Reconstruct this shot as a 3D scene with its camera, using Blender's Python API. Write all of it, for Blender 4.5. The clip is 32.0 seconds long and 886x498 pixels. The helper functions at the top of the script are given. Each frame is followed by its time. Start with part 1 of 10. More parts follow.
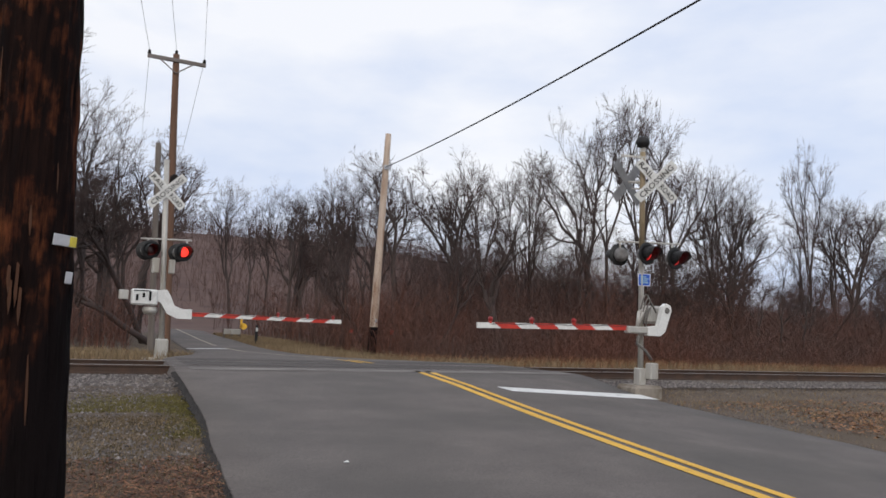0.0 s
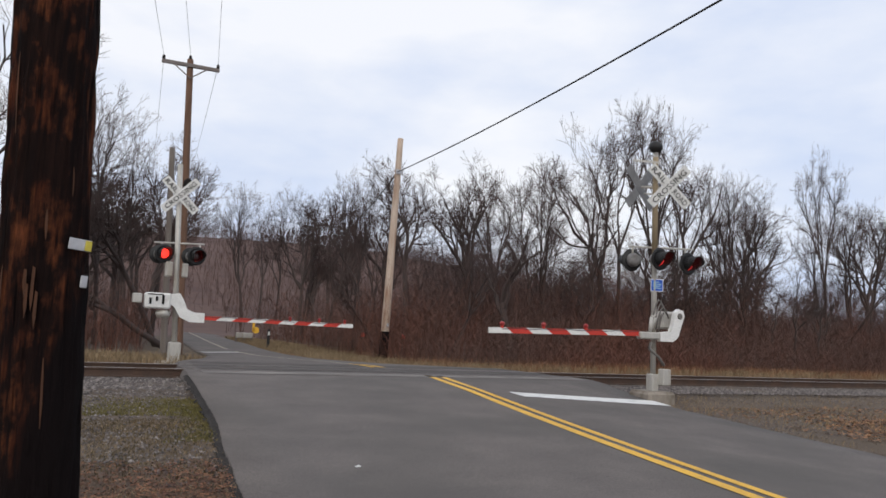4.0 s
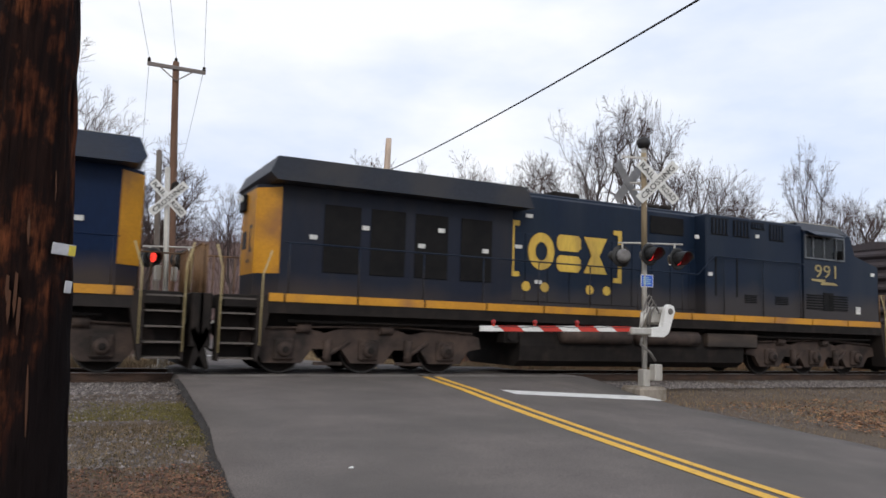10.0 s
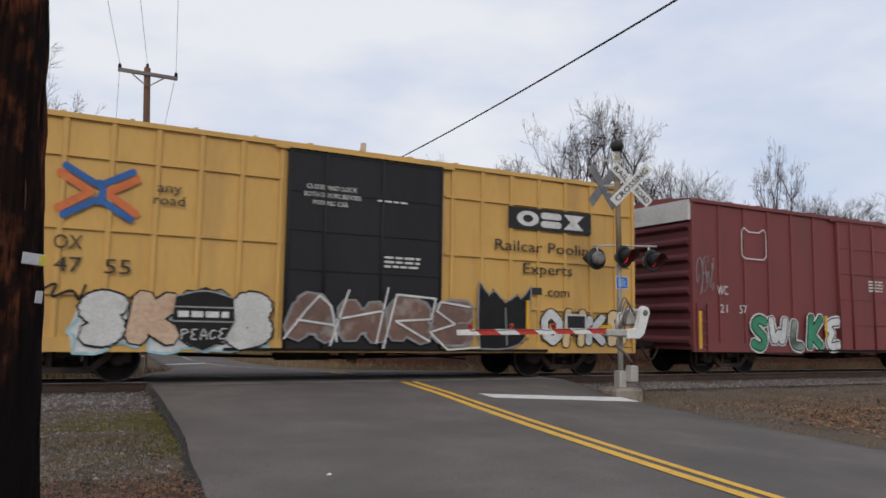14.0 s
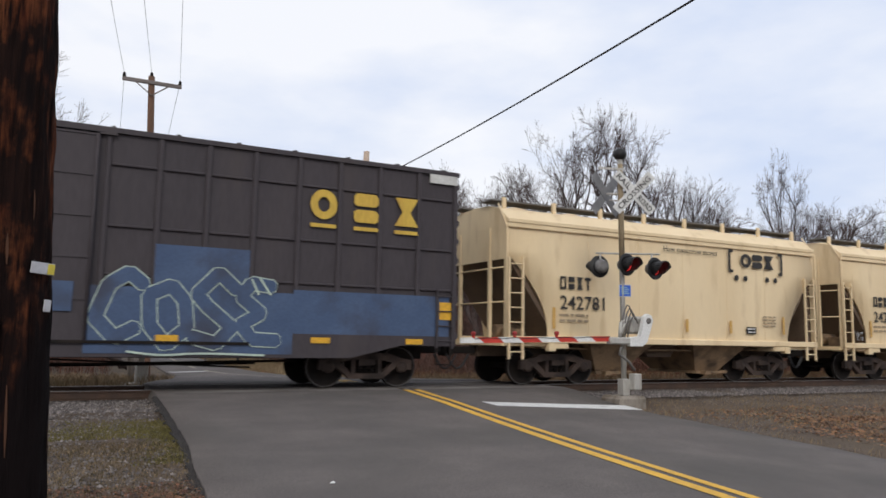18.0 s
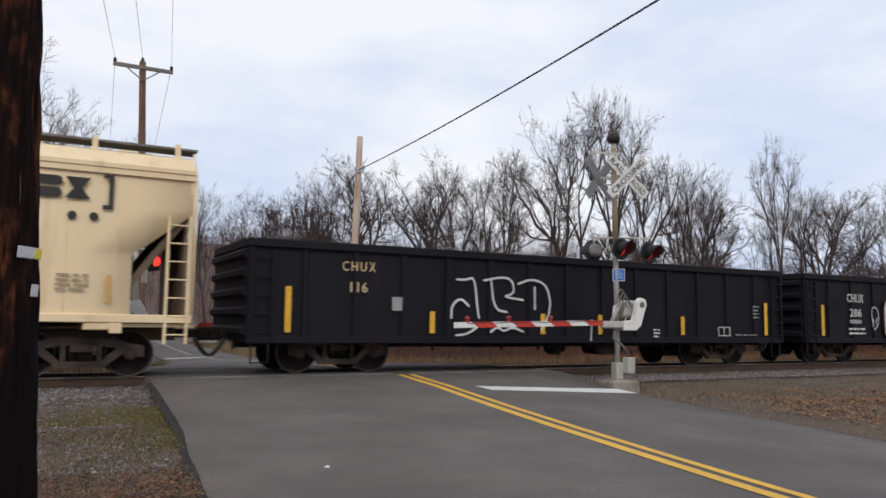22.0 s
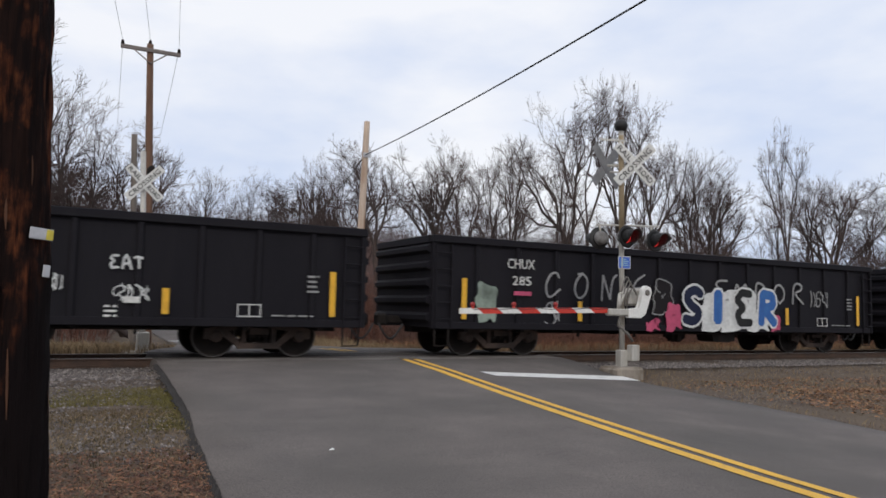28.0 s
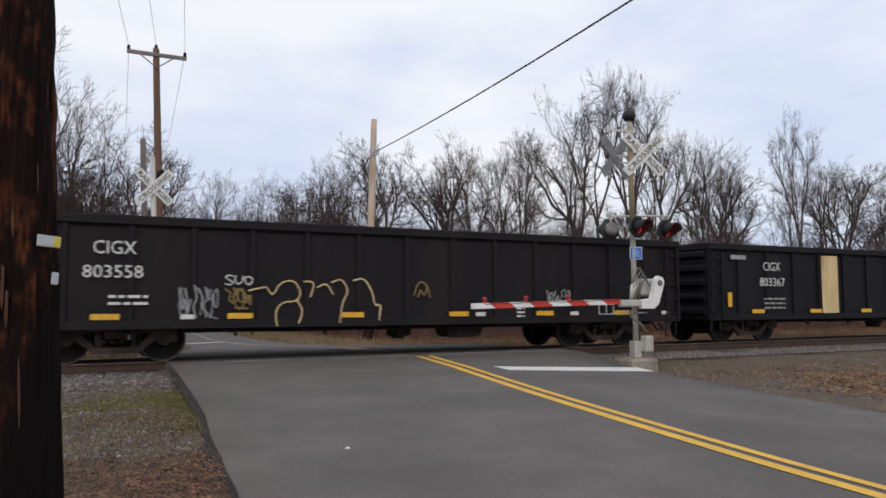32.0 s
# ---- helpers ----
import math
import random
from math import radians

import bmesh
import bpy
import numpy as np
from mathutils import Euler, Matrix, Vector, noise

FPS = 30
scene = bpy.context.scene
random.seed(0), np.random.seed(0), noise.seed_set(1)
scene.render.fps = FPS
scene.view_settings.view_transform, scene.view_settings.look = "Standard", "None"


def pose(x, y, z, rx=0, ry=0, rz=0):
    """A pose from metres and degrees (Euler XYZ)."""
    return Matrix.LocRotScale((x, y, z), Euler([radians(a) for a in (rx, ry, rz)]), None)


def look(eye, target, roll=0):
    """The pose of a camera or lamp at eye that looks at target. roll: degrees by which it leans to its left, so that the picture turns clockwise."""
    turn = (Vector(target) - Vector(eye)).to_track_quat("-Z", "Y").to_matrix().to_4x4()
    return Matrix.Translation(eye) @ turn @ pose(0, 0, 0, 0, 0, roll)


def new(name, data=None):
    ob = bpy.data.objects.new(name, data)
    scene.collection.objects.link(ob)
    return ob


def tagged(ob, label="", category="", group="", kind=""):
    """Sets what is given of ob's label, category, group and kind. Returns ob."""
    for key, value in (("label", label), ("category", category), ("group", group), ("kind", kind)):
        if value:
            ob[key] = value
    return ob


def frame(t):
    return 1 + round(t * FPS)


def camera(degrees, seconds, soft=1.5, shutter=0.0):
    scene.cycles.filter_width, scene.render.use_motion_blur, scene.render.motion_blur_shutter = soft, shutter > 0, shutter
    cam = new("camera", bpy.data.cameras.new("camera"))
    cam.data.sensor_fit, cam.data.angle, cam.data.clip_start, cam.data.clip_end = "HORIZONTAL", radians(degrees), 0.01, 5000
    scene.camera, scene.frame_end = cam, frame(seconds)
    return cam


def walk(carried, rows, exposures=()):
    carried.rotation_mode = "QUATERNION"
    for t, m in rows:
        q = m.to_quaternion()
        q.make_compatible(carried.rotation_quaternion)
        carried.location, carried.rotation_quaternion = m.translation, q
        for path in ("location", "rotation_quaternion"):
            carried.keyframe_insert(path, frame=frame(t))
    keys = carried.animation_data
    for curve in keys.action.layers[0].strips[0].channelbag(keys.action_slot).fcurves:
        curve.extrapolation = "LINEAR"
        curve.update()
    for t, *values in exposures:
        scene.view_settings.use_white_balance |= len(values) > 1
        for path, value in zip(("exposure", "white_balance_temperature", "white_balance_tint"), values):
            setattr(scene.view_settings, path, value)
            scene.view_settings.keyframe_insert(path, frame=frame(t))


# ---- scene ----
cam = camera(59.8, 32.0, soft=1.6, shutter=0.15)
walk(cam, [
    (0, pose(0.0000, 0.0000, 1.0900, 95.522, -2.574, -26.910)),
    (0.5, pose(-0.0013, 0.0002, 1.0898, 95.552, -2.687, -26.846)),
    (1, pose(0.0006, 0.0038, 1.0899, 95.496, -2.713, -26.730)),
    (1.5, pose(0.0000, -0.0064, 1.0882, 95.561, -2.692, -26.583)),
    (2, pose(0.0000, 0.0042, 1.0914, 95.537, -2.713, -26.367)),
    (2.5, pose(-0.0040, -0.0014, 1.0908, 95.579, -2.764, -26.280)),
    (3, pose(-0.0031, -0.0008, 1.0920, 95.656, -2.812, -26.091)),
    (3.5, pose(-0.0022, 0.0053, 1.0919, 95.763, -2.848, -26.077)),
    (5.5, pose(-0.0131, 0.0023, 1.0920, 96.025, -2.718, -25.989)),
    (6, pose(-0.0177, -0.0044, 1.0956, 96.186, -2.673, -25.988)),
    (6.5, pose(-0.0160, 0.0080, 1.0950, 96.275, -2.514, -26.303)),
    (7, pose(-0.0161, 0.0077, 1.0965, 96.423, -2.368, -26.296)),
    (7.5, pose(-0.0133, 0.0015, 1.0949, 96.333, -2.180, -26.370)),
    (8, pose(-0.0041, 0.0128, 1.0917, 95.938, -2.046, -26.509)),
    (8.5, pose(0.0051, 0.0079, 1.0914, 95.756, -1.931, -26.599)),
    (9, pose(0.0069, 0.0059, 1.0941, 95.755, -1.881, -26.479)),
    (9.5, pose(-0.0007, 0.0066, 1.0955, 95.848, -1.911, -26.673)),
    (10, pose(0.0089, 0.0206, 1.0926, 95.786, -1.811, -26.694)),
    (10.5, pose(0.0111, 0.0103, 1.0963, 95.829, -1.747, -26.861)),
    (11, pose(0.0074, 0.0054, 1.0963, 95.979, -1.683, -27.251)),
    (11.5, pose(0.0071, -0.0058, 1.0941, 96.056, -1.494, -27.425)),
    (12, pose(-0.0002, -0.0038, 1.0949, 95.939, -1.455, -27.490)),
    (12.5, pose(0.0041, -0.0120, 1.0947, 96.055, -1.310, -27.912)),
    (13, pose(0.0015, -0.0148, 1.0951, 96.272, -1.284, -28.199)),
    (13.5, pose(0.0002, -0.0039, 1.0949, 96.171, -1.130, -28.252)),
    (14, pose(0.0078, 0.0129, 1.0940, 96.149, -0.967, -28.385)),
    (14.5, pose(0.0060, -0.0145, 1.0982, 96.288, -1.017, -28.436)),
    (16.5, pose(0.0022, -0.0041, 1.0973, 96.669, -0.983, -28.272)),
    (17, pose(-0.0011, -0.0064, 1.0964, 96.694, -1.007, -28.388)),
    (17.5, pose(-0.0024, -0.0253, 1.0962, 96.757, -1.034, -28.415)),
    (18, pose(-0.0051, -0.0031, 1.0959, 96.723, -0.981, -28.169)),
    (18.5, pose(-0.0012, -0.0110, 1.0985, 96.666, -0.786, -28.326)),
    (19, pose(0.0024, -0.0054, 1.0973, 96.589, -0.658, -28.436)),
    (19.5, pose(0.0075, -0.0030, 1.0939, 96.488, -0.611, -28.300)),
    (20, pose(0.0114, -0.0025, 1.0913, 96.266, -0.863, -28.245)),
    (20.5, pose(0.0063, -0.0093, 1.0910, 96.061, -0.908, -28.082)),
    (21, pose(0.0077, -0.0017, 1.0912, 95.895, -0.750, -28.192)),
    (21.5, pose(0.0117, -0.0009, 1.0898, 95.776, -0.677, -28.382)),
    (22, pose(0.0114, -0.0023, 1.0886, 95.641, -0.679, -28.553)),
    (22.5, pose(0.0062, 0.0013, 1.0849, 95.344, -0.940, -28.729)),
    (23, pose(0.0074, -0.0049, 1.0825, 94.987, -0.915, -28.463)),
    (23.5, pose(0.0067, 0.0037, 1.0823, 94.677, -0.902, -28.428)),
    (24, pose(0.0120, 0.0053, 1.0839, 94.601, -0.648, -28.525)),
    (24.5, pose(0.0076, -0.0062, 1.0837, 94.549, -0.676, -28.638)),
    (25, pose(0.0090, -0.0210, 1.0853, 94.512, -0.769, -28.419)),
    (25.5, pose(0.0154, -0.0165, 1.0834, 94.533, -0.799, -28.606)),
    (27.5, pose(0.0028, -0.0087, 1.0853, 94.855, -1.340, -28.207)),
    (28, pose(-0.0002, -0.0218, 1.0848, 94.584, -1.316, -28.174)),
    (28.5, pose(0.0109, 0.0007, 1.0836, 94.399, -1.156, -28.409)),
    (29, pose(0.0111, -0.0117, 1.0854, 94.443, -1.039, -28.226)),
    (29.5, pose(0.0148, -0.0143, 1.0810, 94.401, -1.019, -27.912)),
    (30, pose(0.0197, -0.0066, 1.0806, 94.201, -0.672, -27.275)),
    (30.5, pose(0.0261, -0.0134, 1.0821, 94.116, -0.197, -27.194)),
    (31, pose(0.0264, -0.0100, 1.0844, 94.013, -0.213, -27.233)),
    (31.5, pose(0.0255, 0.0106, 1.0861, 94.249, 0.009, -27.184)),
    (32, pose(0.0150, -0.0043, 1.0885, 94.261, 0.204, -27.260)),
], exposures=[(0, 0.0), (9, 0.04), (10, 0.12), (11, 0.16), (11.4, 0.14), (12, 0.02), (13, -0.02), (14, -0.2), (15, -0.1), (17, 0.0), (18, 0.0), (19, -0.3), (20, -0.12), (21, -0.03), (22, -0.02), (23, 0.06), (24, 0.03), (25, -0.02), (32, -0.03)])

# ---- sky and sun ----
world = bpy.data.worlds.new("overcast_sky")
scene.world = world
world.use_nodes = True
wn, wl = world.node_tree.nodes, world.node_tree.links
wn.clear()
w_out = wn.new("ShaderNodeOutputWorld")
w_bg = wn.new("ShaderNodeBackground")
w_bg.inputs["Strength"].default_value = 1.13
w_sky = wn.new("ShaderNodeTexSky")
w_sky.sky_type = "NISHITA"
w_sky.sun_disc = False
w_sky.sun_elevation, w_sky.sun_rotation = radians(24), radians(250)
w_sky.air_density, w_sky.dust_density = 1.2, 3.0
w_dim = wn.new("ShaderNodeVectorMath")
w_dim.operation = "SCALE"
w_dim.inputs["Scale"].default_value = 0.09
w_co = wn.new("ShaderNodeTexCoord")
w_map = wn.new("ShaderNodeMapping")
w_map.inputs["Scale"].default_value = (1.0, 1.0, 2.6)
w_map.inputs["Location"].default_value = (0.35, 0.1, 0.2)
w_noise = wn.new("ShaderNodeTexNoise")
w_noise.inputs["Scale"].default_value = 2.3
w_noise.inputs["Detail"].default_value = 6
w_noise.inputs["Roughness"].default_value = 0.5
w_ramp = wn.new("ShaderNodeValToRGB")
w_ramp.color_ramp.elements[0].position, w_ramp.color_ramp.elements[0].color = 0.36, (0.60, 0.68, 0.86, 1)
w_ramp.color_ramp.elements[1].position, w_ramp.color_ramp.elements[1].color = 0.58, (0.87, 0.885, 0.935, 1)
w_mix = wn.new("ShaderNodeMixRGB")
w_mix.inputs["Fac"].default_value = 0.92
wl.new(w_co.outputs["Generated"], w_map.inputs["Vector"])
wl.new(w_map.outputs["Vector"], w_noise.inputs["Vector"])
wl.new(w_noise.outputs["Fac"], w_ramp.inputs["Fac"])
wl.new(w_sky.outputs["Color"], w_dim.inputs[0])
wl.new(w_dim.outputs["Vector"], w_mix.inputs["Color1"])
wl.new(w_ramp.outputs["Color"], w_mix.inputs["Color2"])
wl.new(w_mix.outputs["Color"], w_bg.inputs["Color"])
wl.new(w_bg.outputs["Background"], w_out.inputs["Surface"])

sun_data = bpy.data.lights.new("sun", "SUN")
sun_data.energy, sun_data.angle, sun_data.color = 1.15, radians(14), (1.0, 0.93, 0.83)
sun = new("sun", sun_data)
sun.matrix_world = look((-30, -60, 45), (0, 0, 0))


# ---- materials ----
def mat(name, a, b=None, scale=3.0, rough=0.7, metal=0.0, bump=0.0, fine=40.0, stain=None, stain_scale=1.0, stain_at=(0.5, 0.7),
        stretch=(1, 1, 1), spec=0.4, glow=None, power=0.0, vary=0.0, island=0.0, grain_amount=0.35, dust=None, side_tone=None):
    """A surface of two blended tones with grain, relief and stains of its own shape."""
    m = bpy.data.materials.new(name)
    m.use_nodes = True
    n, l = m.node_tree.nodes, m.node_tree.links
    p = n["Principled BSDF"]
    p.inputs["Roughness"].default_value, p.inputs["Metallic"].default_value = rough, metal
    p.inputs["Specular IOR Level"].default_value = spec
    b = b or tuple(c * 0.8 for c in a)
    co = n.new("ShaderNodeTexCoord")
    mp = n.new("ShaderNodeMapping")
    mp.inputs["Scale"].default_value = stretch
    l.new(co.outputs["Object"], mp.inputs["Vector"])

    def noise_node(s, detail=5):
        t = n.new("ShaderNodeTexNoise")
        t.inputs["Scale"].default_value, t.inputs["Detail"].default_value = s, detail
        l.new(mp.outputs["Vector"], t.inputs["Vector"])
        return t

    def ramp(src, lo, hi):
        r = n.new("ShaderNodeMapRange")
        r.inputs["From Min"].default_value, r.inputs["From Max"].default_value = lo, hi
        l.new(src, r.inputs["Value"])
        return r.outputs["Result"]

    def mix(f, c1, c2):
        x = n.new("ShaderNodeMixRGB")
        l.new(f, x.inputs["Fac"])
        for sock, c in (("Color1", c1), ("Color2", c2)):
            if isinstance(c, tuple):
                x.inputs[sock].default_value = (*c, 1)
            else:
                l.new(c, x.inputs[sock])
        return x.outputs["Color"]

    big, small = noise_node(scale), noise_node(fine, 3)
    col = mix(ramp(big.outputs["Fac"], 0.32, 0.68), a, b)
    grain = n.new("ShaderNodeMixRGB")
    grain.blend_type = "MULTIPLY"
    grain.inputs["Fac"].default_value = grain_amount
    l.new(col, grain.inputs["Color1"])
    l.new(mix(ramp(small.outputs["Fac"], 0.3, 0.7), (0.55, 0.55, 0.55), (1.25, 1.25, 1.25)), grain.inputs["Color2"])
    col = grain.outputs["Color"]
    if stain:
        st = noise_node(stain_scale, 7)
        col = mix(ramp(st.outputs["Fac"], *stain_at), col, stain)
    if side_tone:
        # a ragged second tone along one side: direction, from, to, colour
        dot = n.new("ShaderNodeVectorMath")
        dot.operation = "DOT_PRODUCT"
        dot.inputs[1].default_value = side_tone[0]
        l.new(co.outputs["Object"], dot.inputs[0])
        wob = n.new("ShaderNodeMath")
        wob.operation, wob.inputs[1].default_value = "MULTIPLY_ADD", 0.22
        l.new(noise_node(2.0, 6).outputs["Fac"], wob.inputs[0])
        l.new(dot.outputs["Value"], wob.inputs[2])
        col = mix(ramp(wob.outputs["Value"], side_tone[1], side_tone[2]), col, side_tone[3])
    if dust:
        # road dust thrown up against the lower sheets, in ragged drifts: height, depth, colour
        sep = n.new("ShaderNodeSeparateXYZ")
        l.new(co.outputs["Object"], sep.inputs["Vector"])
        drift = n.new("ShaderNodeTexNoise")
        drift.inputs["Scale"].default_value, drift.inputs["Detail"].default_value = 0.5, 4
        l.new(co.outputs["Object"], drift.inputs["Vector"])
        add = n.new("ShaderNodeMath")
        add.operation, add.inputs[1].default_value = "MULTIPLY_ADD", -2.6 * dust[1]
        l.new(drift.outputs["Fac"], add.inputs[0])
        l.new(sep.outputs["Z"], add.inputs[2])
        col = mix(ramp(add.outputs["Value"], dust[0] - 0.8 * dust[1], dust[0] - 1.9 * dust[1]), col, dust[2])
    if vary or island:
        info = n.new("ShaderNodeNewGeometry" if island else "ShaderNodeObjectInfo")
        hs = n.new("ShaderNodeHueSaturation")
        l.new(info.outputs["Random Per Island" if island else "Random"], hs.inputs["Fac"])
        hs.inputs["Value"].default_value = 1.0 - (island or vary)
        l.new(col, hs.inputs["Color"])
        col = hs.outputs["Color"]
    l.new(col, p.inputs["Base Color"])
    rr = n.new("ShaderNodeMapRange")
    rr.inputs["To Min"].default_value, rr.inputs["To Max"].default_value = max(0.05, rough - 0.12), min(1.0, rough + 0.12)
    l.new(small.outputs["Fac"], rr.inputs["Value"])
    l.new(rr.outputs["Result"], p.inputs["Roughness"])
    if bump:
        bp = n.new("ShaderNodeBump")
        bp.inputs["Strength"].default_value, bp.inputs["Distance"].default_value = 0.6, bump
        l.new(small.outputs["Fac"], bp.inputs["Height"])
        l.new(bp.outputs["Normal"], p.inputs["Normal"])
    if glow:
        p.inputs["Emission Color"].default_value, p.inputs["Emission Strength"].default_value = (*glow, 1), power
    return m


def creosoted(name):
    """Black creosoted pine: raw rust-brown fibres show in upright streaks and torn patches, nearly black low down on
    one side.
    """
    m = bpy.data.materials.new(name)
    m.use_nodes = True
    n, l = m.node_tree.nodes, m.node_tree.links
    p = n["Principled BSDF"]
    p.inputs["Roughness"].default_value, p.inputs["Specular IOR Level"].default_value = 0.88, 0.06
    co = n.new("ShaderNodeTexCoord")

    def grain(stretch, scale, detail, lo, hi):
        mp = n.new("ShaderNodeMapping")
        mp.inputs["Scale"].default_value = stretch
        t = n.new("ShaderNodeTexNoise")
        t.inputs["Scale"].default_value, t.inputs["Detail"].default_value, t.inputs["Roughness"].default_value = scale, detail, 0.62
        r = n.new("ShaderNodeMapRange")
        r.inputs["From Min"].default_value, r.inputs["From Max"].default_value = lo, hi
        l.new(co.outputs["Object"], mp.inputs["Vector"])
        l.new(mp.outputs["Vector"], t.inputs["Vector"])
        l.new(t.outputs["Fac"], r.inputs["Value"])
        return r.outputs["Result"]

    def times(a, b):
        x = n.new("ShaderNodeMath")
        x.operation = "MULTIPLY"
        l.new(a, x.inputs[0]), l.new(b, x.inputs[1])
        return x.outputs["Value"]

    def mix(f, c1, c2):
        x = n.new("ShaderNodeMixRGB")
        l.new(f, x.inputs["Fac"])
        for sock, c in (("Color1", c1), ("Color2", c2)):
            if isinstance(c, tuple):
                x.inputs[sock].default_value = (*c, 1)
            else:
                l.new(c, x.inputs[sock])
        return x.outputs["Color"]

    fibre = grain((8, 8, 0.8), 7.0, 7, 0.38, 0.66)
    torn = grain((2.6, 2.6, 1.5), 3.6, 8, 0.47, 0.62)
    tone = grain((3, 3, 0.5), 5.0, 4, 0.35, 0.65)
    col = mix(times(fibre, torn), mix(fibre, (0.0065, 0.0042, 0.0042), (0.017, 0.0085, 0.0068)), mix(tone, (0.078, 0.019, 0.009), (0.22, 0.072, 0.030)))
    # near-black tone sets in low on the +x side, with a wavering edge
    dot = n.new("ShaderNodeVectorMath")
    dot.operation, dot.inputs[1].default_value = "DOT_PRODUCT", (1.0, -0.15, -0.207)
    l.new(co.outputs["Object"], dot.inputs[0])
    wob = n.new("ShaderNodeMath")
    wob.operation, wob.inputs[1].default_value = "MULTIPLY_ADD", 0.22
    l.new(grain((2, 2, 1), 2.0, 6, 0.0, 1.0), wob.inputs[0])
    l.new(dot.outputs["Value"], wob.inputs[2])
    near_black = n.new("ShaderNodeMapRange")
    near_black.inputs["From Min"].default_value, near_black.inputs["From Max"].default_value = -0.54, -0.48
    l.new(wob.outputs["Value"], near_black.inputs["Value"])
    l.new(mix(near_black.outputs["Result"], col, (0.0072, 0.0050, 0.0052)), p.inputs["Base Color"])
    bp = n.new("ShaderNodeBump")
    bp.inputs["Strength"].default_value, bp.inputs["Distance"].default_value = 0.7, 0.006
    l.new(fibre, bp.inputs["Height"])
    l.new(bp.outputs["Normal"], p.inputs["Normal"])
    return m


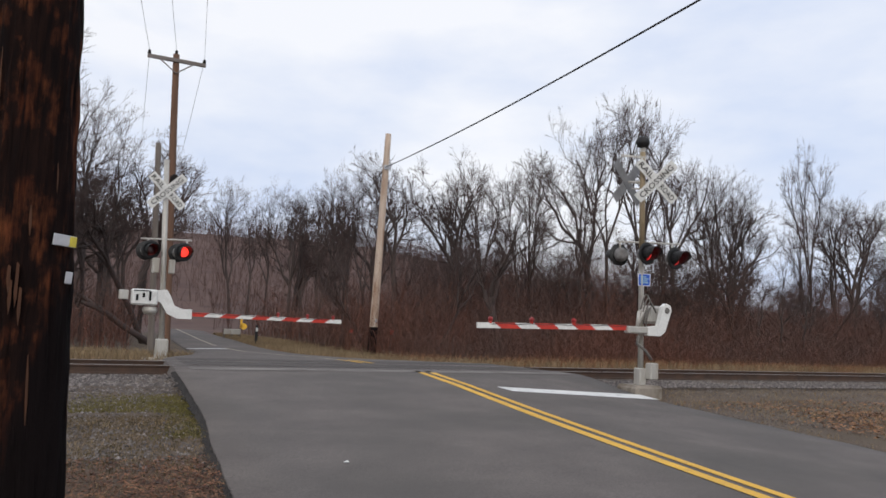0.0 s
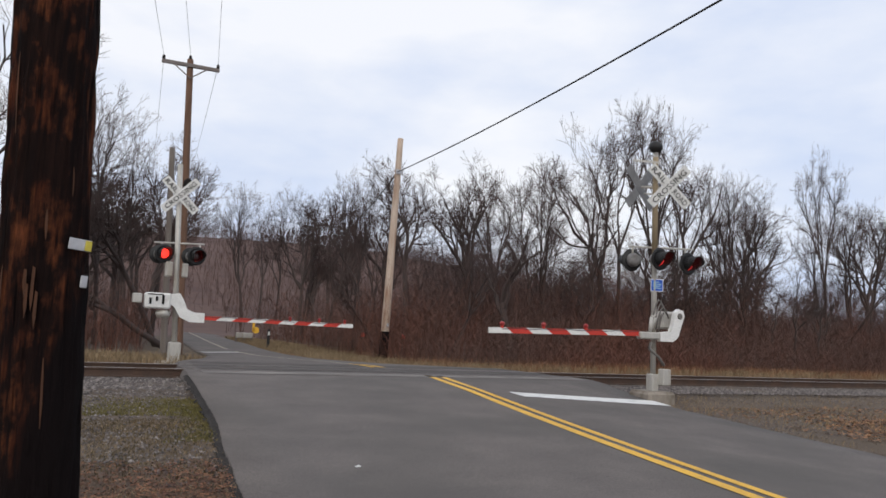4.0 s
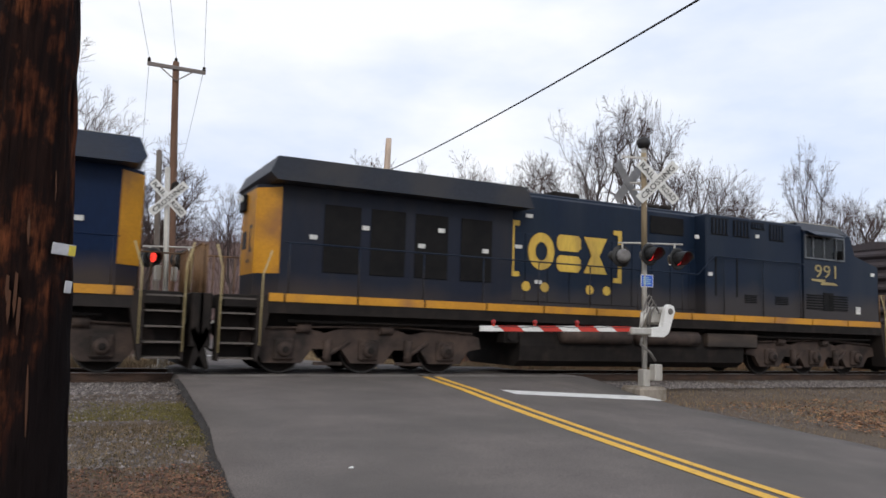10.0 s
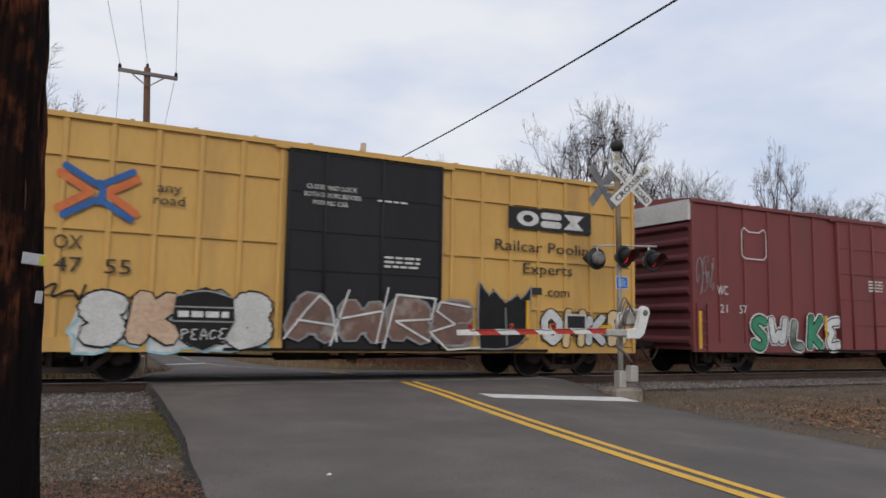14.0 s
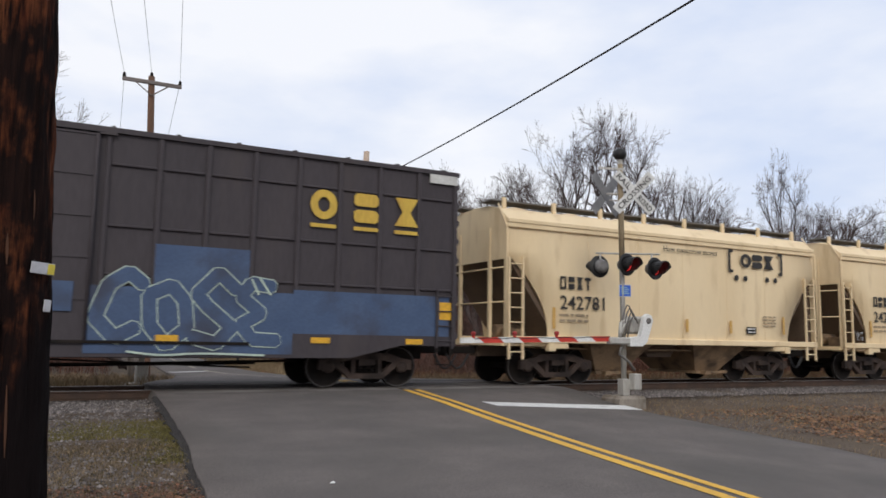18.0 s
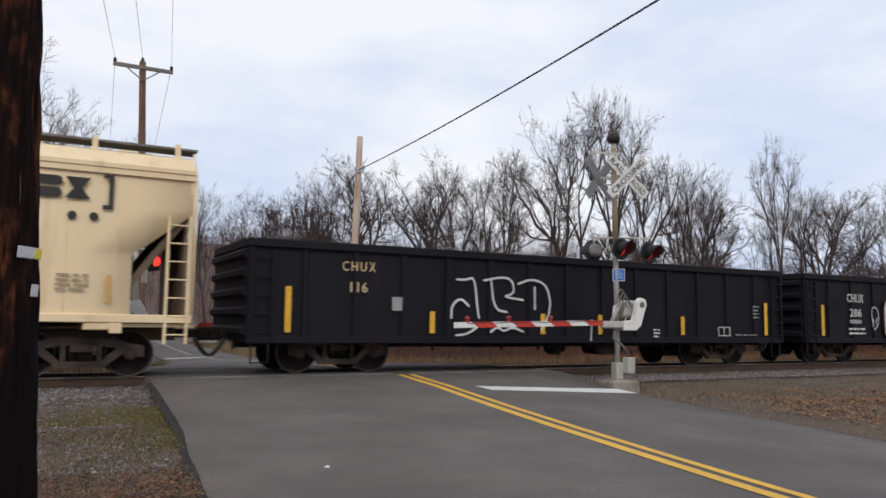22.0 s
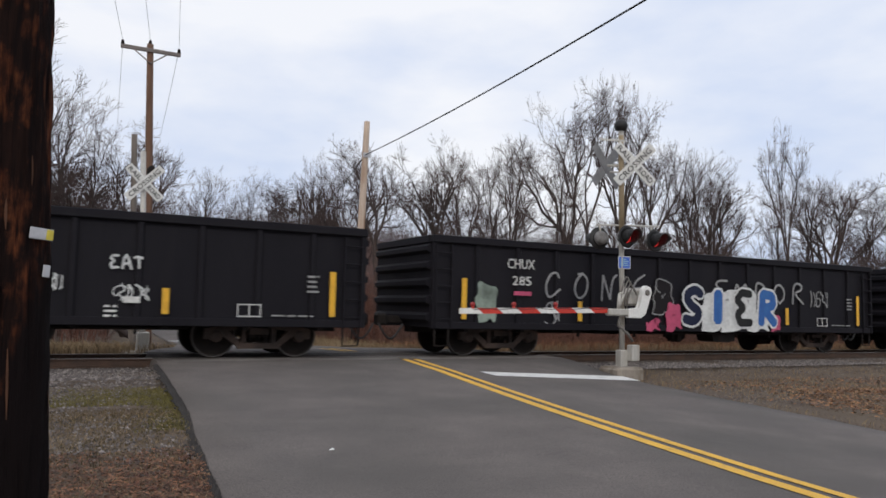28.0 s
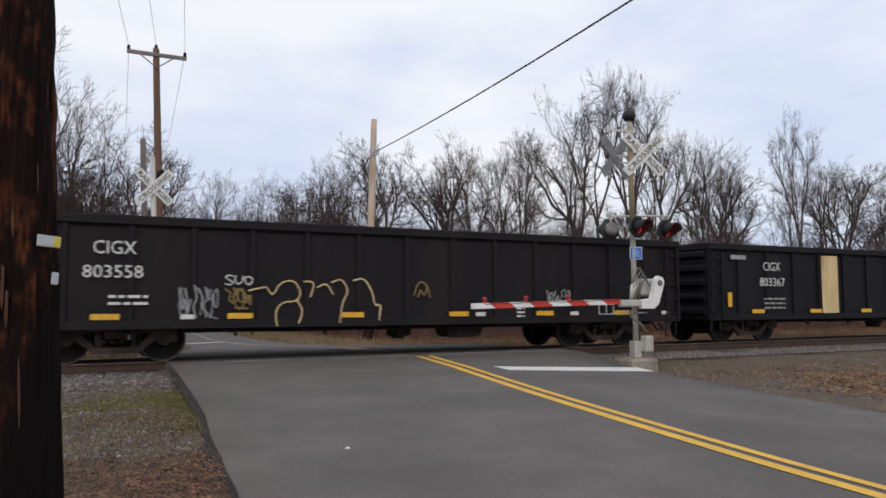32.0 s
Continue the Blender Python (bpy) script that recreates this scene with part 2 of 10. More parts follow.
GRIME = (1.1, 1.1, 0.22)
M = {
    "asphalt": mat("asphalt", (0.147, 0.127, 0.117), (0.113, 0.098, 0.091), 1.3, 0.92, bump=0.012, fine=60, stain=(0.080, 0.072, 0.066), stain_scale=0.5, stain_at=(0.44, 0.74), grain_amount=0.9),
    "old_asphalt": mat("old_asphalt", (0.21, 0.19, 0.175), (0.15, 0.135, 0.125), 0.9, 0.9, bump=0.006, fine=60, stain=(0.1, 0.085, 0.075), stain_scale=1.2, stain_at=(0.5, 0.7)),
    # brown asphalt tone with the shadow over the crossing mixed in
    "flangeway": mat("shadowed_crossing_asphalt", (0.085, 0.073, 0.066), (0.062, 0.054, 0.05), 1.2, 0.9, bump=0.006, fine=60),
    "line_worn": mat("worn_far_line", (0.42, 0.37, 0.28), (0.3, 0.26, 0.2), 2, 0.8, fine=30, stain=(0.14, 0.12, 0.11), stain_scale=2, stain_at=(0.5, 0.65)),
    # tarry crumbs, set darker to include the shadow at the pavement's drop
    "near_black": mat("tar_and_shadow_edge", (0.026, 0.0235, 0.0235), (0.04, 0.036, 0.034), 2, 0.9, bump=0.01, fine=40),
    "line_yellow": mat("line_yellow", (0.74, 0.43, 0.055), (0.62, 0.36, 0.055), 4, 0.75, fine=50, stain=(0.3, 0.2, 0.1), stain_scale=5, stain_at=(0.62, 0.82)),
    "line_white": mat("line_white", (0.72, 0.72, 0.7), (0.6, 0.6, 0.58), 4, 0.75, fine=50, stain=(0.3, 0.3, 0.3), stain_scale=4, stain_at=(0.6, 0.8)),
    "soil": mat("soil", (0.066, 0.046, 0.033), (0.112, 0.080, 0.054), 0.9, 0.95, bump=0.03, fine=25, stain=(0.098, 0.072, 0.048), stain_scale=0.35, stain_at=(0.5, 0.66)),
    "gravel": mat("gravel", (0.1, 0.09, 0.086), (0.17, 0.155, 0.145), 1.2, 0.92, bump=0.02, fine=30, vary=0.5),
    "gravel_tan": mat("tan_grit", (0.24, 0.185, 0.135), (0.15, 0.115, 0.085), 6, 0.92, fine=60, island=0.6),
    "stone": mat("stone", (0.10, 0.085, 0.08), (0.30, 0.265, 0.25), 6, 0.9, fine=60, island=0.7),
    "leaf_litter": mat("damp_leaf_litter", (0.36, 0.17, 0.09), (0.10, 0.040, 0.027), 6, 0.85, fine=30, island=0.8),
    "leaf": mat("dead_leaf", (0.50, 0.26, 0.12), (0.21, 0.09, 0.05), 6, 0.85, fine=30, island=0.7),
    "moss": mat("moss_grass", (0.125, 0.115, 0.03), (0.20, 0.165, 0.055), 2, 0.9, fine=30, island=0.6),
    "olive_grass": mat("olive_dead_grass", (0.105, 0.085, 0.042), (0.15, 0.11, 0.06), 2, 0.9, fine=30, island=0.6),
    "dry_grass": mat("dry_grass", (0.36, 0.27, 0.16), (0.27, 0.185, 0.10), 1.0, 0.9, fine=20, island=0.6),
    "dust": mat("brown_road_dust", (0.032, 0.024, 0.020), (0.020, 0.0165, 0.0155), 1.2, 0.8, fine=20, spec=0.2),
    "sill_dark": mat("grimy_dark_sill", (0.020, 0.0175, 0.018), (0.030, 0.025, 0.022), 1.2, 0.8, fine=20, stain=(0.010, 0.010, 0.011), stain_scale=1.5, stain_at=(0.5, 0.7), spec=0.15),
    "step_edge": mat("worn_step_edge", (0.13, 0.11, 0.10), (0.09, 0.08, 0.07), 5, 0.7, 0.3),
    "rail_side": mat("rail_rust", (0.10, 0.06, 0.042), (0.065, 0.045, 0.036), 3, 0.8, 0.3, fine=40),
    "rail_top": mat("rail_head_steel", (0.5, 0.48, 0.47), (0.4, 0.38, 0.37), 5, 0.32, 0.9, fine=40),
    "tie": mat("creosoted_tie", (0.06, 0.045, 0.035), (0.09, 0.07, 0.055), 4, 0.9, bump=0.01, fine=30),
    "concrete": mat("concrete", (0.42, 0.39, 0.34), (0.3, 0.27, 0.23), 3, 0.9, bump=0.004, fine=50, stain=(0.2, 0.16, 0.12), stain_scale=3, stain_at=(0.5, 0.7)),
    "mast_tan": mat("tan_stained_mast", (0.34, 0.27, 0.17), (0.26, 0.2, 0.125), 3, 0.7, fine=30, stretch=GRIME),
    "concrete_old": mat("old_concrete", (0.30, 0.265, 0.22), (0.2, 0.17, 0.14), 3, 0.9, bump=0.006, fine=50, stain=(0.12, 0.095, 0.07), stain_scale=3, stain_at=(0.5, 0.7)),
    "alu": mat("weathered_aluminium", (0.5, 0.485, 0.45), (0.4, 0.38, 0.345), 4, 0.5, 0.35, fine=40, stain=(0.32, 0.28, 0.22), stain_scale=3, stain_at=(0.55, 0.75), stretch=GRIME),
    "white_paint": mat("white_paint", (0.74, 0.74, 0.72), (0.64, 0.64, 0.62), 4, 0.5, fine=30, stain=(0.45, 0.43, 0.4), stain_scale=3, stain_at=(0.6, 0.8)),
    "sign_white": mat("sign_white", (0.68, 0.68, 0.66), (0.6, 0.6, 0.58), 4, 0.5, fine=30),
    "sign_back": mat("sign_back_metal", (0.24, 0.24, 0.245), (0.17, 0.17, 0.175), 4, 0.5, 0.2, fine=30),
    "black_paint": mat("black_paint", (0.012, 0.012, 0.013), (0.018, 0.018, 0.018), 4, 0.55, fine=30),
    "gate_red": mat("gate_red", (0.56, 0.045, 0.028), (0.46, 0.035, 0.022), 4, 0.5, fine=30),
    "sign_blue": mat("sign_blue", (0.03, 0.12, 0.55), (0.03, 0.1, 0.48), 4, 0.45, fine=30),
    "lens_dim": mat("red_lens_unlit", (0.10, 0.010, 0.010), (0.06, 0.008, 0.008), 20, 0.3, fine=60, spec=0.6),
    "lens_half": mat("red_lens_seen_off_axis", (0.2, 0.012, 0.012), (0.14, 0.01, 0.01), 20, 0.3, fine=60, glow=(0.8, 0.03, 0.03), power=0.85),
    "lens_lit": mat("red_lens_lit", (0.5, 0.02, 0.015), (0.4, 0.02, 0.015), 20, 0.3, fine=60, glow=(1.0, 0.045, 0.03), power=1.6),
    "lens_arm": mat("red_arm_light", (0.34, 0.025, 0.025), (0.24, 0.02, 0.02), 20, 0.35, fine=60),
    "lamp_grey": mat("weathered_grey_housing", (0.24, 0.235, 0.23), (0.16, 0.155, 0.15), 8, 0.55, 0.2, fine=40, stain=(0.1, 0.09, 0.085), stain_scale=6, stain_at=(0.5, 0.7)),
    "lamp_white": mat("headlight_lit", (0.8, 0.8, 0.75), (0.8, 0.8, 0.7), 4, 0.3, glow=(1.0, 0.97, 0.85), power=0.75),
    "cable": mat("black_cable", (0.02, 0.02, 0.022), (0.03, 0.03, 0.03), 4, 0.6),
    "wire": mat("old_wire", (0.3, 0.31, 0.34), (0.25, 0.26, 0.28), 4, 0.6, 0.3),
    "pole_new": mat("new_pine_pole", (0.55, 0.45, 0.37), (0.43, 0.315, 0.235), 3, 0.85, bump=0.003, fine=30, stretch=(3, 3, 0.3), stain=(0.2, 0.09, 0.04), stain_scale=1.5, stain_at=(0.52, 0.75)),
    "pole_old": mat("old_brown_pole", (0.17, 0.095, 0.062), (0.11, 0.062, 0.042), 3, 0.9, bump=0.003, fine=30, stretch=(3, 3, 0.3)),
    "pole_grey": mat("grey_pole", (0.18, 0.155, 0.135), (0.12, 0.10, 0.088), 3, 0.9, bump=0.003, fine=30, stretch=(3, 3, 0.3)),
    "arm_grey": mat("grey_crossarm", (0.23, 0.2, 0.19), (0.16, 0.14, 0.13), 3, 0.9, fine=30, stretch=(0.3, 3, 3)),
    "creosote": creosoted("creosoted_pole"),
    "splinter": mat("split_raw_wood", (0.10, 0.040, 0.018), (0.045, 0.018, 0.009), 12, 0.85, fine=60, stretch=(3, 3, 0.4)),
    "tag_metal": mat("galvanised_tag", (0.5, 0.5, 0.52), (0.4, 0.4, 0.42), 10, 0.45, 0.5, fine=60),
    "tag_yellow": mat("yellow_tag", (0.6, 0.5, 0.06), (0.45, 0.37, 0.05), 20, 0.5, fine=60),
    "bark": mat("grey_bark", (0.060, 0.045, 0.041), (0.100, 0.075, 0.068), 2.0, 0.95, bump=0.01, fine=25, vary=0.35),
    "twig": mat("bare_twigs", (0.076, 0.050, 0.045), (0.100, 0.066, 0.059), 2.0, 0.95, fine=25, vary=0.3),
    "brush": mat("thicket_stems", (0.105, 0.055, 0.043), (0.20, 0.125, 0.10), 0.3, 0.95, fine=25, stain=(0.20, 0.080, 0.052), stain_scale=0.22, stain_at=(0.42, 0.60), island=0.7),
    "hill": mat("wooded_hill", (0.100, 0.060, 0.051), (0.125, 0.078, 0.066), 0.12, 1.0, fine=1.4, stain=(0.079, 0.048, 0.044), stain_scale=0.3, stain_at=(0.5, 0.7)),
    "farwood": mat("far_wood_stems", (0.128, 0.078, 0.067), (0.108, 0.066, 0.057), 0.3, 1.0, fine=3, island=0.35),
    # train
    "loco_blue": mat("dirty_blue_paint", (0.0028, 0.0115, 0.042), (0.0046, 0.0145, 0.043), 0.9, 0.42, fine=20, stain=(0.011, 0.020, 0.040), stain_scale=0.6, stain_at=(0.5, 0.8), stretch=GRIME, spec=0.13, dust=(2.1, 0.5, (0.046, 0.036, 0.032))),
    "loco_dark": mat("sooty_blue_paint", (0.0085, 0.0120, 0.0255), (0.0110, 0.0145, 0.0260), 0.9, 0.5, fine=20, stain=(0.027, 0.025, 0.025), stain_scale=1.0, stain_at=(0.52, 0.8), stretch=GRIME, spec=0.22, dust=(1.85, 0.5, (0.045, 0.034, 0.029))),
    "loco_worn": mat("worn_dusty_blue_paint", (0.0052, 0.0125, 0.031), (0.0085, 0.0165, 0.032), 0.9, 0.45, fine=20, stain=(0.019, 0.026, 0.040), stain_scale=0.8, stain_at=(0.5, 0.8), stretch=GRIME, spec=0.18, dust=(2.3, 0.5, (0.038, 0.034, 0.035))),
    "wing_blue": mat("lighter_blue_paint", (0.020, 0.032, 0.062), (0.026, 0.037, 0.062), 0.8, 0.45, fine=20, stain=(0.045, 0.045, 0.05), stain_scale=0.8, stain_at=(0.5, 0.8), spec=0.25),
    "wing_dark": mat("lighter_grey_blue_paint", (0.022, 0.027, 0.040), (0.029, 0.033, 0.043), 0.8, 0.5, fine=20, stain=(0.045, 0.042, 0.042), stain_scale=0.8, stain_at=(0.5, 0.8), spec=0.25),
    "gate_tan": mat("rusty_tan_railing", (0.20, 0.115, 0.055), (0.13, 0.075, 0.042), 3, 0.7, fine=20),
    "rust_yellow": mat("rusty_yellow_walkway", (0.36, 0.165, 0.03), (0.20, 0.09, 0.03), 2.2, 0.65, fine=20, stain=(0.06, 0.036, 0.024), stain_scale=2.4, stain_at=(0.46, 0.66), stretch=GRIME),
    "windshield": mat("dim_windshield", (0.010, 0.017, 0.028), (0.014, 0.022, 0.034), 2, 0.45, fine=10, spec=0.05),
    "loco_yellow": mat("dirty_yellow_paint", (0.56, 0.265, 0.016), (0.44, 0.20, 0.014), 1.6, 0.5, fine=20, stain=(0.24, 0.11, 0.04), stain_scale=1.1, stain_at=(0.5, 0.75)),
    "loco_roof": mat("faded_roof_paint", (0.34, 0.32, 0.26), (0.42, 0.4, 0.33), 1.6, 0.6, fine=20),
    "awning": mat("faded_teal_awning", (0.16, 0.32, 0.33), (0.12, 0.26, 0.28), 1.6, 0.6, fine=20),
    "logo_yellow": mat("logo_yellow", (0.62, 0.42, 0.065), (0.53, 0.34, 0.055), 1.6, 0.5, fine=20, stain=(0.2, 0.14, 0.05), stain_scale=1.4, stain_at=(0.55, 0.8), stretch=GRIME),
    "num_gold": mat("number_gold", (0.38, 0.31, 0.13), (0.26, 0.2, 0.085), 2, 0.5, fine=20),
    "logo_cream": mat("logo_cream", (0.68, 0.53, 0.30), (0.55, 0.4, 0.2), 1.6, 0.6, fine=20, stain=(0.3, 0.17, 0.08), stain_scale=2, stain_at=(0.55, 0.75), stretch=GRIME),
    "steel_black": mat("grimy_running_gear", (0.0125, 0.0105, 0.0098), (0.021, 0.0175, 0.016), 3, 0.78, 0.2, fine=30, stain=(0.034, 0.026, 0.022), stain_scale=2.5, stain_at=(0.52, 0.78), spec=0.18),
    "truck_brown": mat("dusty_truck_frame", (0.080, 0.056, 0.046), (0.044, 0.033, 0.029), 3, 0.8, 0.1, fine=30, spec=0.22, stain=(0.026, 0.021, 0.019), stain_scale=2.2, stain_at=(0.5, 0.66)),
    "wheel": mat("wheel_steel", (0.022, 0.017, 0.0145), (0.015, 0.0125, 0.0115), 4, 0.8, 0.1, fine=30, spec=0.15),
    "wheel_rim": mat("bright_wheel_tread", (0.10, 0.09, 0.085), (0.06, 0.054, 0.05), 4, 0.5, 0.6, fine=30),
    "tank": mat("dirty_fuel_tank", (0.085, 0.062, 0.048), (0.06, 0.046, 0.038), 1.5, 0.7, fine=20, stain=(0.022, 0.02, 0.019), stain_scale=1, stain_at=(0.5, 0.7), stretch=(0.3, 1, 1.4), spec=0.22),
    "glass": mat("cab_glass", (0.006, 0.008, 0.009), (0.012, 0.014, 0.014), 2, 0.15, fine=10, spec=0.18),
    "window_frame": mat("window_frame_metal", (0.2, 0.21, 0.22), (0.14, 0.15, 0.16), 4, 0.4, 0.5),
    "louvre": mat("dark_louvre", (0.006, 0.006, 0.007), (0.011, 0.0105, 0.0105), 4, 0.75, spec=0.15),
    "hand_yellow": mat("dull_cream_handrail", (0.46, 0.38, 0.2), (0.34, 0.27, 0.13), 3, 0.6, fine=20),
    "box_brown": mat("dark_brown_car_paint", (0.060, 0.045, 0.044), (0.064, 0.060, 0.070), 0.6, 0.7, fine=18, stain=(0.125, 0.062, 0.042), stain_scale=0.8, stain_at=(0.53, 0.78), stretch=GRIME, spec=0.25),
    "box_tan": mat("buff_yellow_car_paint", (0.60, 0.365, 0.105), (0.54, 0.32, 0.09), 0.8, 0.6, fine=18, stain=(0.35, 0.205, 0.08), stain_scale=1.3, stain_at=(0.54, 0.85), stretch=GRIME, grain_amount=0.12),
    "box_rust": mat("rusty_car_underside", (0.17, 0.09, 0.055), (0.11, 0.06, 0.045), 1.4, 0.85, fine=20),
    "box_red": mat("oxide_red_car_paint", (0.20, 0.048, 0.046), (0.165, 0.042, 0.042), 0.8, 0.65, fine=18, stain=(0.12, 0.05, 0.045), stain_scale=1.2, stain_at=(0.52, 0.8), stretch=GRIME, grain_amount=0.12),
    "box_redend": mat("dark_red_car_end", (0.125, 0.028, 0.032), (0.09, 0.024, 0.027), 1.2, 0.7, fine=18),
    "box_black": mat("faded_black_car_paint", (0.047, 0.040, 0.045), (0.058, 0.049, 0.054), 0.8, 0.6, fine=18, stain=(0.07, 0.057, 0.056), stain_scale=1.1, stain_at=(0.54, 0.8), stretch=GRIME, spec=0.3),
    "spray_pale": mat("pale_green_white_spray", (0.50, 0.60, 0.50), (0.40, 0.48, 0.42), 2, 0.6, fine=12),
    "spray_peach": mat("peach_spray", (0.50, 0.33, 0.22), (0.6, 0.45, 0.33), 1.5, 0.6, fine=12),
    "spray_rust": mat("rust_brown_spray", (0.19, 0.11, 0.085), (0.13, 0.078, 0.065), 2, 0.6, fine=12, stain=(0.3, 0.27, 0.25), stain_scale=2.5, stain_at=(0.56, 0.75)),
    "spray_navy": mat("navy_spray", (0.008, 0.012, 0.035), (0.012, 0.016, 0.042), 2, 0.6, fine=12, spec=0.22),
    "spray_brown": mat("dusty_brown_spray", (0.17, 0.115, 0.09), (0.12, 0.085, 0.07), 2, 0.6, fine=12),
    "spray_teal": mat("teal_spray", (0.035, 0.15, 0.19), (0.05, 0.20, 0.24), 2, 0.6, fine=12, stain=(0.03, 0.06, 0.08), stain_scale=2, stain_at=(0.5, 0.7)),
    "patch_blue": mat("blue_paint_patch", (0.048, 0.080, 0.155), (0.066, 0.104, 0.19), 1.2, 0.65, fine=18, stain=(0.04, 0.045, 0.07), stain_scale=1.0, stain_at=(0.5, 0.7)),
    "door_black": mat("black_plug_door", (0.017, 0.0175, 0.019), (0.024, 0.024, 0.026), 0.8, 0.6, fine=18, stretch=GRIME, spec=0.22),
    "cap_white": mat("white_roof_cap", (0.6, 0.6, 0.58), (0.5, 0.5, 0.48), 1.2, 0.65, fine=18, stain=(0.35, 0.33, 0.3), stain_scale=2, stain_at=(0.55, 0.8)),
    "hop_tan": mat("tan_hopper_paint", (0.80, 0.645, 0.415), (0.73, 0.57, 0.35), 0.7, 0.6, fine=16, stain=(0.50, 0.345, 0.18), stain_scale=2.2, stain_at=(0.55, 0.9), stretch=(1.1, 1.1, 0.3), grain_amount=0.05),
    # rusty sheet taken darker, with the shade under the body included
    "hop_shade": mat("rusty_shaded_sheet", (0.14, 0.095, 0.065), (0.10, 0.07, 0.05), 1.0, 0.85, fine=16, stain=(0.2, 0.13, 0.08), stain_scale=1.2, stain_at=(0.55, 0.8)),
    "hop_bay": mat("brown_hopper_bay", (0.30, 0.20, 0.115), (0.22, 0.145, 0.085), 1.2, 0.8, fine=16, stain=(0.07, 0.047, 0.032), stain_scale=2.2, stain_at=(0.48, 0.68)),
    "grating": mat("running_board_steel", (0.21, 0.195, 0.18), (0.15, 0.14, 0.13), 3, 0.7, 0.4),
    "gon_black": mat("black_gondola_paint", (0.0085, 0.0078, 0.0110), (0.0125, 0.0115, 0.0148), 0.7, 0.66, fine=16, stain=(0.021, 0.0185, 0.020), stain_scale=0.9, stain_at=(0.58, 0.9), stretch=GRIME, spec=0.14),
    "gon_brown": mat("rust_stained_black_paint", (0.0115, 0.0102, 0.0122), (0.0165, 0.014, 0.0150), 0.7, 0.72, fine=16, stain=(0.030, 0.021, 0.018), stain_scale=0.9, stain_at=(0.56, 0.88), stretch=GRIME, spec=0.14),
    "reflector": mat("yellow_reflector_tape", (0.72, 0.40, 0.03), (0.6, 0.33, 0.03), 3, 0.45, fine=20),
    "letter_white": mat("white_stencil", (0.66, 0.66, 0.64), (0.55, 0.55, 0.53), 4, 0.6, fine=20, stain=(0.3, 0.3, 0.3), stain_scale=5, stain_at=(0.58, 0.8)),
    "letter_grey": mat("faint_stencil", (0.3, 0.3, 0.3), (0.24, 0.24, 0.24), 4, 0.6, fine=20),
    "letter_tan": mat("faded_brown_stencil", (0.40, 0.31, 0.2), (0.3, 0.23, 0.15), 4, 0.6, fine=20),
    "letter_faint": mat("faded_pink_stencil", (0.36, 0.24, 0.23), (0.28, 0.17, 0.165), 4, 0.6, fine=20),
    "letter_black": mat("black_stencil", (0.02, 0.018, 0.017), (0.032, 0.028, 0.025), 4, 0.6, fine=20),
    "letter_yellow": mat("yellow_stencil", (0.55, 0.45, 0.12), (0.45, 0.36, 0.1), 4, 0.6, fine=20),
    "spray_white": mat("white_spray", (0.64, 0.65, 0.64), (0.5, 0.51, 0.51), 2, 0.6, fine=12, stain=(0.25, 0.25, 0.25), stain_scale=3, stain_at=(0.6, 0.85)),
    "spray_grey": mat("grey_spray", (0.2, 0.2, 0.21), (0.28, 0.28, 0.28), 2, 0.6, fine=12),
    "spray_black": mat("black_spray", (0.01, 0.01, 0.011), (0.017, 0.017, 0.017), 2, 0.6, fine=12, spec=0.22),
    "spray_blue": mat("blue_spray", (0.02, 0.09, 0.30), (0.03, 0.13, 0.36), 2, 0.6, fine=12),
    "spray_sky": mat("pale_blue_spray", (0.34, 0.52, 0.55), (0.28, 0.46, 0.5), 2, 0.6, fine=12),
    "spray_red": mat("red_spray", (0.42, 0.045, 0.035), (0.34, 0.035, 0.03), 2, 0.6, fine=12),
    "spray_orange": mat("orange_spray", (0.62, 0.17, 0.05), (0.52, 0.13, 0.04), 2, 0.6, fine=12),
    "spray_green": mat("green_spray", (0.03, 0.2, 0.10), (0.05, 0.28, 0.15), 2, 0.6, fine=12),
    "spray_mint": mat("pale_green_spray", (0.27, 0.33, 0.28), (0.19, 0.24, 0.2), 2, 0.6, fine=12, stain=(0.06, 0.07, 0.06), stain_scale=1.6, stain_at=(0.5, 0.7)),
    "spray_maroon": mat("maroon_spray", (0.115, 0.042, 0.042), (0.085, 0.034, 0.036), 2, 0.6, fine=12, stain=(0.05, 0.035, 0.035), stain_scale=2, stain_at=(0.5, 0.7)),
    "spray_pink": mat("pink_spray", (0.5, 0.08, 0.16), (0.4, 0.06, 0.13), 2, 0.6, fine=12),
    "spray_gold": mat("faded_gold_spray", (0.24, 0.16, 0.05), (0.17, 0.11, 0.04), 2, 0.6, fine=12),
    "spray_rose": mat("faded_rose_spray", (0.36, 0.1, 0.16), (0.27, 0.075, 0.12), 2, 0.6, fine=12),
    "spray_yellow": mat("yellow_spray", (0.5, 0.4, 0.06), (0.42, 0.32, 0.05), 2, 0.6, fine=12),
}


# ---- mesh helpers ----
def box(bm, x0, x1, y0, y1, z0, z1, bevel=0.0):
    vs = [bm.verts.new(c) for c in ((x0, y0, z0), (x1, y0, z0), (x1, y1, z0), (x0, y1, z0), (x0, y0, z1), (x1, y0, z1), (x1, y1, z1), (x0, y1, z1))]
    fs = [bm.faces.new([vs[i] for i in f]) for f in ((3, 2, 1, 0), (4, 5, 6, 7), (0, 1, 5, 4), (1, 2, 6, 5), (2, 3, 7, 6), (3, 0, 4, 7))]
    if bevel:
        es = list({e for f in fs for e in f.edges})
        bmesh.ops.bevel(bm, geom=es, offset=bevel, segments=1, affect="EDGES")
    return bm


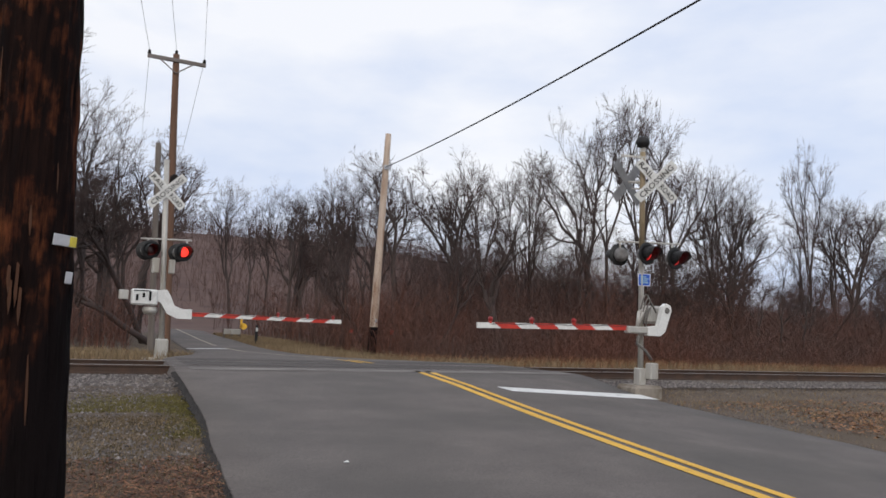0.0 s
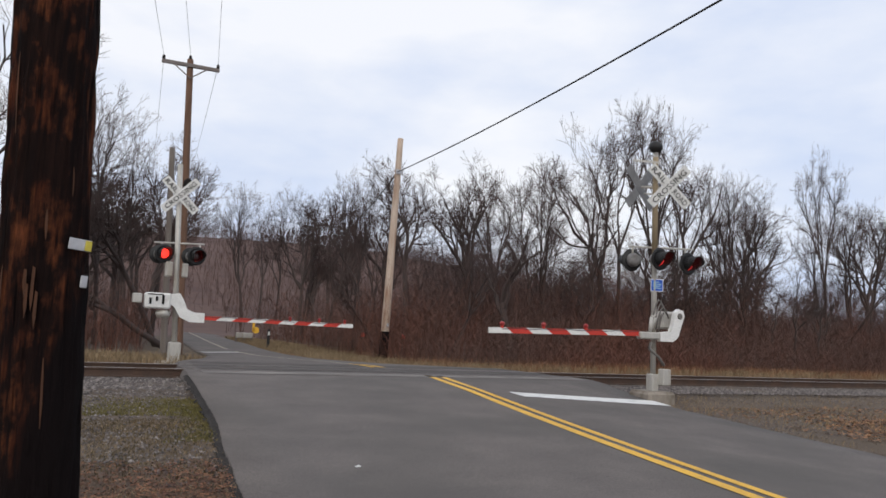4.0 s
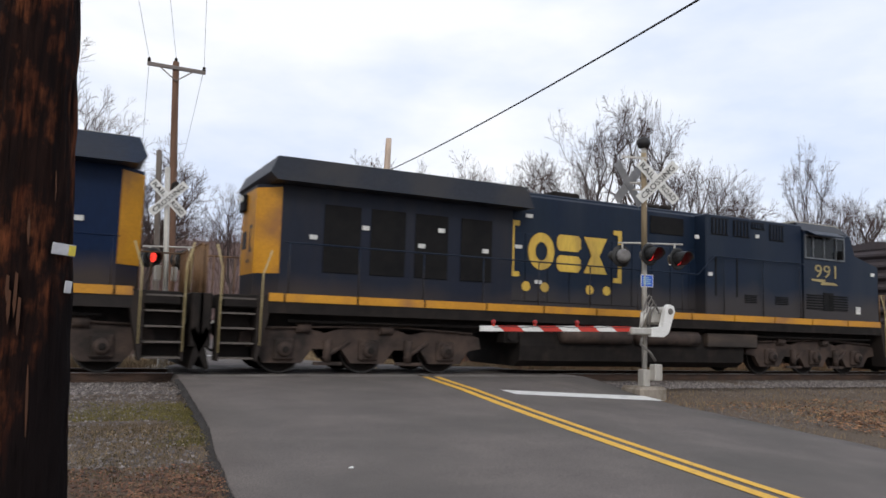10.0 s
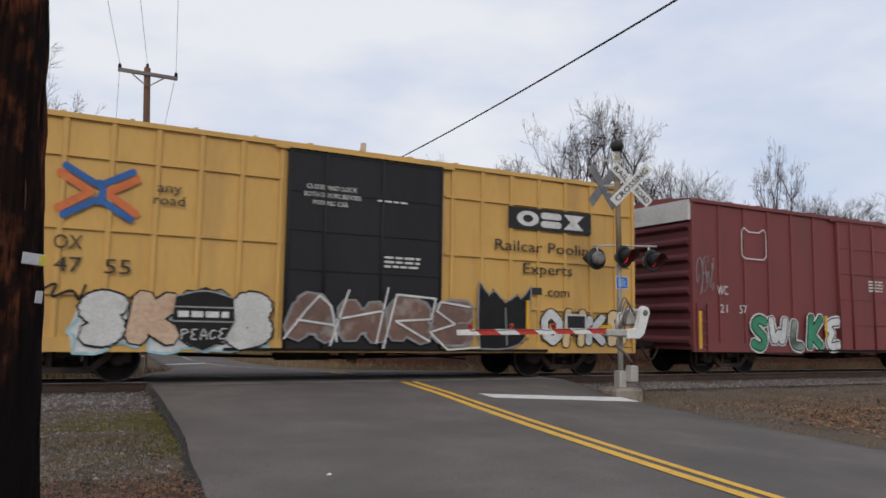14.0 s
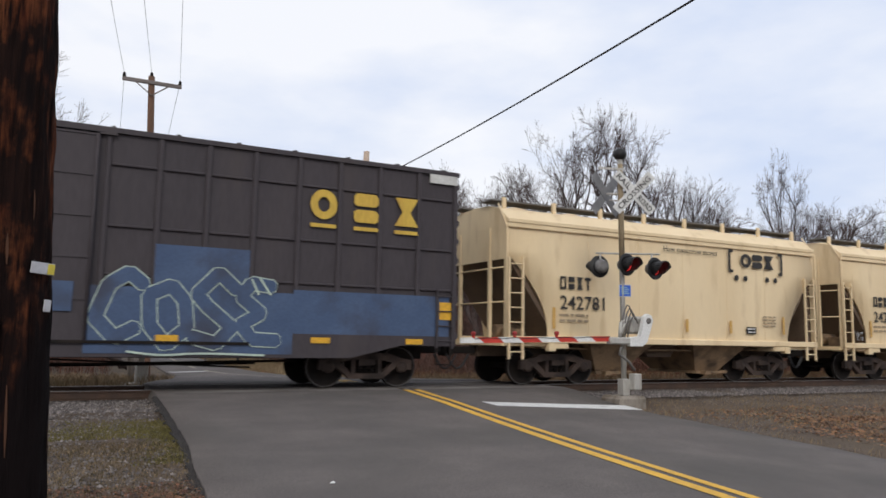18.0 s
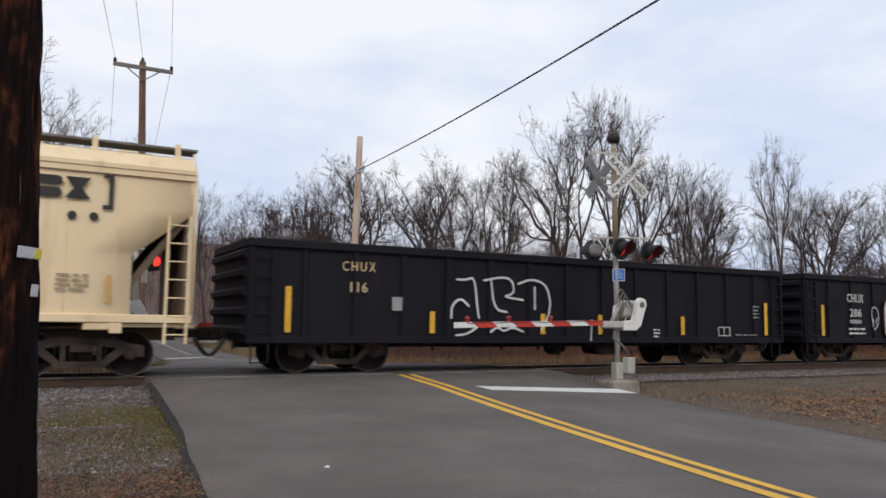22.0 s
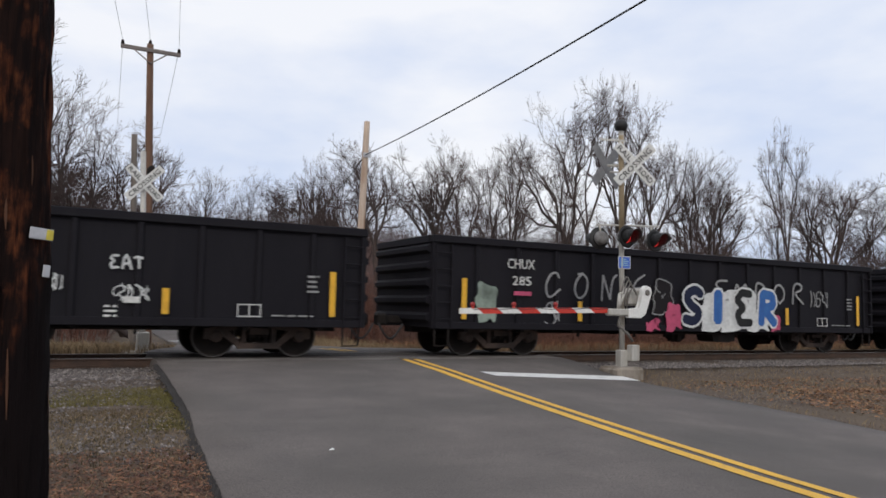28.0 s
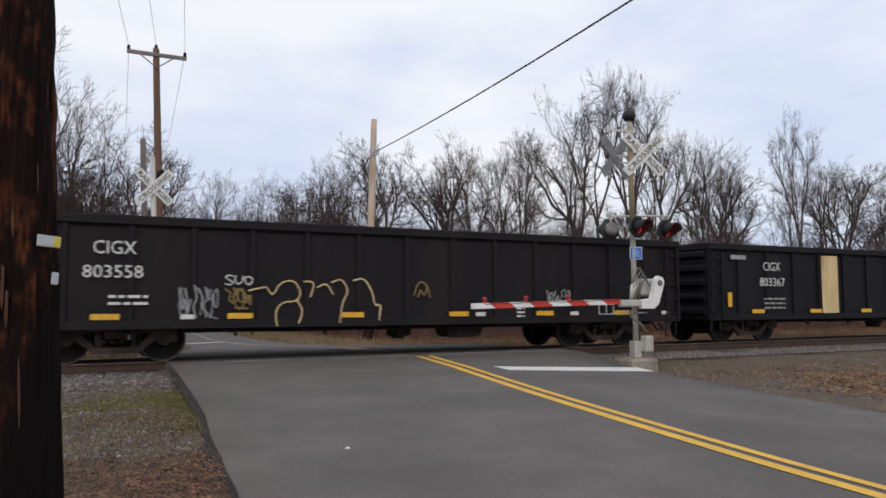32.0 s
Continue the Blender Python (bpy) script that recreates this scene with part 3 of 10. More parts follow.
def tube(bm, p, q, r0, r1=None, n=10, caps=True):
    p, q = Vector(p), Vector(q)
    r1 = r0 if r1 is None else r1
    d = (q - p).normalized()
    u = d.orthogonal().normalized()
    v = d.cross(u)
    rings = []
    for c, r in ((p, r0), (q, r1)):
        rings.append([bm.verts.new(c + r * (math.cos(2 * math.pi * k / n) * u + math.sin(2 * math.pi * k / n) * v)) for k in range(n)])
    for k in range(n):
        f = bm.faces.new((rings[0][k], rings[0][(k + 1) % n], rings[1][(k + 1) % n], rings[1][k]))
        f.smooth = n > 5
    if caps:
        bm.faces.new(list(reversed(rings[0])))
        bm.faces.new(rings[1])
    return bm


def pipe(bm, pts, r, n=6):
    """One bent round bar along points."""
    pts = [Vector(q) for q in pts]
    prev, u = None, None
    for i, q in enumerate(pts):
        d = (pts[min(i + 1, len(pts) - 1)] - pts[max(i - 1, 0)]).normalized()
        u = d.orthogonal().normalized() if u is None else (u - d * u.dot(d)).normalized()
        v = d.cross(u)
        ring = [bm.verts.new(q + r * (math.cos(2 * math.pi * k / n) * u + math.sin(2 * math.pi * k / n) * v)) for k in range(n)]
        if prev is None:
            bm.faces.new(list(reversed(ring)))
        else:
            for k in range(n):
                bm.faces.new((prev[k], prev[(k + 1) % n], ring[(k + 1) % n], ring[k])).smooth = True
        prev = ring
    bm.faces.new(prev)
    return bm


def slab(bm, outline, y0, y1):
    """A plate whose outline is given in x and z, from y0 to y1."""
    a = [bm.verts.new((x, y0, z)) for x, z in outline]
    b = [bm.verts.new((x, y1, z)) for x, z in outline]
    n = len(outline)
    area = sum(outline[i][0] * outline[(i + 1) % n][1] - outline[(i + 1) % n][0] * outline[i][1] for i in range(n))
    if area < 0:
        a.reverse(), b.reverse()
    bm.faces.new(a)
    bm.faces.new(list(reversed(b)))
    for i in range(n):
        bm.faces.new((a[i], b[i], b[(i + 1) % n], a[(i + 1) % n]))
    return bm


def prism(bm, profile, x0, x1):
    """A body whose section is given in y and z, from x0 to x1."""
    a = [bm.verts.new((x0, y, z)) for y, z in profile]
    b = [bm.verts.new((x1, y, z)) for y, z in profile]
    n = len(profile)
    area = sum(profile[i][0] * profile[(i + 1) % n][1] - profile[(i + 1) % n][0] * profile[i][1] for i in range(n))
    if (area < 0) == (x1 > x0):
        a.reverse(), b.reverse()
    bm.faces.new(list(reversed(a)))
    bm.faces.new(b)
    for i in range(n):
        bm.faces.new((a[i], a[(i + 1) % n], b[(i + 1) % n], b[i]))
    return bm


def lathe(bm, profile, axis="y", n=20, at=(0, 0, 0), smooth=True):
    """Turns pairs of radius and distance round an axis."""
    rings = []
    for r, d in profile:
        ring = []
        for k in range(n):
            c, s = r * math.cos(2 * math.pi * k / n), r * math.sin(2 * math.pi * k / n)
            co = {"x": (d, c, s), "y": (s, d, c), "z": (c, s, d)}[axis]
            ring.append(bm.verts.new((co[0] + at[0], co[1] + at[1], co[2] + at[2])))
        rings.append(ring)
    for a, b in zip(rings, rings[1:]):
        for k in range(n):
            f = bm.faces.new((a[k], a[(k + 1) % n], b[(k + 1) % n], b[k]))
            f.smooth = smooth
    bm.faces.new(list(reversed(rings[0])))
    bm.faces.new(rings[-1])
    return bm


def mesh_of(name, bm, material):
    me = bpy.data.meshes.new(name)
    bm.to_mesh(me)
    bm.free()
    for m in material if isinstance(material, (list, tuple)) else [material]:
        me.materials.append(M[m] if isinstance(m, str) else m)
    return me


def part(name, bm, material, parent=None, label="", m=None):
    ob = new(name, mesh_of(name, bm, material))
    ob.parent = parent
    if m is not None:
        ob.matrix_basis = m
    if label:
        tagged(ob, label)
    return ob


def shared(name, me, parent=None, m=None, label=""):
    ob = new(name, me)
    ob.parent = parent
    if m is not None:
        ob.matrix_basis = m
    if label:
        tagged(ob, label)
    return ob


def thing(name, at, label, category, group=""):
    ob = new(name)
    ob.matrix_basis = at
    return tagged(ob, label, category, group)


def bmx():
    return bmesh.new()


def lettering(text, height, width=None, bold=0.0):
    """A mesh of raised letters in the x-y plane, from x = 0, on the base line."""
    cu = bpy.data.curves.new("lettering", "FONT")
    cu.body, cu.size, cu.extrude, cu.resolution_u, cu.offset = text, height / 0.7, 0.003, 2, bold
    ob = new("lettering", cu)
    bpy.context.view_layer.update()
    me = bpy.data.meshes.new_from_object(ob.evaluated_get(bpy.context.evaluated_depsgraph_get()))
    bpy.data.objects.remove(ob)
    xs = [v.co.x for v in me.vertices]
    x0, w = min(xs), max(xs) - min(xs)
    k = width / w if width else 1.0
    me.transform(Matrix.Diagonal((k, 1, 1, 1)) @ Matrix.Translation((-x0, 0, 0)))
    return me


def write(parent, text, x, z, height, material, y=-1.61, width=None, label="", name="lettering", bold=0.0):
    """Lettering on a side that faces -y."""
    me = lettering(text, height, width, bold)
    me.materials.clear()
    me.materials.append(M[material])
    return shared(name, me, parent, Matrix.Translation((x, y, z)) @ pose(0, 0, 0, 90), label)


def bars(parent, x, z, w, rows, material, y=-1.61, h=0.05, gap=0.05, seed=0, name="stencil"):
    """Writing that is too small to read: plain bars."""
    rng, bm = random.Random(seed), bmx()
    for r in range(rows):
        cx = x
        while cx < x + w - 0.02:
            ln = min(rng.uniform(0.08, 0.3), x + w - cx)
            box(bm, cx, cx + ln, y - 0.004, y, z - r * (h + gap) - h, z - r * (h + gap))
            cx += ln + 0.05
    return tagged(part(name, bm, material, parent), kind="stuff")


def plate(parent, x0, x1, z0, z1, material, y=-1.605, t=0.006, name="decal", label=""):
    bm = bmx()
    box(bm, x0, x1, y - t, y, z0, z1)
    return part(name, bm, material, parent, label)


# ---- lie of the land ----
def along(table, v):
    if v <= table[0][0]:
        return table[0][1]
    for (a, p), (b, q) in zip(table, table[1:]):
        if v <= b:
            return p + (q - p) * (v - a) / (b - a)
    return table[-1][1]


ROAD_Z = [(-40, -0.9), (-10, -0.7), (0, -0.5), (5, -0.36), (10, -0.17), (13, -0.05), (15.4, 0.0), (19.4, 0.0), (22, -0.06), (26, -0.2), (30, -0.33), (36, -0.42), (60, -0.5), (400, -0.5)]
ROAD_L = [(-40, -1.9), (5.7, 1.38), (6.7, 1.46), (8, 1.58), (10.1, 1.84), (12.7, 2.03), (15, 2.17), (18.6, 2.35), (20.5, 2.9), (22, 3.5), (28.5, 4.7), (32.3, 4.95), (38, 5.45), (48, 6.3), (60, 7.6), (78, 9.9), (100, 12.8), (160, 21), (260, 36)]
ROAD_R = [(-40, 7.5), (0, 10.6), (7.6, 11.3), (12, 11.35), (15.4, 11.7), (18.9, 11.4), (20.6, 10.3), (24, 9.35), (28, 8.95), (34, 8.97), (40, 9.3), (47, 10.1), (62, 11.3), (90, 14.5), (126, 18.6), (160, 24.5), (260, 40)]
FAR_LINE = [(18.9, 7.15), (24.2, 6.72), (33.7, 6.82), (38.7, 7.1), (46.2, 7.73), (54.5, 8.58), (67, 9.73), (88, 11.6), (160, 22)]
LAND_Z = [(-40, -1.0), (-5, -0.62), (0, -0.5), (5, -0.42), (9, -0.31), (12.5, -0.24), (14.2, -0.2), (20.4, -0.2), (22.5, -0.3), (26, -0.42), (60, -0.6), (400, -0.6)]


def centre_x(y):
    return 6.08 + 0.094 * (y - 5.1) + (0.004 * (y - 5.1) ** 2 if y > 5.1 else 0) if y < 19.5 else along(FAR_LINE, y)


def road_z(x, y):
    d = x - centre_x(y)
    fade = min(1.0, max(0.0, (15.4 - y) / 2.5)) if y < 17.3 else min(1.0, max(0.0, (y - 19.4) / 4)) * 0.4
    return along(ROAD_Z, y) - fade * (0.052 * d if d > 0 else -0.012 * d)


def land_z(x, y):
    z = along(LAND_Z, y)
    if 3 < y < 15 and x > 9:
        z -= 0.16 * min(1, (x - 9) / 3) * min(1.0, (15 - y) / 2)
    a, b = along(ROAD_L, y), along(ROAD_R, y)
    if a - 0.9 < x < b + 0.9:
        z = min(z, road_z(min(max(x, a), b), y) - (0.14 if a + 0.5 < x < b - 0.5 else 0.05))
    if y > 70:
        z += 19.2 * (1 - math.cos(math.pi * min(1.0, (y - 70) / 110))) / 2 * (1 - 0.62 * min(1.0, max(0.0, (x - 62) / 85)) ** 1.2) * (1 + 0.05 * noise.noise(Vector((x * 0.02, 0, 7))))
    return z + 0.05 * noise.noise(Vector((x * 0.5, y * 0.5, 0))) * (1 if y < 60 else 3)


def steps(table):
    out = []
    for a, b, d in table:
        v = a
        while v < b - 1e-6:
            out.append(v)
            v += d
    return out + [table[-1][1]]


def sheet(xs, ys, zf):
    bm = bmx()
    grid = [[bm.verts.new((x, y, zf(x, y))) for x in xs] for y in ys]
    for r0, r1 in zip(grid, grid[1:]):
        for i in range(len(xs) - 1):
            f = bm.faces.new((r0[i], r0[i + 1], r1[i + 1], r1[i]))
            f.smooth = True
    return bm


ground = part("ground", sheet(steps([(-1500, -300, 300), (-300, -30, 15), (-30, 40, 0.7), (40, 130, 4), (130, 420, 20), (420, 1820, 280)]),
                              steps([(-900, -60, 120), (-60, -4, 4), (-4, 30, 0.6), (30, 70, 2.5), (70, 230, 8), (230, 350, 20), (350, 1750, 280)]), land_z), ["soil", "hill"])
for pl in ground.data.polygons:
    pl.material_index = int(pl.center.y > 62)
tagged(ground, "bare winter soil with patches of dead grass", "ground", kind="structure")

# road surface with thickness at its edges
bm = bmx()
ys = steps([(-40, 4, 2), (4, 30, 0.5), (30, 100, 4), (100, 260, 16)])
rows = []
rng = random.Random(4)
for y in ys:
    a, b = along(ROAD_L, y), along(ROAD_R, y)
    a += 0.05 * noise.noise(Vector((y * 1.7, 3, 0))) if y < 30 else 0
    b += 0.06 * noise.noise(Vector((y * 1.3, 9, 0))) if y < 30 else 0
    xs = [a - 0.06] + [a + (b - a) * k / 16 for k in range(17)] + [b + 0.06]
    rows.append([bm.verts.new((x, y, road_z(min(max(x, a), b), y) - (0.16 if i in (0, len(xs) - 1) else 0))) for i, x in enumerate(xs)])
for r0, r1 in zip(rows, rows[1:]):
    for i in range(len(r0) - 1):
        bm.faces.new((r0[i], r0[i + 1], r1[i + 1], r1[i])).smooth = 0 < i < len(r0) - 2
road = tagged(part("road", bm, "asphalt"), "grey asphalt two-lane road over the railway", "road", kind="structure")


def strip(name, pts, width, material, label, lift=0.004, zf=road_z, parent=None):
    """Paint or tar along a line on the road."""
    bm, rows = bmx(), []
    for i, (x, y) in enumerate(pts):
        a, b = Vector(pts[max(0, i - 1)]), Vector(pts[min(len(pts) - 1, i + 1)])
        d = (b - a).normalized()
        s = Vector((d.y, -d.x)) * width / 2
        row = []
        for k in (-1, 1):
            px, py = x + s.x * k, y + s.y * k
            row.append(bm.verts.new((px, py, zf(px, py) + lift)))
        rows.append(row)
    for r0, r1 in zip(rows, rows[1:]):
        bm.faces.new((r0[0], r0[1], r1[1], r1[0]))
    ob = part(name, bm, material, parent)
    return tagged(ob, label, "road marking", kind="structure") if parent is None else ob


near_y = [y * 0.5 for y in range(-20, 32)]
for off in (-0.135, 0.135):
    strip("centre_line", [(centre_x(y) + off, y) for y in near_y] + [(centre_x(15.9) + off, 15.9)], 0.15, "line_yellow", "solid yellow centre line, one of a pair, worn")
for off in (-0.13, 0.13):
    strip("centre_line", [(7.25 + off - 0.06 * k, 18.4 + k) for k in (0, 0.8, 1.6)], 0.11, "line_yellow", "short worn yellow centre line beyond the rails", 0.010)
strip("stop_line", [(7.85 + 0.37 * k, 12.75 + 0.01 * k) for k in range(11)], 0.58, "line_white", "broad white stop line before the crossing")
strip("stop_line", [(5.05 + 0.165 * k, 32.3 + 0.12 * k) for k in range(11)], 0.55, "line_white", "broad white stop line beyond the crossing")
strip("centre_line", [(along(FAR_LINE, y), y) for y in steps([(19.4, 40, 1.5), (40, 120, 8)])], 0.13, "line_worn", "pale worn centre line of the far road")
strip("crossing_panel", [(2.5, 15.75), (11.6, 15.75)], 0.7, "old_asphalt", "paler worn asphalt strip along the rails", 0.004)
strip("crossing_panel", [(2.6, 17.3), (11.5, 17.3)], 1.2, "flangeway", "dark brown asphalt between the rails, shadow in its colour", 0.004)
strip("crossing_panel", [(2.7, 18.95), (11.3, 18.95)], 0.8, "flangeway", "dark brown asphalt beyond the rails, shadow in its colour", 0.004)

# ---- the track ----
TRACK_Y = 17.3
RAIL = [(-0.07, -0.18), (0.07, -0.18), (0.07, -0.165), (0.012, -0.14), (0.012, -0.045), (0.036, -0.035), (0.036, -0.006), (-0.036, -0.006), (-0.036, -0.035), (-0.012, -0.045), (-0.012, -0.14), (-0.07, -0.165)]
for side in (-0.75, 0.75):
    rail = tagged(part("rail", prism(bmx(), [(y + TRACK_Y + side, z) for y, z in RAIL], -300, 460), "rail_side"), "rusty steel rail with a worn bright head", "rail", "rails of the track", "structure")
    part("rail_head", box(bmx(), -300, 460, TRACK_Y + side - 0.032, TRACK_Y + side + 0.032, -0.0065, 0.0), "rail_top", rail, "bright worn rail head")
tie_me = mesh_of("tie", box(bmx(), -0.12, 0.12, -1.3, 1.3, -0.34, -0.185, 0.012), "tie")
ballast = bmx()
prism(ballast, [(TRACK_Y - 3.0, -0.5), (TRACK_Y - 2.4, -0.215), (TRACK_Y + 2.4, -0.215), (TRACK_Y + 3.0, -0.5)], -300, 2.2)
prism(ballast, [(TRACK_Y - 3.0, -0.5), (TRACK_Y - 2.4, -0.215), (TRACK_Y + 2.4, -0.215), (TRACK_Y + 3.0, -0.5)], 11.9, 460)
ballast_bed = tagged(part("ballast", ballast, "gravel"), "grey crushed stone ballast under the track", "ballast", kind="structure")
for k in range(110):
    x = -20 + 0.52 * k
    if not 2.0 < x < 12.0:
        shared("tie", tie_me, ballast_bed, Matrix.Translation((x, TRACK_Y, 0)) @ pose(0, 0, 0, 0, 0, random.uniform(-1, 1)))


# ---- loose stones, leaves and grass ----
def scatter(name, label, category, material, count, seed, place, shape):
    """Countless small pieces as one object."""
    rng = random.Random(seed)
    vs, fs = [], []
    for _ in range(count):
        at = place(rng)
        if at is None:
            continue
        pv, pf = shape(rng)
        o = len(vs)
        vs += [(at[0] + a, at[1] + b, at[2] + c) for a, b, c in pv]
        fs += [tuple(i + o for i in f) for f in pf]
    me = bpy.data.meshes.new(name)
    me.from_pydata(vs, [], fs)
    me.materials.append(M[material])
    return tagged(new(name, me), label, category, kind="stuff")


def pebble(lo, hi):
    def make(rng):
        r = rng.uniform(lo, hi)
        a = [rng.uniform(0.6, 1.2) * r for _ in range(6)]
        return ([(a[0], 0, 0), (0, a[1], 0), (-a[2], 0, 0), (0, -a[3], 0), (0, 0, a[4] * 0.8), (0, 0, -a[5] * 0.5)],
                [(0, 1, 4), (1, 2, 4), (2, 3, 4), (3, 0, 4), (1, 0, 5), (2, 1, 5), (3, 2, 5), (0, 3, 5)])
    return make


def flake(lo, hi):
    def make(rng):
        r, t, a = rng.uniform(lo, hi), rng.uniform(-0.5, 0.5), rng.uniform(0, 6.3)
        c, s = math.cos(a) * r, math.sin(a) * r
        return ([(c, s, 0.01), (-s * 0.6, c * 0.6, 0.01 + r * t), (-c, -s, 0.012), (s * 0.6, -c * 0.6, 0.012 - r * t * 0.2)], [(0, 1, 2, 3)])
    return make


def blade(lo, hi, wide=0.006, lean=0.6):
    def make(rng):
        h, a = rng.uniform(lo, hi), rng.uniform(0, 6.3)
        lx, ly = rng.uniform(-lean, lean) * h, rng.uniform(-lean, lean) * h
        c, s = math.cos(a) * wide, math.sin(a) * wide
        return ([(c, s, -0.03), (-c, -s, -0.03), (lx * 0.4 - c * 0.7, ly * 0.4 - s * 0.7, h * 0.6), (lx * 0.4 + c * 0.7, ly * 0.4 + s * 0.7, h * 0.6), (lx, ly, h)], [(0, 1, 2, 3), (3, 2, 4)])
    return make


def on_land(x0, x1, y0, y1, thick=None, lift=0.0, top=None, clear=0.02):
    def place(rng):
        x, y = rng.uniform(x0, x1), rng.uniform(y0, y1)
        if along(ROAD_L, y) - clear < x < along(ROAD_R, y) + clear:
            return None
        if thick is not None and noise.noise(Vector((x * 0.45, y * 0.6, thick))) < rng.uniform(-0.45, 0.25):
            return None
        return (x, y, (land_z(x, y) if top is None else top) + lift)
    return place


scatter("ballast_stones", "loose grey ballast stones beside the rail", "stones", "stone", 9000, 11, on_land(-3, 2.2, 14.1, 16.3, top=-0.2), pebble(0.02, 0.06))
scatter("ballast_stones", "loose grey ballast stones beside the rail", "stones", "stone", 14000, 12, on_land(11.4, 40, 14.2, 16.4, top=-0.2), pebble(0.02, 0.05))
scatter("ballast_stones", "loose grey ballast stones between the rails", "stones", "stone", 9000, 13, on_land(-3, 40, 16.6, 20.2, top=-0.2), pebble(0.02, 0.05))
scatter("verge_stones", "small stones trodden into the verge", "stones", "stone", 30000, 14, (lambda r, f=on_land(-2.5, 2.0, 7.0, 14.3, 0.4, 0.003): (lambda q: None if q is None or r.random() > max(0.3, 1.5 - abs(q[1] - 9.9 - 0.25 * q[0]) / 0.8, (q[1] - 12.9) / 0.8) else q)(f(r))), pebble(0.006, 0.03))
scatter("verge_stones", "small stones trodden into the verge", "stones", "stone", 16000, 15, on_land(11.2, 30, 8, 14.6, 0.4, 0.003), pebble(0.008, 0.028))
scatter("dead_leaves", "brown dead leaves on the verge", "leaves", "leaf_litter", 80000, 16, on_land(-2.5, 1.6, 2.6, 8.1, 7.0, 0.006), flake(0.005, 0.021))
scatter("dead_leaves", "brown dead leaves on the verge", "leaves", "leaf", 75000, 17, (lambda r, f=on_land(11.9, 32, 3, 12.8, 2.0, 0.008): (lambda q: None if q is None or q[0] < 12.2 + 2.2 * r.random() ** 2 or (q[1] > 11 and r.random() < 0.6) else q)(f(r))), flake(0.014, 0.05))
scatter("moss", "yellow-green moss and short grass", "grass", "moss", 17000, 18, on_land(-2.5, 1.95, 10.9, 13.3, 1.2, 0.0), blade(0.01, 0.035, 0.008))
scatter("dead_grass", "short dead grass on the verge", "grass", "dry_grass", 24000, 19, on_land(-3, 1.9, 3, 10.4, 5.0), blade(0.012, 0.05, 0.003, 1.6))
scatter("verge_grit", "tan grit and small gravel on the verge", "gravel", "gravel_tan", 26000, 30, on_land(11.3, 30, 6, 14.4, None, 0.002), pebble(0.006, 0.02))
scatter("dead_grass", "short dead grass on the verge", "grass", "dry_grass", 22000, 20, on_land(11, 36, 5, 14, 6.0), blade(0.03, 0.12, 0.005, 1.2))
scatter("tall_dry_grass", "tall straw-coloured grass beyond the track", "grass", "dry_grass", 42000, 21, on_land(-14, 70, 21.4, 27.0, 3.0), blade(0.08, 0.38, 0.010, 0.7))
scatter("tall_dry_grass", "rusty dead grass and weeds at the wood's edge", "grass", "leaf", 26000, 25, on_land(11, 70, 22.6, 26.5, 8.0), blade(0.1, 0.5, 0.008, 0.9))
scatter("dead_leaves", "rusty dead leaves and straw on the far bank", "leaves", "leaf", 9000, 26, on_land(-12, 3.2, 21.2, 30, 3.0, 0.03), flake(0.04, 0.1))
scatter("tall_dry_grass", "straw-coloured grass on the far bank", "grass", "dry_grass", 9000, 27, on_land(-12, 3.2, 20.9, 27), blade(0.1, 0.4, 0.010, 0.8))
scatter("dead_leaves", "brown dead leaves on the verge", "leaves", "leaf_litter", 16000, 28, on_land(-9, 1.4, -8, 2.7, 7.0, 0.008), flake(0.015, 0.04))
scatter("dead_leaves", "brown dead leaves on the verge", "leaves", "leaf_litter", 12000, 29, on_land(-9, -2.4, 2.6, 13, 7.0, 0.008), flake(0.015, 0.04))
scatter("moss", "yellow-green moss and short grass along the road edge", "grass", "moss", 4500, 40, lambda r: (lambda y: (along(ROAD_L, y) - 0.04 - abs(r.gauss(0, 0.22)), y, land_z(along(ROAD_L, y) - 0.2, y)))(r.uniform(9.0, 13.0)), blade(0.01, 0.03, 0.008))
scatter("moss", "sparse olive grass trodden into the verge", "grass", "olive_grass", 16000, 45, on_land(-2.5, 1.8, 7.3, 10.6, 2.2, 0.0), blade(0.008, 0.03, 0.006, 1.0))
scatter("roadside_straw", "straw and dead leaves beside the far road", "grass", "dry_grass", 26000, 41, on_land(8.8, 13.5, 20.8, 62), blade(0.08, 0.3, 0.010, 0.9))
scatter("dead_leaves", "rusty dead leaves beside the far road", "leaves", "leaf", 9000, 42, on_land(8.8, 14.5, 21, 60, 3.0, 0.03), flake(0.03, 0.09))
# crumbs double as the thin shadow line beside the asphalt
scatter("crumbled_edge", "crumbled asphalt along the road edge, darkened for its shadow line", "asphalt", "near_black", 5200, 23, lambda r: (lambda y: (along(ROAD_L, y) + r.gauss(-0.02, 0.035 + 0.03 * noise.noise(Vector((y * 1.7, 3, 0)))), y, road_z(along(ROAD_L, y), y) - 0.035))(r.uniform(2.5, 15.2)), pebble(0.012, 0.04))
scatter("crumbled_edge", "crumbled asphalt along the road edge, darkened for its shadow line", "asphalt", "near_black", 1500, 24, lambda r: (lambda y: (along(ROAD_R, y) + r.gauss(0.02, 0.08), y, road_z(along(ROAD_R, y), y) - 0.04))(r.uniform(4, 15.2)), pebble(0.008, 0.03))
scatter("road_chip", "small white stone chips on the asphalt", "stones", "line_white", 1, 22, lambda rng: (2.72, 7.3, road_z(2.72, 7.3) + 0.01), pebble(0.035, 0.036))


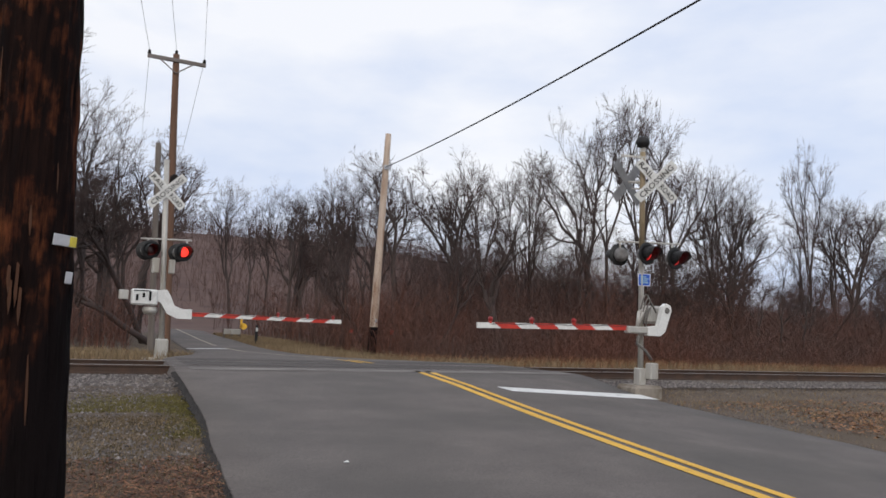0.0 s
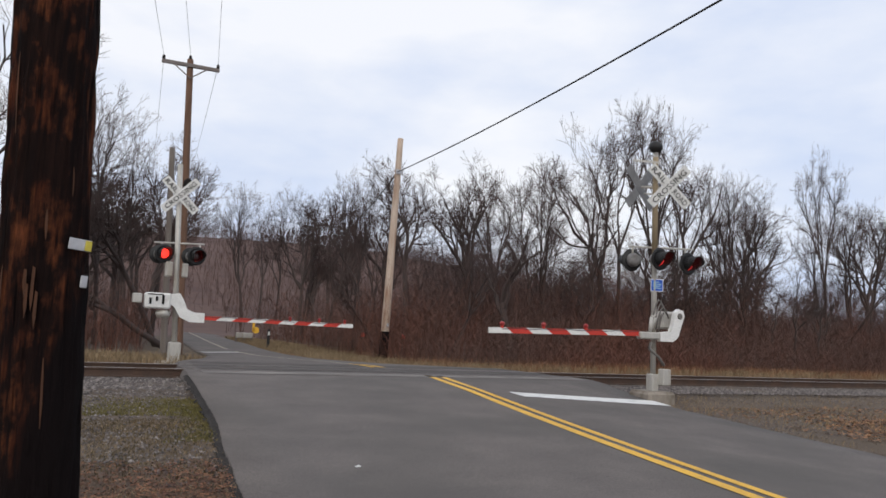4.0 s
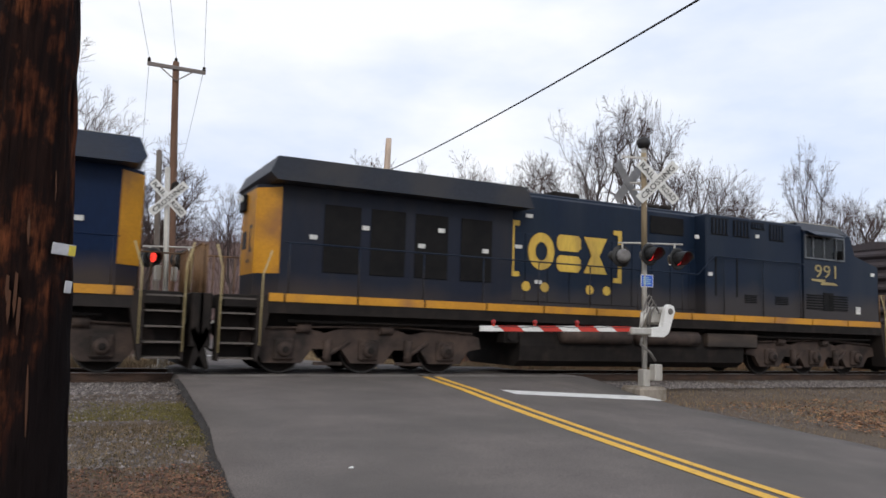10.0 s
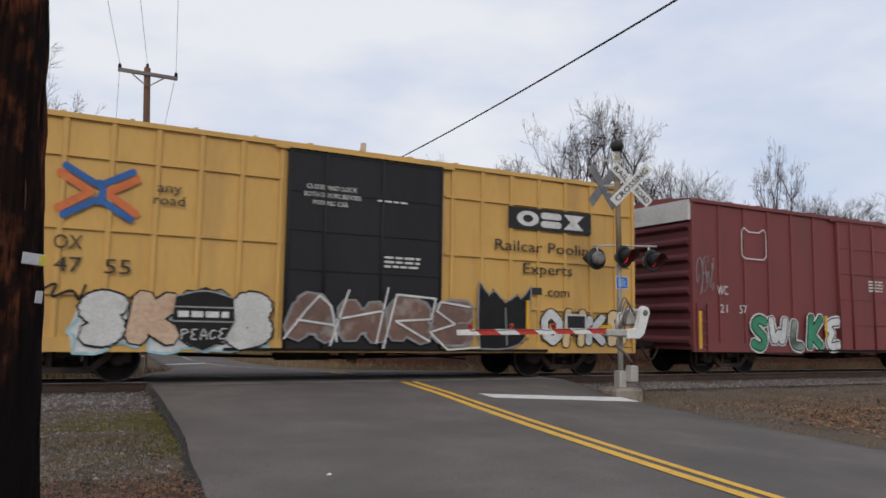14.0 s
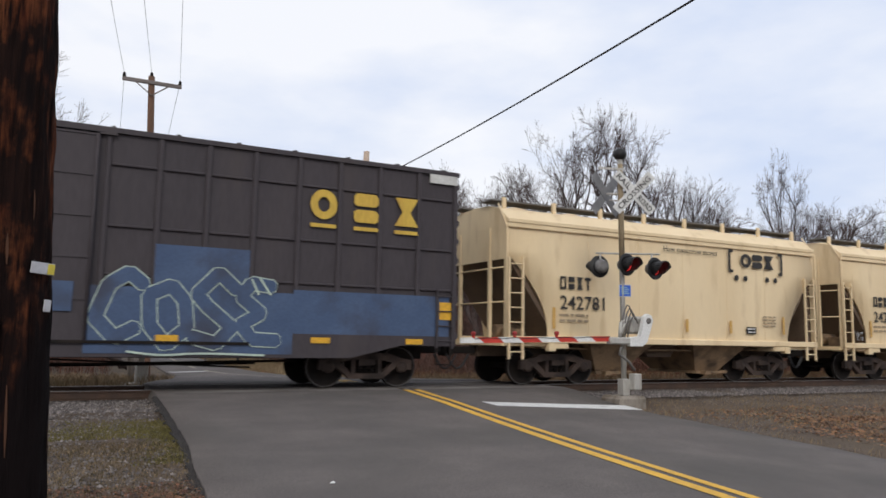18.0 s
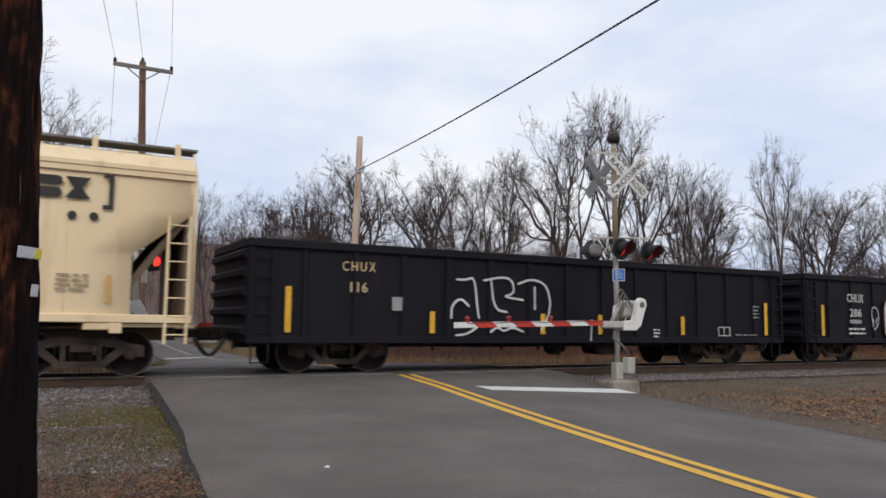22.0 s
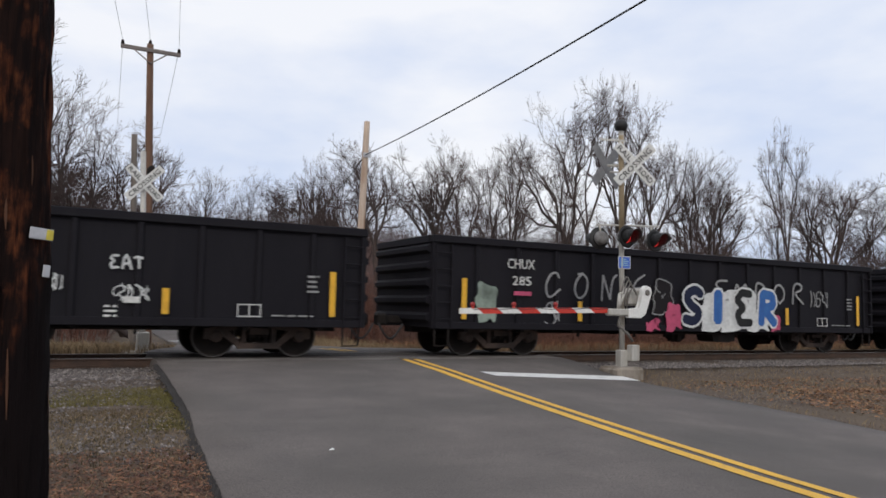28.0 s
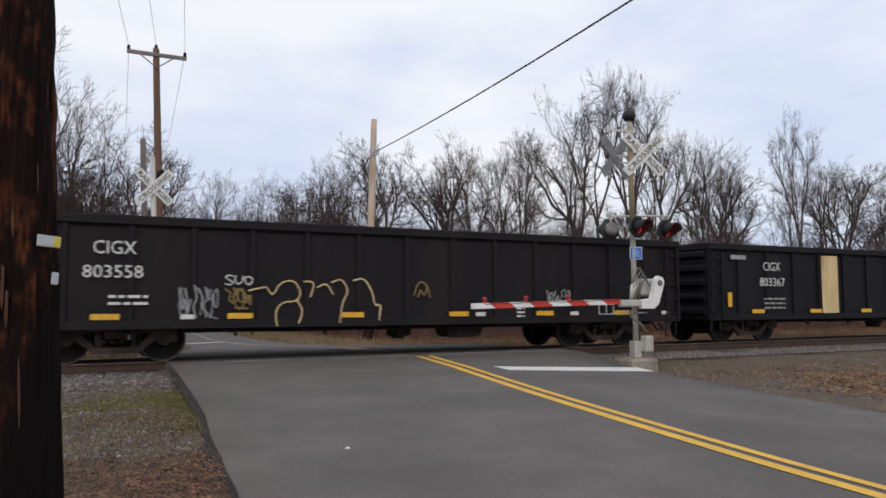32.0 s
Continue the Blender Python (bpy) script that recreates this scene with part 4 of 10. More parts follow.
# ---- the train ----
SPEED, SIDE = 11.0, 1.6
CARS = []          # thing, its x at 20 s
WHEELS = []        # wheelset, x of its car at 20 s, place on its truck, radius


def vehicle(name, s, label, category, group):
    ob = thing(name, pose(s + SPEED * 20, TRACK_Y, 0), label, category, group)
    CARS.append((ob, s))
    return ob


def wheelset_mesh(r, n=20):
    bm = bmx()
    for s in (-1, 1):
        y = 0.75 * s
        lathe(bm, [(0.08, y - 0.07), (r * 0.75, y - 0.045), (r * 0.78, y - 0.068), (r, y - 0.068), (r, y + 0.045), (r * 0.78, y + 0.06), (r * 0.72, y + 0.03), (0.12, y + 0.07)], "y", n)
        for k in range(3):
            a = k * 2.094
            lathe(bm, [(0.03, y + s * 0.062 - 0.01), (0.03, y + s * 0.062 + 0.01)], "y", 6, (0.17 * math.cos(a), 0, 0.17 * math.sin(a)))
    tube(bm, (0, -0.98, 0), (0, 0.98, 0), 0.075, n=10)
    count = len(bm.faces)
    for y in (-0.826, 0.826):
        lathe(bm, [(r * 0.93, y), (r * 0.955, y * 1.004), (r * 0.99, y * 1.004), (r * 0.995, y)], "y", n)
    rim = list(bm.faces)[count:]
    bmesh.ops.delete(bm, geom=[f for f in rim if len(f.verts) > 4], context="FACES_ONLY")
    for f in rim:
        if f.is_valid:
            f.material_index = 1
    return mesh_of("wheelset", bm, ["wheel", "wheel_rim"])


WHEEL_36 = wheelset_mesh(0.46)
WHEEL_42 = wheelset_mesh(0.53, 24)


def axle_box_mesh():
    bm = bmx()
    lathe(bm, [(0.06, -1.12), (0.13, -1.1), (0.13, -0.98)], "y", 12)
    return mesh_of("bearing_cap", bm, "truck_brown")


BEARING = axle_box_mesh()


def side_frame_mesh():
    """The cast side frame of a freight truck, both sides and the bolster between them."""
    bm = bmx()
    for s in (-1, 1):
        y0, y1 = (-1.10, -0.96) if s < 0 else (0.96, 1.10)
        slab(bm, [(-1.12, 0.40), (-1.12, 0.62), (-0.85, 0.66), (-0.5, 0.78), (0.5, 0.78), (0.85, 0.66), (1.12, 0.62), (1.12, 0.40), (0.98, 0.40), (0.9, 0.56), (0.66, 0.56), (0.33, 0.62), (-0.33, 0.62), (-0.66, 0.56), (-0.9, 0.56), (-0.98, 0.40)], y0, y1)
        slab(bm, [(-0.86, 0.56), (-0.62, 0.56), (-0.30, 0.27), (-0.42, 0.22)], y0, y1)
        slab(bm, [(0.86, 0.56), (0.62, 0.56), (0.30, 0.27), (0.42, 0.22)], y0, y1)
        slab(bm, [(-0.44, 0.2), (-0.40, 0.32), (0.40, 0.32), (0.44, 0.2)], y0 - 0.02, y1 + 0.02)
        slab(bm, [(-0.36, 0.3), (-0.27, 0.3), (-0.27, 0.64), (-0.36, 0.64)], y0, y1)
        slab(bm, [(0.27, 0.3), (0.36, 0.3), (0.36, 0.64), (0.27, 0.64)], y0, y1)
        slab(bm, [(-0.2, 0.5), (0.2, 0.5), (0.2, 0.63), (-0.2, 0.63)], y0 - 0.05, y1 + 0.05)
    box(bm, -0.2, 0.2, -1.0, 1.0, 0.42, 0.72)
    return mesh_of("side_frame", bm, "truck_brown")


def spring_mesh():
    bm = bmx()
    for x in (-0.16, 0.0, 0.16):
        for k in range(5):
            lathe(bm, [(0.05, 0.0), (0.068, 0.012), (0.05, 0.024)], "z", 8, (x, 0, 0.325 + 0.035 * k))
    return mesh_of("spring", bm, "steel_black")


TRUCK, SPRING = side_frame_mesh(), spring_mesh()


def freight_truck(car, s, x, gauge=0.88):
    t = shared("truck", TRUCK, car, Matrix.Translation((x, 0, 0)), "dusty cast steel truck")
    for y in (-1.03, 1.03):
        shared("spring_nest", SPRING, t, Matrix.Translation((0, y, 0)))
    for d in (-gauge, gauge):
        w = shared("wheelset", WHEEL_36, t, Matrix.Translation((d, 0, 0.46)))
        WHEELS.append((w, s, (d, 0, 0.46), 0.46))
        shared("bearing_cap", BEARING, t, Matrix.Translation((d, 0, 0.46)))
        shared("bearing_cap", BEARING, t, Matrix.Translation((d, 0, 0.46)) @ pose(0, 0, 0, 0, 0, 180))


def coupler(car, x, d, z=0.85):
    """Draft gear and knuckle that reach out of an end of a car; d is -1 or 1."""
    bm = bmx()
    x0, x1 = sorted((x - d * 0.25, x + d * 0.48))
    box(bm, x0, x1, -0.09, 0.09, z - 0.09, z + 0.09, 0.02)
    x0, x1 = sorted((x + d * 0.42, x + d * 0.68))
    box(bm, x0, x1, -0.17, 0.16, z - 0.15, z + 0.14, 0.05)
    part("coupler", bm, "steel_black", car)
    bm = bmx()
    pts = [(x + d * (0.1 + 0.09 * k), -0.32, z - 0.1 - 0.36 * math.sin(math.pi * k / 7)) for k in range(8)]
    pipe(bm, pts, 0.028)
    part("air_hose", bm, "cable", car)


def ladder(car, x, z0, z1, w=0.42, y=-1.66, material="steel_black", n=None):
    bm = bmx()
    for dx in (0, w):
        box(bm, x + dx - 0.025, x + dx + 0.025, y - 0.01, y + 0.05, z0, z1)
    n = n or max(2, round((z1 - z0) / 0.38))
    for k in range(n):
        z = z0 + (k + 0.5) * (z1 - z0) / n
        tube(bm, (x, y, z), (x + w, y, z), 0.016, n=6)
    part("ladder", bm, material, car)


def stirrup(car, x, z, material="steel_black"):
    bm = bmx()
    pipe(bm, [(x, -1.58, z), (x, -1.58, z - 0.42), (x + 0.36, -1.58, z - 0.42), (x + 0.36, -1.58, z)], 0.022)
    part("step", bm, material, car)


def brake_gear(car, x0, x1, seed=0):
    """Reservoir, cylinder, valve and pipes hung under a floor."""
    bm = bmx()
    m = 0.5 * (x0 + x1)
    tube(bm, (m - 1.7, -0.7, 0.62), (m - 0.5, -0.7, 0.62), 0.2, n=12)
    tube(bm, (m + 0.5, -0.55, 0.6), (m + 1.0, -0.55, 0.6), 0.14, n=10)
    box(bm, m - 0.2, m + 0.15, -0.95, -0.6, 0.45, 0.7)
    pipe(bm, [(x0, -0.35, 0.58), (m - 2, -0.35, 0.5), (m + 2, -0.4, 0.5), (x1, -0.35, 0.58)], 0.03)
    pipe(bm, [(x0 + 0.8, 0.15, 0.5), (m, 0.1, 0.44), (x1 - 0.8, 0.15, 0.5)], 0.025)
    pipe(bm, [(m + 1.0, -0.55, 0.6), (x1 - 1, -0.2, 0.42)], 0.02)
    part("brake_gear", bm, "steel_black", car)


# ---- spray paint ----
def stroke_faces(bm, pts, w, y, slot):
    """A flat ribbon with rounded ends along points in x and z."""
    for i, (a, b) in enumerate(zip(pts, pts[1:])):
        a, b = Vector(a), Vector(b)
        d = b - a
        if d.length < 1e-4:
            continue
        d.normalize()
        nn = Vector((-d.y, d.x)) * w / 2
        e = d * w * 0.3
        ring = [a + nn, a - e + nn * 0.5, a - e - nn * 0.5, a - nn, b - nn, b + e - nn * 0.5, b + e + nn * 0.5, b + nn]
        y2 = y - 0.00012 * i
        f = bm.faces.new([bm.verts.new((p.x, y2, p.y)) for p in ring])
        f.material_index = slot


def glyph(rng, kind=None):
    """The bent spine of a made-up letterform in a unit square."""
    shapes = [
        [[(0.05, 0.3), (0.25, 0.9), (0.55, 0.55), (0.95, 0.95)], [(0.2, 0.05), (0.6, 0.3), (0.95, 0.1)]],
        [[(0.9, 0.5), (0.55, 0.95), (0.15, 0.7), (0.3, 0.3), (0.7, 0.35), (0.6, 0.65)], [(0.05, 0.1), (0.9, 0.05)]],
        [[(0.1, 0.9), (0.35, 0.1), (0.5, 0.75), (0.7, 0.05), (0.95, 0.6)]],
        [[(0.5, 0.0), (0.2, 0.45), (0.6, 0.6), (0.35, 1.0)], [(0.75, 0.1), (0.95, 0.5), (0.7, 0.9)]],
        [[(0.0, 0.6), (0.4, 0.95), (0.9, 0.75)], [(0.1, 0.1), (0.45, 0.45), (0.95, 0.25), (0.7, 0.02)]],
        [[(0.15, 0.0), (0.3, 0.6), (0.1, 1.0)], [(0.55, 0.95), (0.75, 0.4), (0.5, 0.05)], [(0.9, 0.1), (0.95, 0.85)]],
        [[(0.1, 0.2), (0.5, 0.02), (0.9, 0.25), (0.75, 0.6), (0.3, 0.5), (0.2, 0.85), (0.65, 0.98)], [(0.9, 0.8), (1.0, 0.98)]],
        [[(0.5, 0.5), (0.2, 0.2), (0.1, 0.65), (0.45, 0.95), (0.9, 0.7), (0.85, 0.2), (0.5, 0.02)]],
        [[(0.05, 0.95), (0.5, 0.7), (0.3, 0.4), (0.8, 0.25), (0.95, 0.0)], [(0.7, 0.95), (0.9, 0.6)]],
    ]
    g = shapes[rng.randrange(len(shapes)) if kind is None else kind]
    return [[(x + rng.uniform(-0.05, 0.05), z + rng.uniform(-0.05, 0.05)) for x, z in st] for st in g]


def smooth(pts, k=2):
    for _ in range(k):
        q = [pts[0]]
        for a, b in zip(pts, pts[1:]):
            q += [(a[0] * 0.75 + b[0] * 0.25, a[1] * 0.75 + b[1] * 0.25), (a[0] * 0.25 + b[0] * 0.75, a[1] * 0.25 + b[1] * 0.75)]
        pts = q + [pts[-1]]
    return pts


def scrawl(car, x0, x1, z0, z1, material, seed, w=0.035, n=None, y=-1.62, label="", closed=False):
    """A thin sprayed scribble."""
    rng, bm = random.Random(seed), bmx()
    n = n or max(2, round((x1 - x0) / 0.3))
    ww, h = (x1 - x0) / n, z1 - z0
    for i in range(n * 2):
        o = rng.uniform(-0.25, 0.25)
        for st in glyph(rng):
            pts = smooth([(min(x1, max(x0, x0 + ww * (i / 2 + o + 0.1 + 0.9 * px))), z0 + h * pz) for px, pz in st], 2)
            stroke_faces(bm, pts, w * rng.uniform(0.6, 1.0), y - 0.001 * rng.random(), 0)
    return tagged(part("graffiti", bm, material, car, label), kind="stuff")


def outline_letters(car, x0, x1, z0, z1, n, material, fill, seed, w=0.05, y=-1.62, label="", soft=True):
    """Sprayed block letterforms with a bright outline over a dark filling."""
    rng, bm = random.Random(seed), bmx()
    ww, h = (x1 - x0) / n, z1 - z0
    for i in range(n):
        a, b = x0 + ww * (i + 0.03), x0 + ww * (i + 0.97)
        j = lambda s: rng.uniform(-s, s)
        ring = [(a + j(0.12), z0 + j(0.06)), (a + ww * 0.05, z0 + h * 0.35), (a - ww * 0.12, z0 + h * 0.5 + j(0.1)), (a + ww * 0.1, z0 + h * 0.72), (a + j(0.1), z1 + j(0.08)),
                (a + ww * 0.5, z1 + j(0.1)), (b + j(0.1), z1 + j(0.12)), (b - ww * 0.12, z0 + h * 0.6), (b + j(0.08), z0 + h * 0.4), (b - ww * 0.1, z0 + h * 0.2), (b + j(0.1), z0 + j(0.06)), (a + ww * 0.6, z0 + h * 0.18 + j(0.05)), (a + ww * 0.4, z0 + j(0.08))]
        if soft:
            ring = smooth(ring + ring[:1], 1)[:-1]
        f = bm.faces.new([bm.verts.new((px, y + 0.003 - 0.0004 * i, pz)) for px, pz in ring])
        f.material_index = 1
        stroke_faces(bm, ring + ring[:1], w, y - 0.004 - 0.0004 * i, 0)
        for _ in range(2):
            cx, cz = a + ww * rng.uniform(0.25, 0.7), z0 + h * rng.uniform(0.3, 0.7)
            stroke_faces(bm, [(cx, cz), (cx + j(0.2), cz + j(0.35)), (cx + j(0.25), cz + j(0.3))], w * 0.8, y - 0.008, 0)
    bmesh.ops.triangulate(bm, faces=[f for f in bm.faces if len(f.verts) > 8])
    return tagged(part("graffiti", bm, [material, fill], car, label), kind="stuff")


SPINES = {   # bent spines of sprayed letters in a unit square
    "A": [[(0.05, 0.0), (0.3, 0.75), (0.5, 1.0), (0.7, 0.75), (0.95, 0.0)], [(0.25, 0.38), (0.75, 0.38)]],
    "B": [[(0.15, 0.0), (0.15, 1.0), (0.7, 0.95), (0.8, 0.72), (0.3, 0.55), (0.85, 0.42), (0.85, 0.1), (0.15, 0.0)]],
    "C": [[(0.9, 0.8), (0.6, 1.0), (0.2, 0.8), (0.1, 0.4), (0.4, 0.02), (0.9, 0.18)]],
    "D": [[(0.15, 0.02), (0.15, 0.98), (0.6, 0.95), (0.92, 0.6), (0.85, 0.2), (0.5, 0.0), (0.15, 0.02)]],
    "E": [[(0.9, 0.95), (0.35, 0.98), (0.12, 0.75), (0.5, 0.52), (0.12, 0.3), (0.3, 0.03), (0.92, 0.06)]],
    "F": [[(0.2, 0.0), (0.25, 0.98), (0.95, 1.0)], [(0.22, 0.5), (0.8, 0.55)]],
    "H": [[(0.12, 0.0), (0.15, 1.0)], [(0.85, 0.0), (0.88, 1.0)], [(0.15, 0.45), (0.85, 0.55)]],
    "I": [[(0.5, 0.0), (0.5, 1.0)]],
    "K": [[(0.15, 0.0), (0.18, 1.0)], [(0.9, 1.0), (0.25, 0.48), (0.95, 0.0)]],
    "L": [[(0.2, 1.0), (0.18, 0.05), (0.85, 0.02)]],
    "N": [[(0.12, 0.0), (0.2, 0.95), (0.8, 0.08), (0.88, 1.0)]],
    "O": [[(0.5, 0.0), (0.12, 0.25), (0.12, 0.75), (0.5, 1.0), (0.88, 0.75), (0.88, 0.25), (0.5, 0.0)]],
    "P": [[(0.15, 0.0), (0.15, 0.98), (0.75, 0.95), (0.88, 0.68), (0.2, 0.45)]],
    "R": [[(0.15, 0.0), (0.2, 0.98), (0.8, 0.92), (0.85, 0.62), (0.25, 0.48), (0.95, 0.0)]],
    "S": [[(0.92, 0.85), (0.55, 1.0), (0.12, 0.78), (0.4, 0.52), (0.88, 0.3), (0.6, 0.0), (0.08, 0.12)]],
    "T": [[(0.02, 0.9), (0.5, 0.98), (0.98, 0.92)], [(0.5, 0.95), (0.48, 0.0)]],
    "U": [[(0.12, 1.0), (0.12, 0.3), (0.45, 0.0), (0.82, 0.3), (0.88, 1.0)]],
    "G": [[(0.9, 0.8), (0.5, 1.0), (0.12, 0.7), (0.15, 0.25), (0.5, 0.0), (0.88, 0.2), (0.85, 0.5), (0.55, 0.48)]],
    "M": [[(0.05, 0.0), (0.15, 1.0), (0.5, 0.4), (0.85, 1.0), (0.95, 0.0)]],
    "V": [[(0.05, 1.0), (0.5, 0.0), (0.95, 1.0)]],
    "W": [[(0.02, 1.0), (0.25, 0.0), (0.5, 0.7), (0.72, 0.0), (0.98, 1.0)]],
    "X": [[(0.05, 0.0), (0.95, 1.0)], [(0.05, 1.0), (0.95, 0.0)]],
    "Y": [[(0.05, 1.0), (0.5, 0.5), (0.95, 1.0)], [(0.5, 0.5), (0.42, 0.0)]],
}


def sprayed_word(car, text, x0, x1, z0, z1, fills, edge=None, halo=None, fat=0.3, rim=1.45, rough=0.05, y=-1.64, seed=0, label="", round_=True, overlap=0.12):
    """Sprayed letters side by side, each a part: halo, edge and filling laid over one another."""
    rng = random.Random(seed)
    w, h = (x1 - x0) / len(text), z1 - z0
    for i, ch in enumerate(text):
        if ch == " ":
            continue
        bm = bmx()
        mats = [fills[i % len(fills)]] + ([edge] if edge else []) + ([halo] if halo else [])
        f = fat * min(w, h)
        top, skew, drop = rng.uniform(0.9, 1.04), rng.uniform(-rough, rough) * 2, rng.uniform(0, rough)
        inset = f * (0.5 * rim if edge else 0.5)
        a, b = x0 + w * (i - overlap / 2) + inset, x0 + w * (i + 1 + overlap / 2) - inset
        lines = []
        for st in SPINES[ch]:
            pts = []
            for px, pz in st:
                px, pz = px + rng.uniform(-rough, rough), pz + rng.uniform(-rough, rough)
                pts.append((a + (b - a) * px + skew * w * (pz - 0.5), z0 + inset + (h * (top - drop) - 2 * inset) * pz + drop * h))
            lines.append(smooth(pts, 2) if round_ and len(pts) > 2 else pts)
        for width, depth, slot in ([(f * rim * 1.35, 0.006, len(mats) - 1)] if halo else []) + ([(f * rim, 0.001, 1)] if edge else []) + [(f, -0.004, 0)]:
            for pts in lines:
                stroke_faces(bm, pts, width, y + depth - 0.004 * i, slot)
        part("sprayed_letter", bm, mats, car, label)


# ---- company marks as plain shapes ----
def mark_shapes(car, x0, x1, z0, z1, material, style="round", y=-1.62, label="", under=False):
    """Three plain shapes in a row: a thick ring, two stacked blocks and an hourglass."""
    h, w = z1 - z0, (x1 - x0)
    gap = 0.04 * w if style == "round" else 0.16 * w
    cw = (w - 2 * gap) / 3
    zb = z0 + (0.22 * h if under else 0)
    hh = z1 - zb
    label = label or "plain painted shape"

    def shape(*outlines):
        bm = bmx()
        for pts in outlines:
            slab(bm, pts, y - 0.006, y)
        return part("company_mark", bm, material, car, label)

    cx, cz = x0 + cw / 2, zb + hh / 2
    k, bm, rings = 24, bmx(), []
    for rx, rz in ((cw / 2 * 1.05, hh / 2), (cw / 2 * 0.48, hh / 2 * 0.5)):
        rings.append([bm.verts.new((cx + rx * math.cos(2 * math.pi * i / k), y - 0.006, cz + rz * math.sin(2 * math.pi * i / k))) for i in range(k)])
    for i in range(k):
        bm.faces.new((rings[0][i], rings[0][(i + 1) % k], rings[1][(i + 1) % k], rings[1][i]))
    part("company_mark", bm, material, car, label)
    xa, xb = x0 + cw + gap, x0 + 2 * cw + gap
    for za, zc in ((0.0, 0.44), (0.56, 1.0)):
        shape([(xa + 0.12 * cw, zb + hh * za), (xb - 0.12 * cw, zb + hh * za), (xb, zb + hh * (za + 0.1)), (xb, zb + hh * (zc - 0.1)), (xb - 0.12 * cw, zb + hh * zc), (xa + 0.12 * cw, zb + hh * zc), (xa, zb + hh * (zc - 0.1)), (xa, zb + hh * (za + 0.1))])
    xa, xb = x1 - cw, x1
    m = (xa + xb) / 2
    shape([(xa, zb), (xb, zb), (m + cw * 0.17, zb + hh * 0.5), (xb, z1), (xa, z1), (m - cw * 0.17, zb + hh * 0.5)])
    if under:
        for i in range(3):
            a = x0 + i * (cw + gap)
            shape([(a, z0), (a + cw, z0), (a + cw, z0 + 0.1 * h), (a, z0 + 0.1 * h)])


def reporting_mark(car, x0, x1, z0, z1, material, y, gap=0.0, label="painted company initials as plain shapes"):
    """Four plain shapes in the place of a company's initials; gap parts them into pairs."""
    w = (x1 - x0 - gap) / 4
    h, t = z1 - z0, 0.16 * (z1 - z0)
    for i, rects in enumerate((((0, 1, 0, 1),), ((0, 1, 0, 0.42), (0, 1, 0.58, 1)), None, ((0, 1, 0.76, 1), (0.36, 0.64, 0, 0.76)))):
        a = x0 + w * i + (gap if i > 1 else 0)
        b = a + w * 0.72
        bm = bmx()
        if i == 0:
            for p, q, u, v in ((a, b, z0, z0 + t), (a, b, z1 - t, z1), (a, a + t, z0 + t, z1 - t), (b - t, b, z0 + t, z1 - t)):
                box(bm, p, q, y - 0.006, y, u, v)
        elif rects is None:
            m = (a + b) / 2
            slab(bm, [(a, z0), (b, z0), (m + 0.04, z0 + h / 2), (b, z1), (a, z1), (m - 0.04, z0 + h / 2)], y - 0.006, y)
        else:
            for p, q, u, v in rects:
                box(bm, a + (b - a) * p, a + (b - a) * q, y - 0.006, y, z0 + h * u, z0 + h * v)
        part("company_mark", bm, material, car, label)


def bracket_mark(car, x0, x1, z0, z1, material, y=-1.61, dots=True):
    """Square brackets that frame a mark, with pairs of dots below."""
    t, w = 0.006, 0.036 * (x1 - x0)
    for a, d in ((x0, 1), (x1, -1)):
        part("bracket_mark", slab(bmx(), [(a, z0), (a + d * w * 2.2, z0), (a + d * w * 2.2, z0 + w), (a + d * w, z0 + w), (a + d * w, z1 - w), (a + d * w * 2.2, z1 - w), (a + d * w * 2.2, z1), (a, z1)], y - t, y), material, car, "painted square bracket")
    for f in (0.14, 0.3, 0.7, 0.86) if dots else ():
        cx, r = x0 + (x1 - x0) * f, 0.036 * (x1 - x0)
        part("painted_dot", slab(bmx(), [(cx + r * math.cos(k * 0.628), z0 - r * 1.8 + r * math.sin(k * 0.628)) for k in range(10)], y - t, y), material, car)


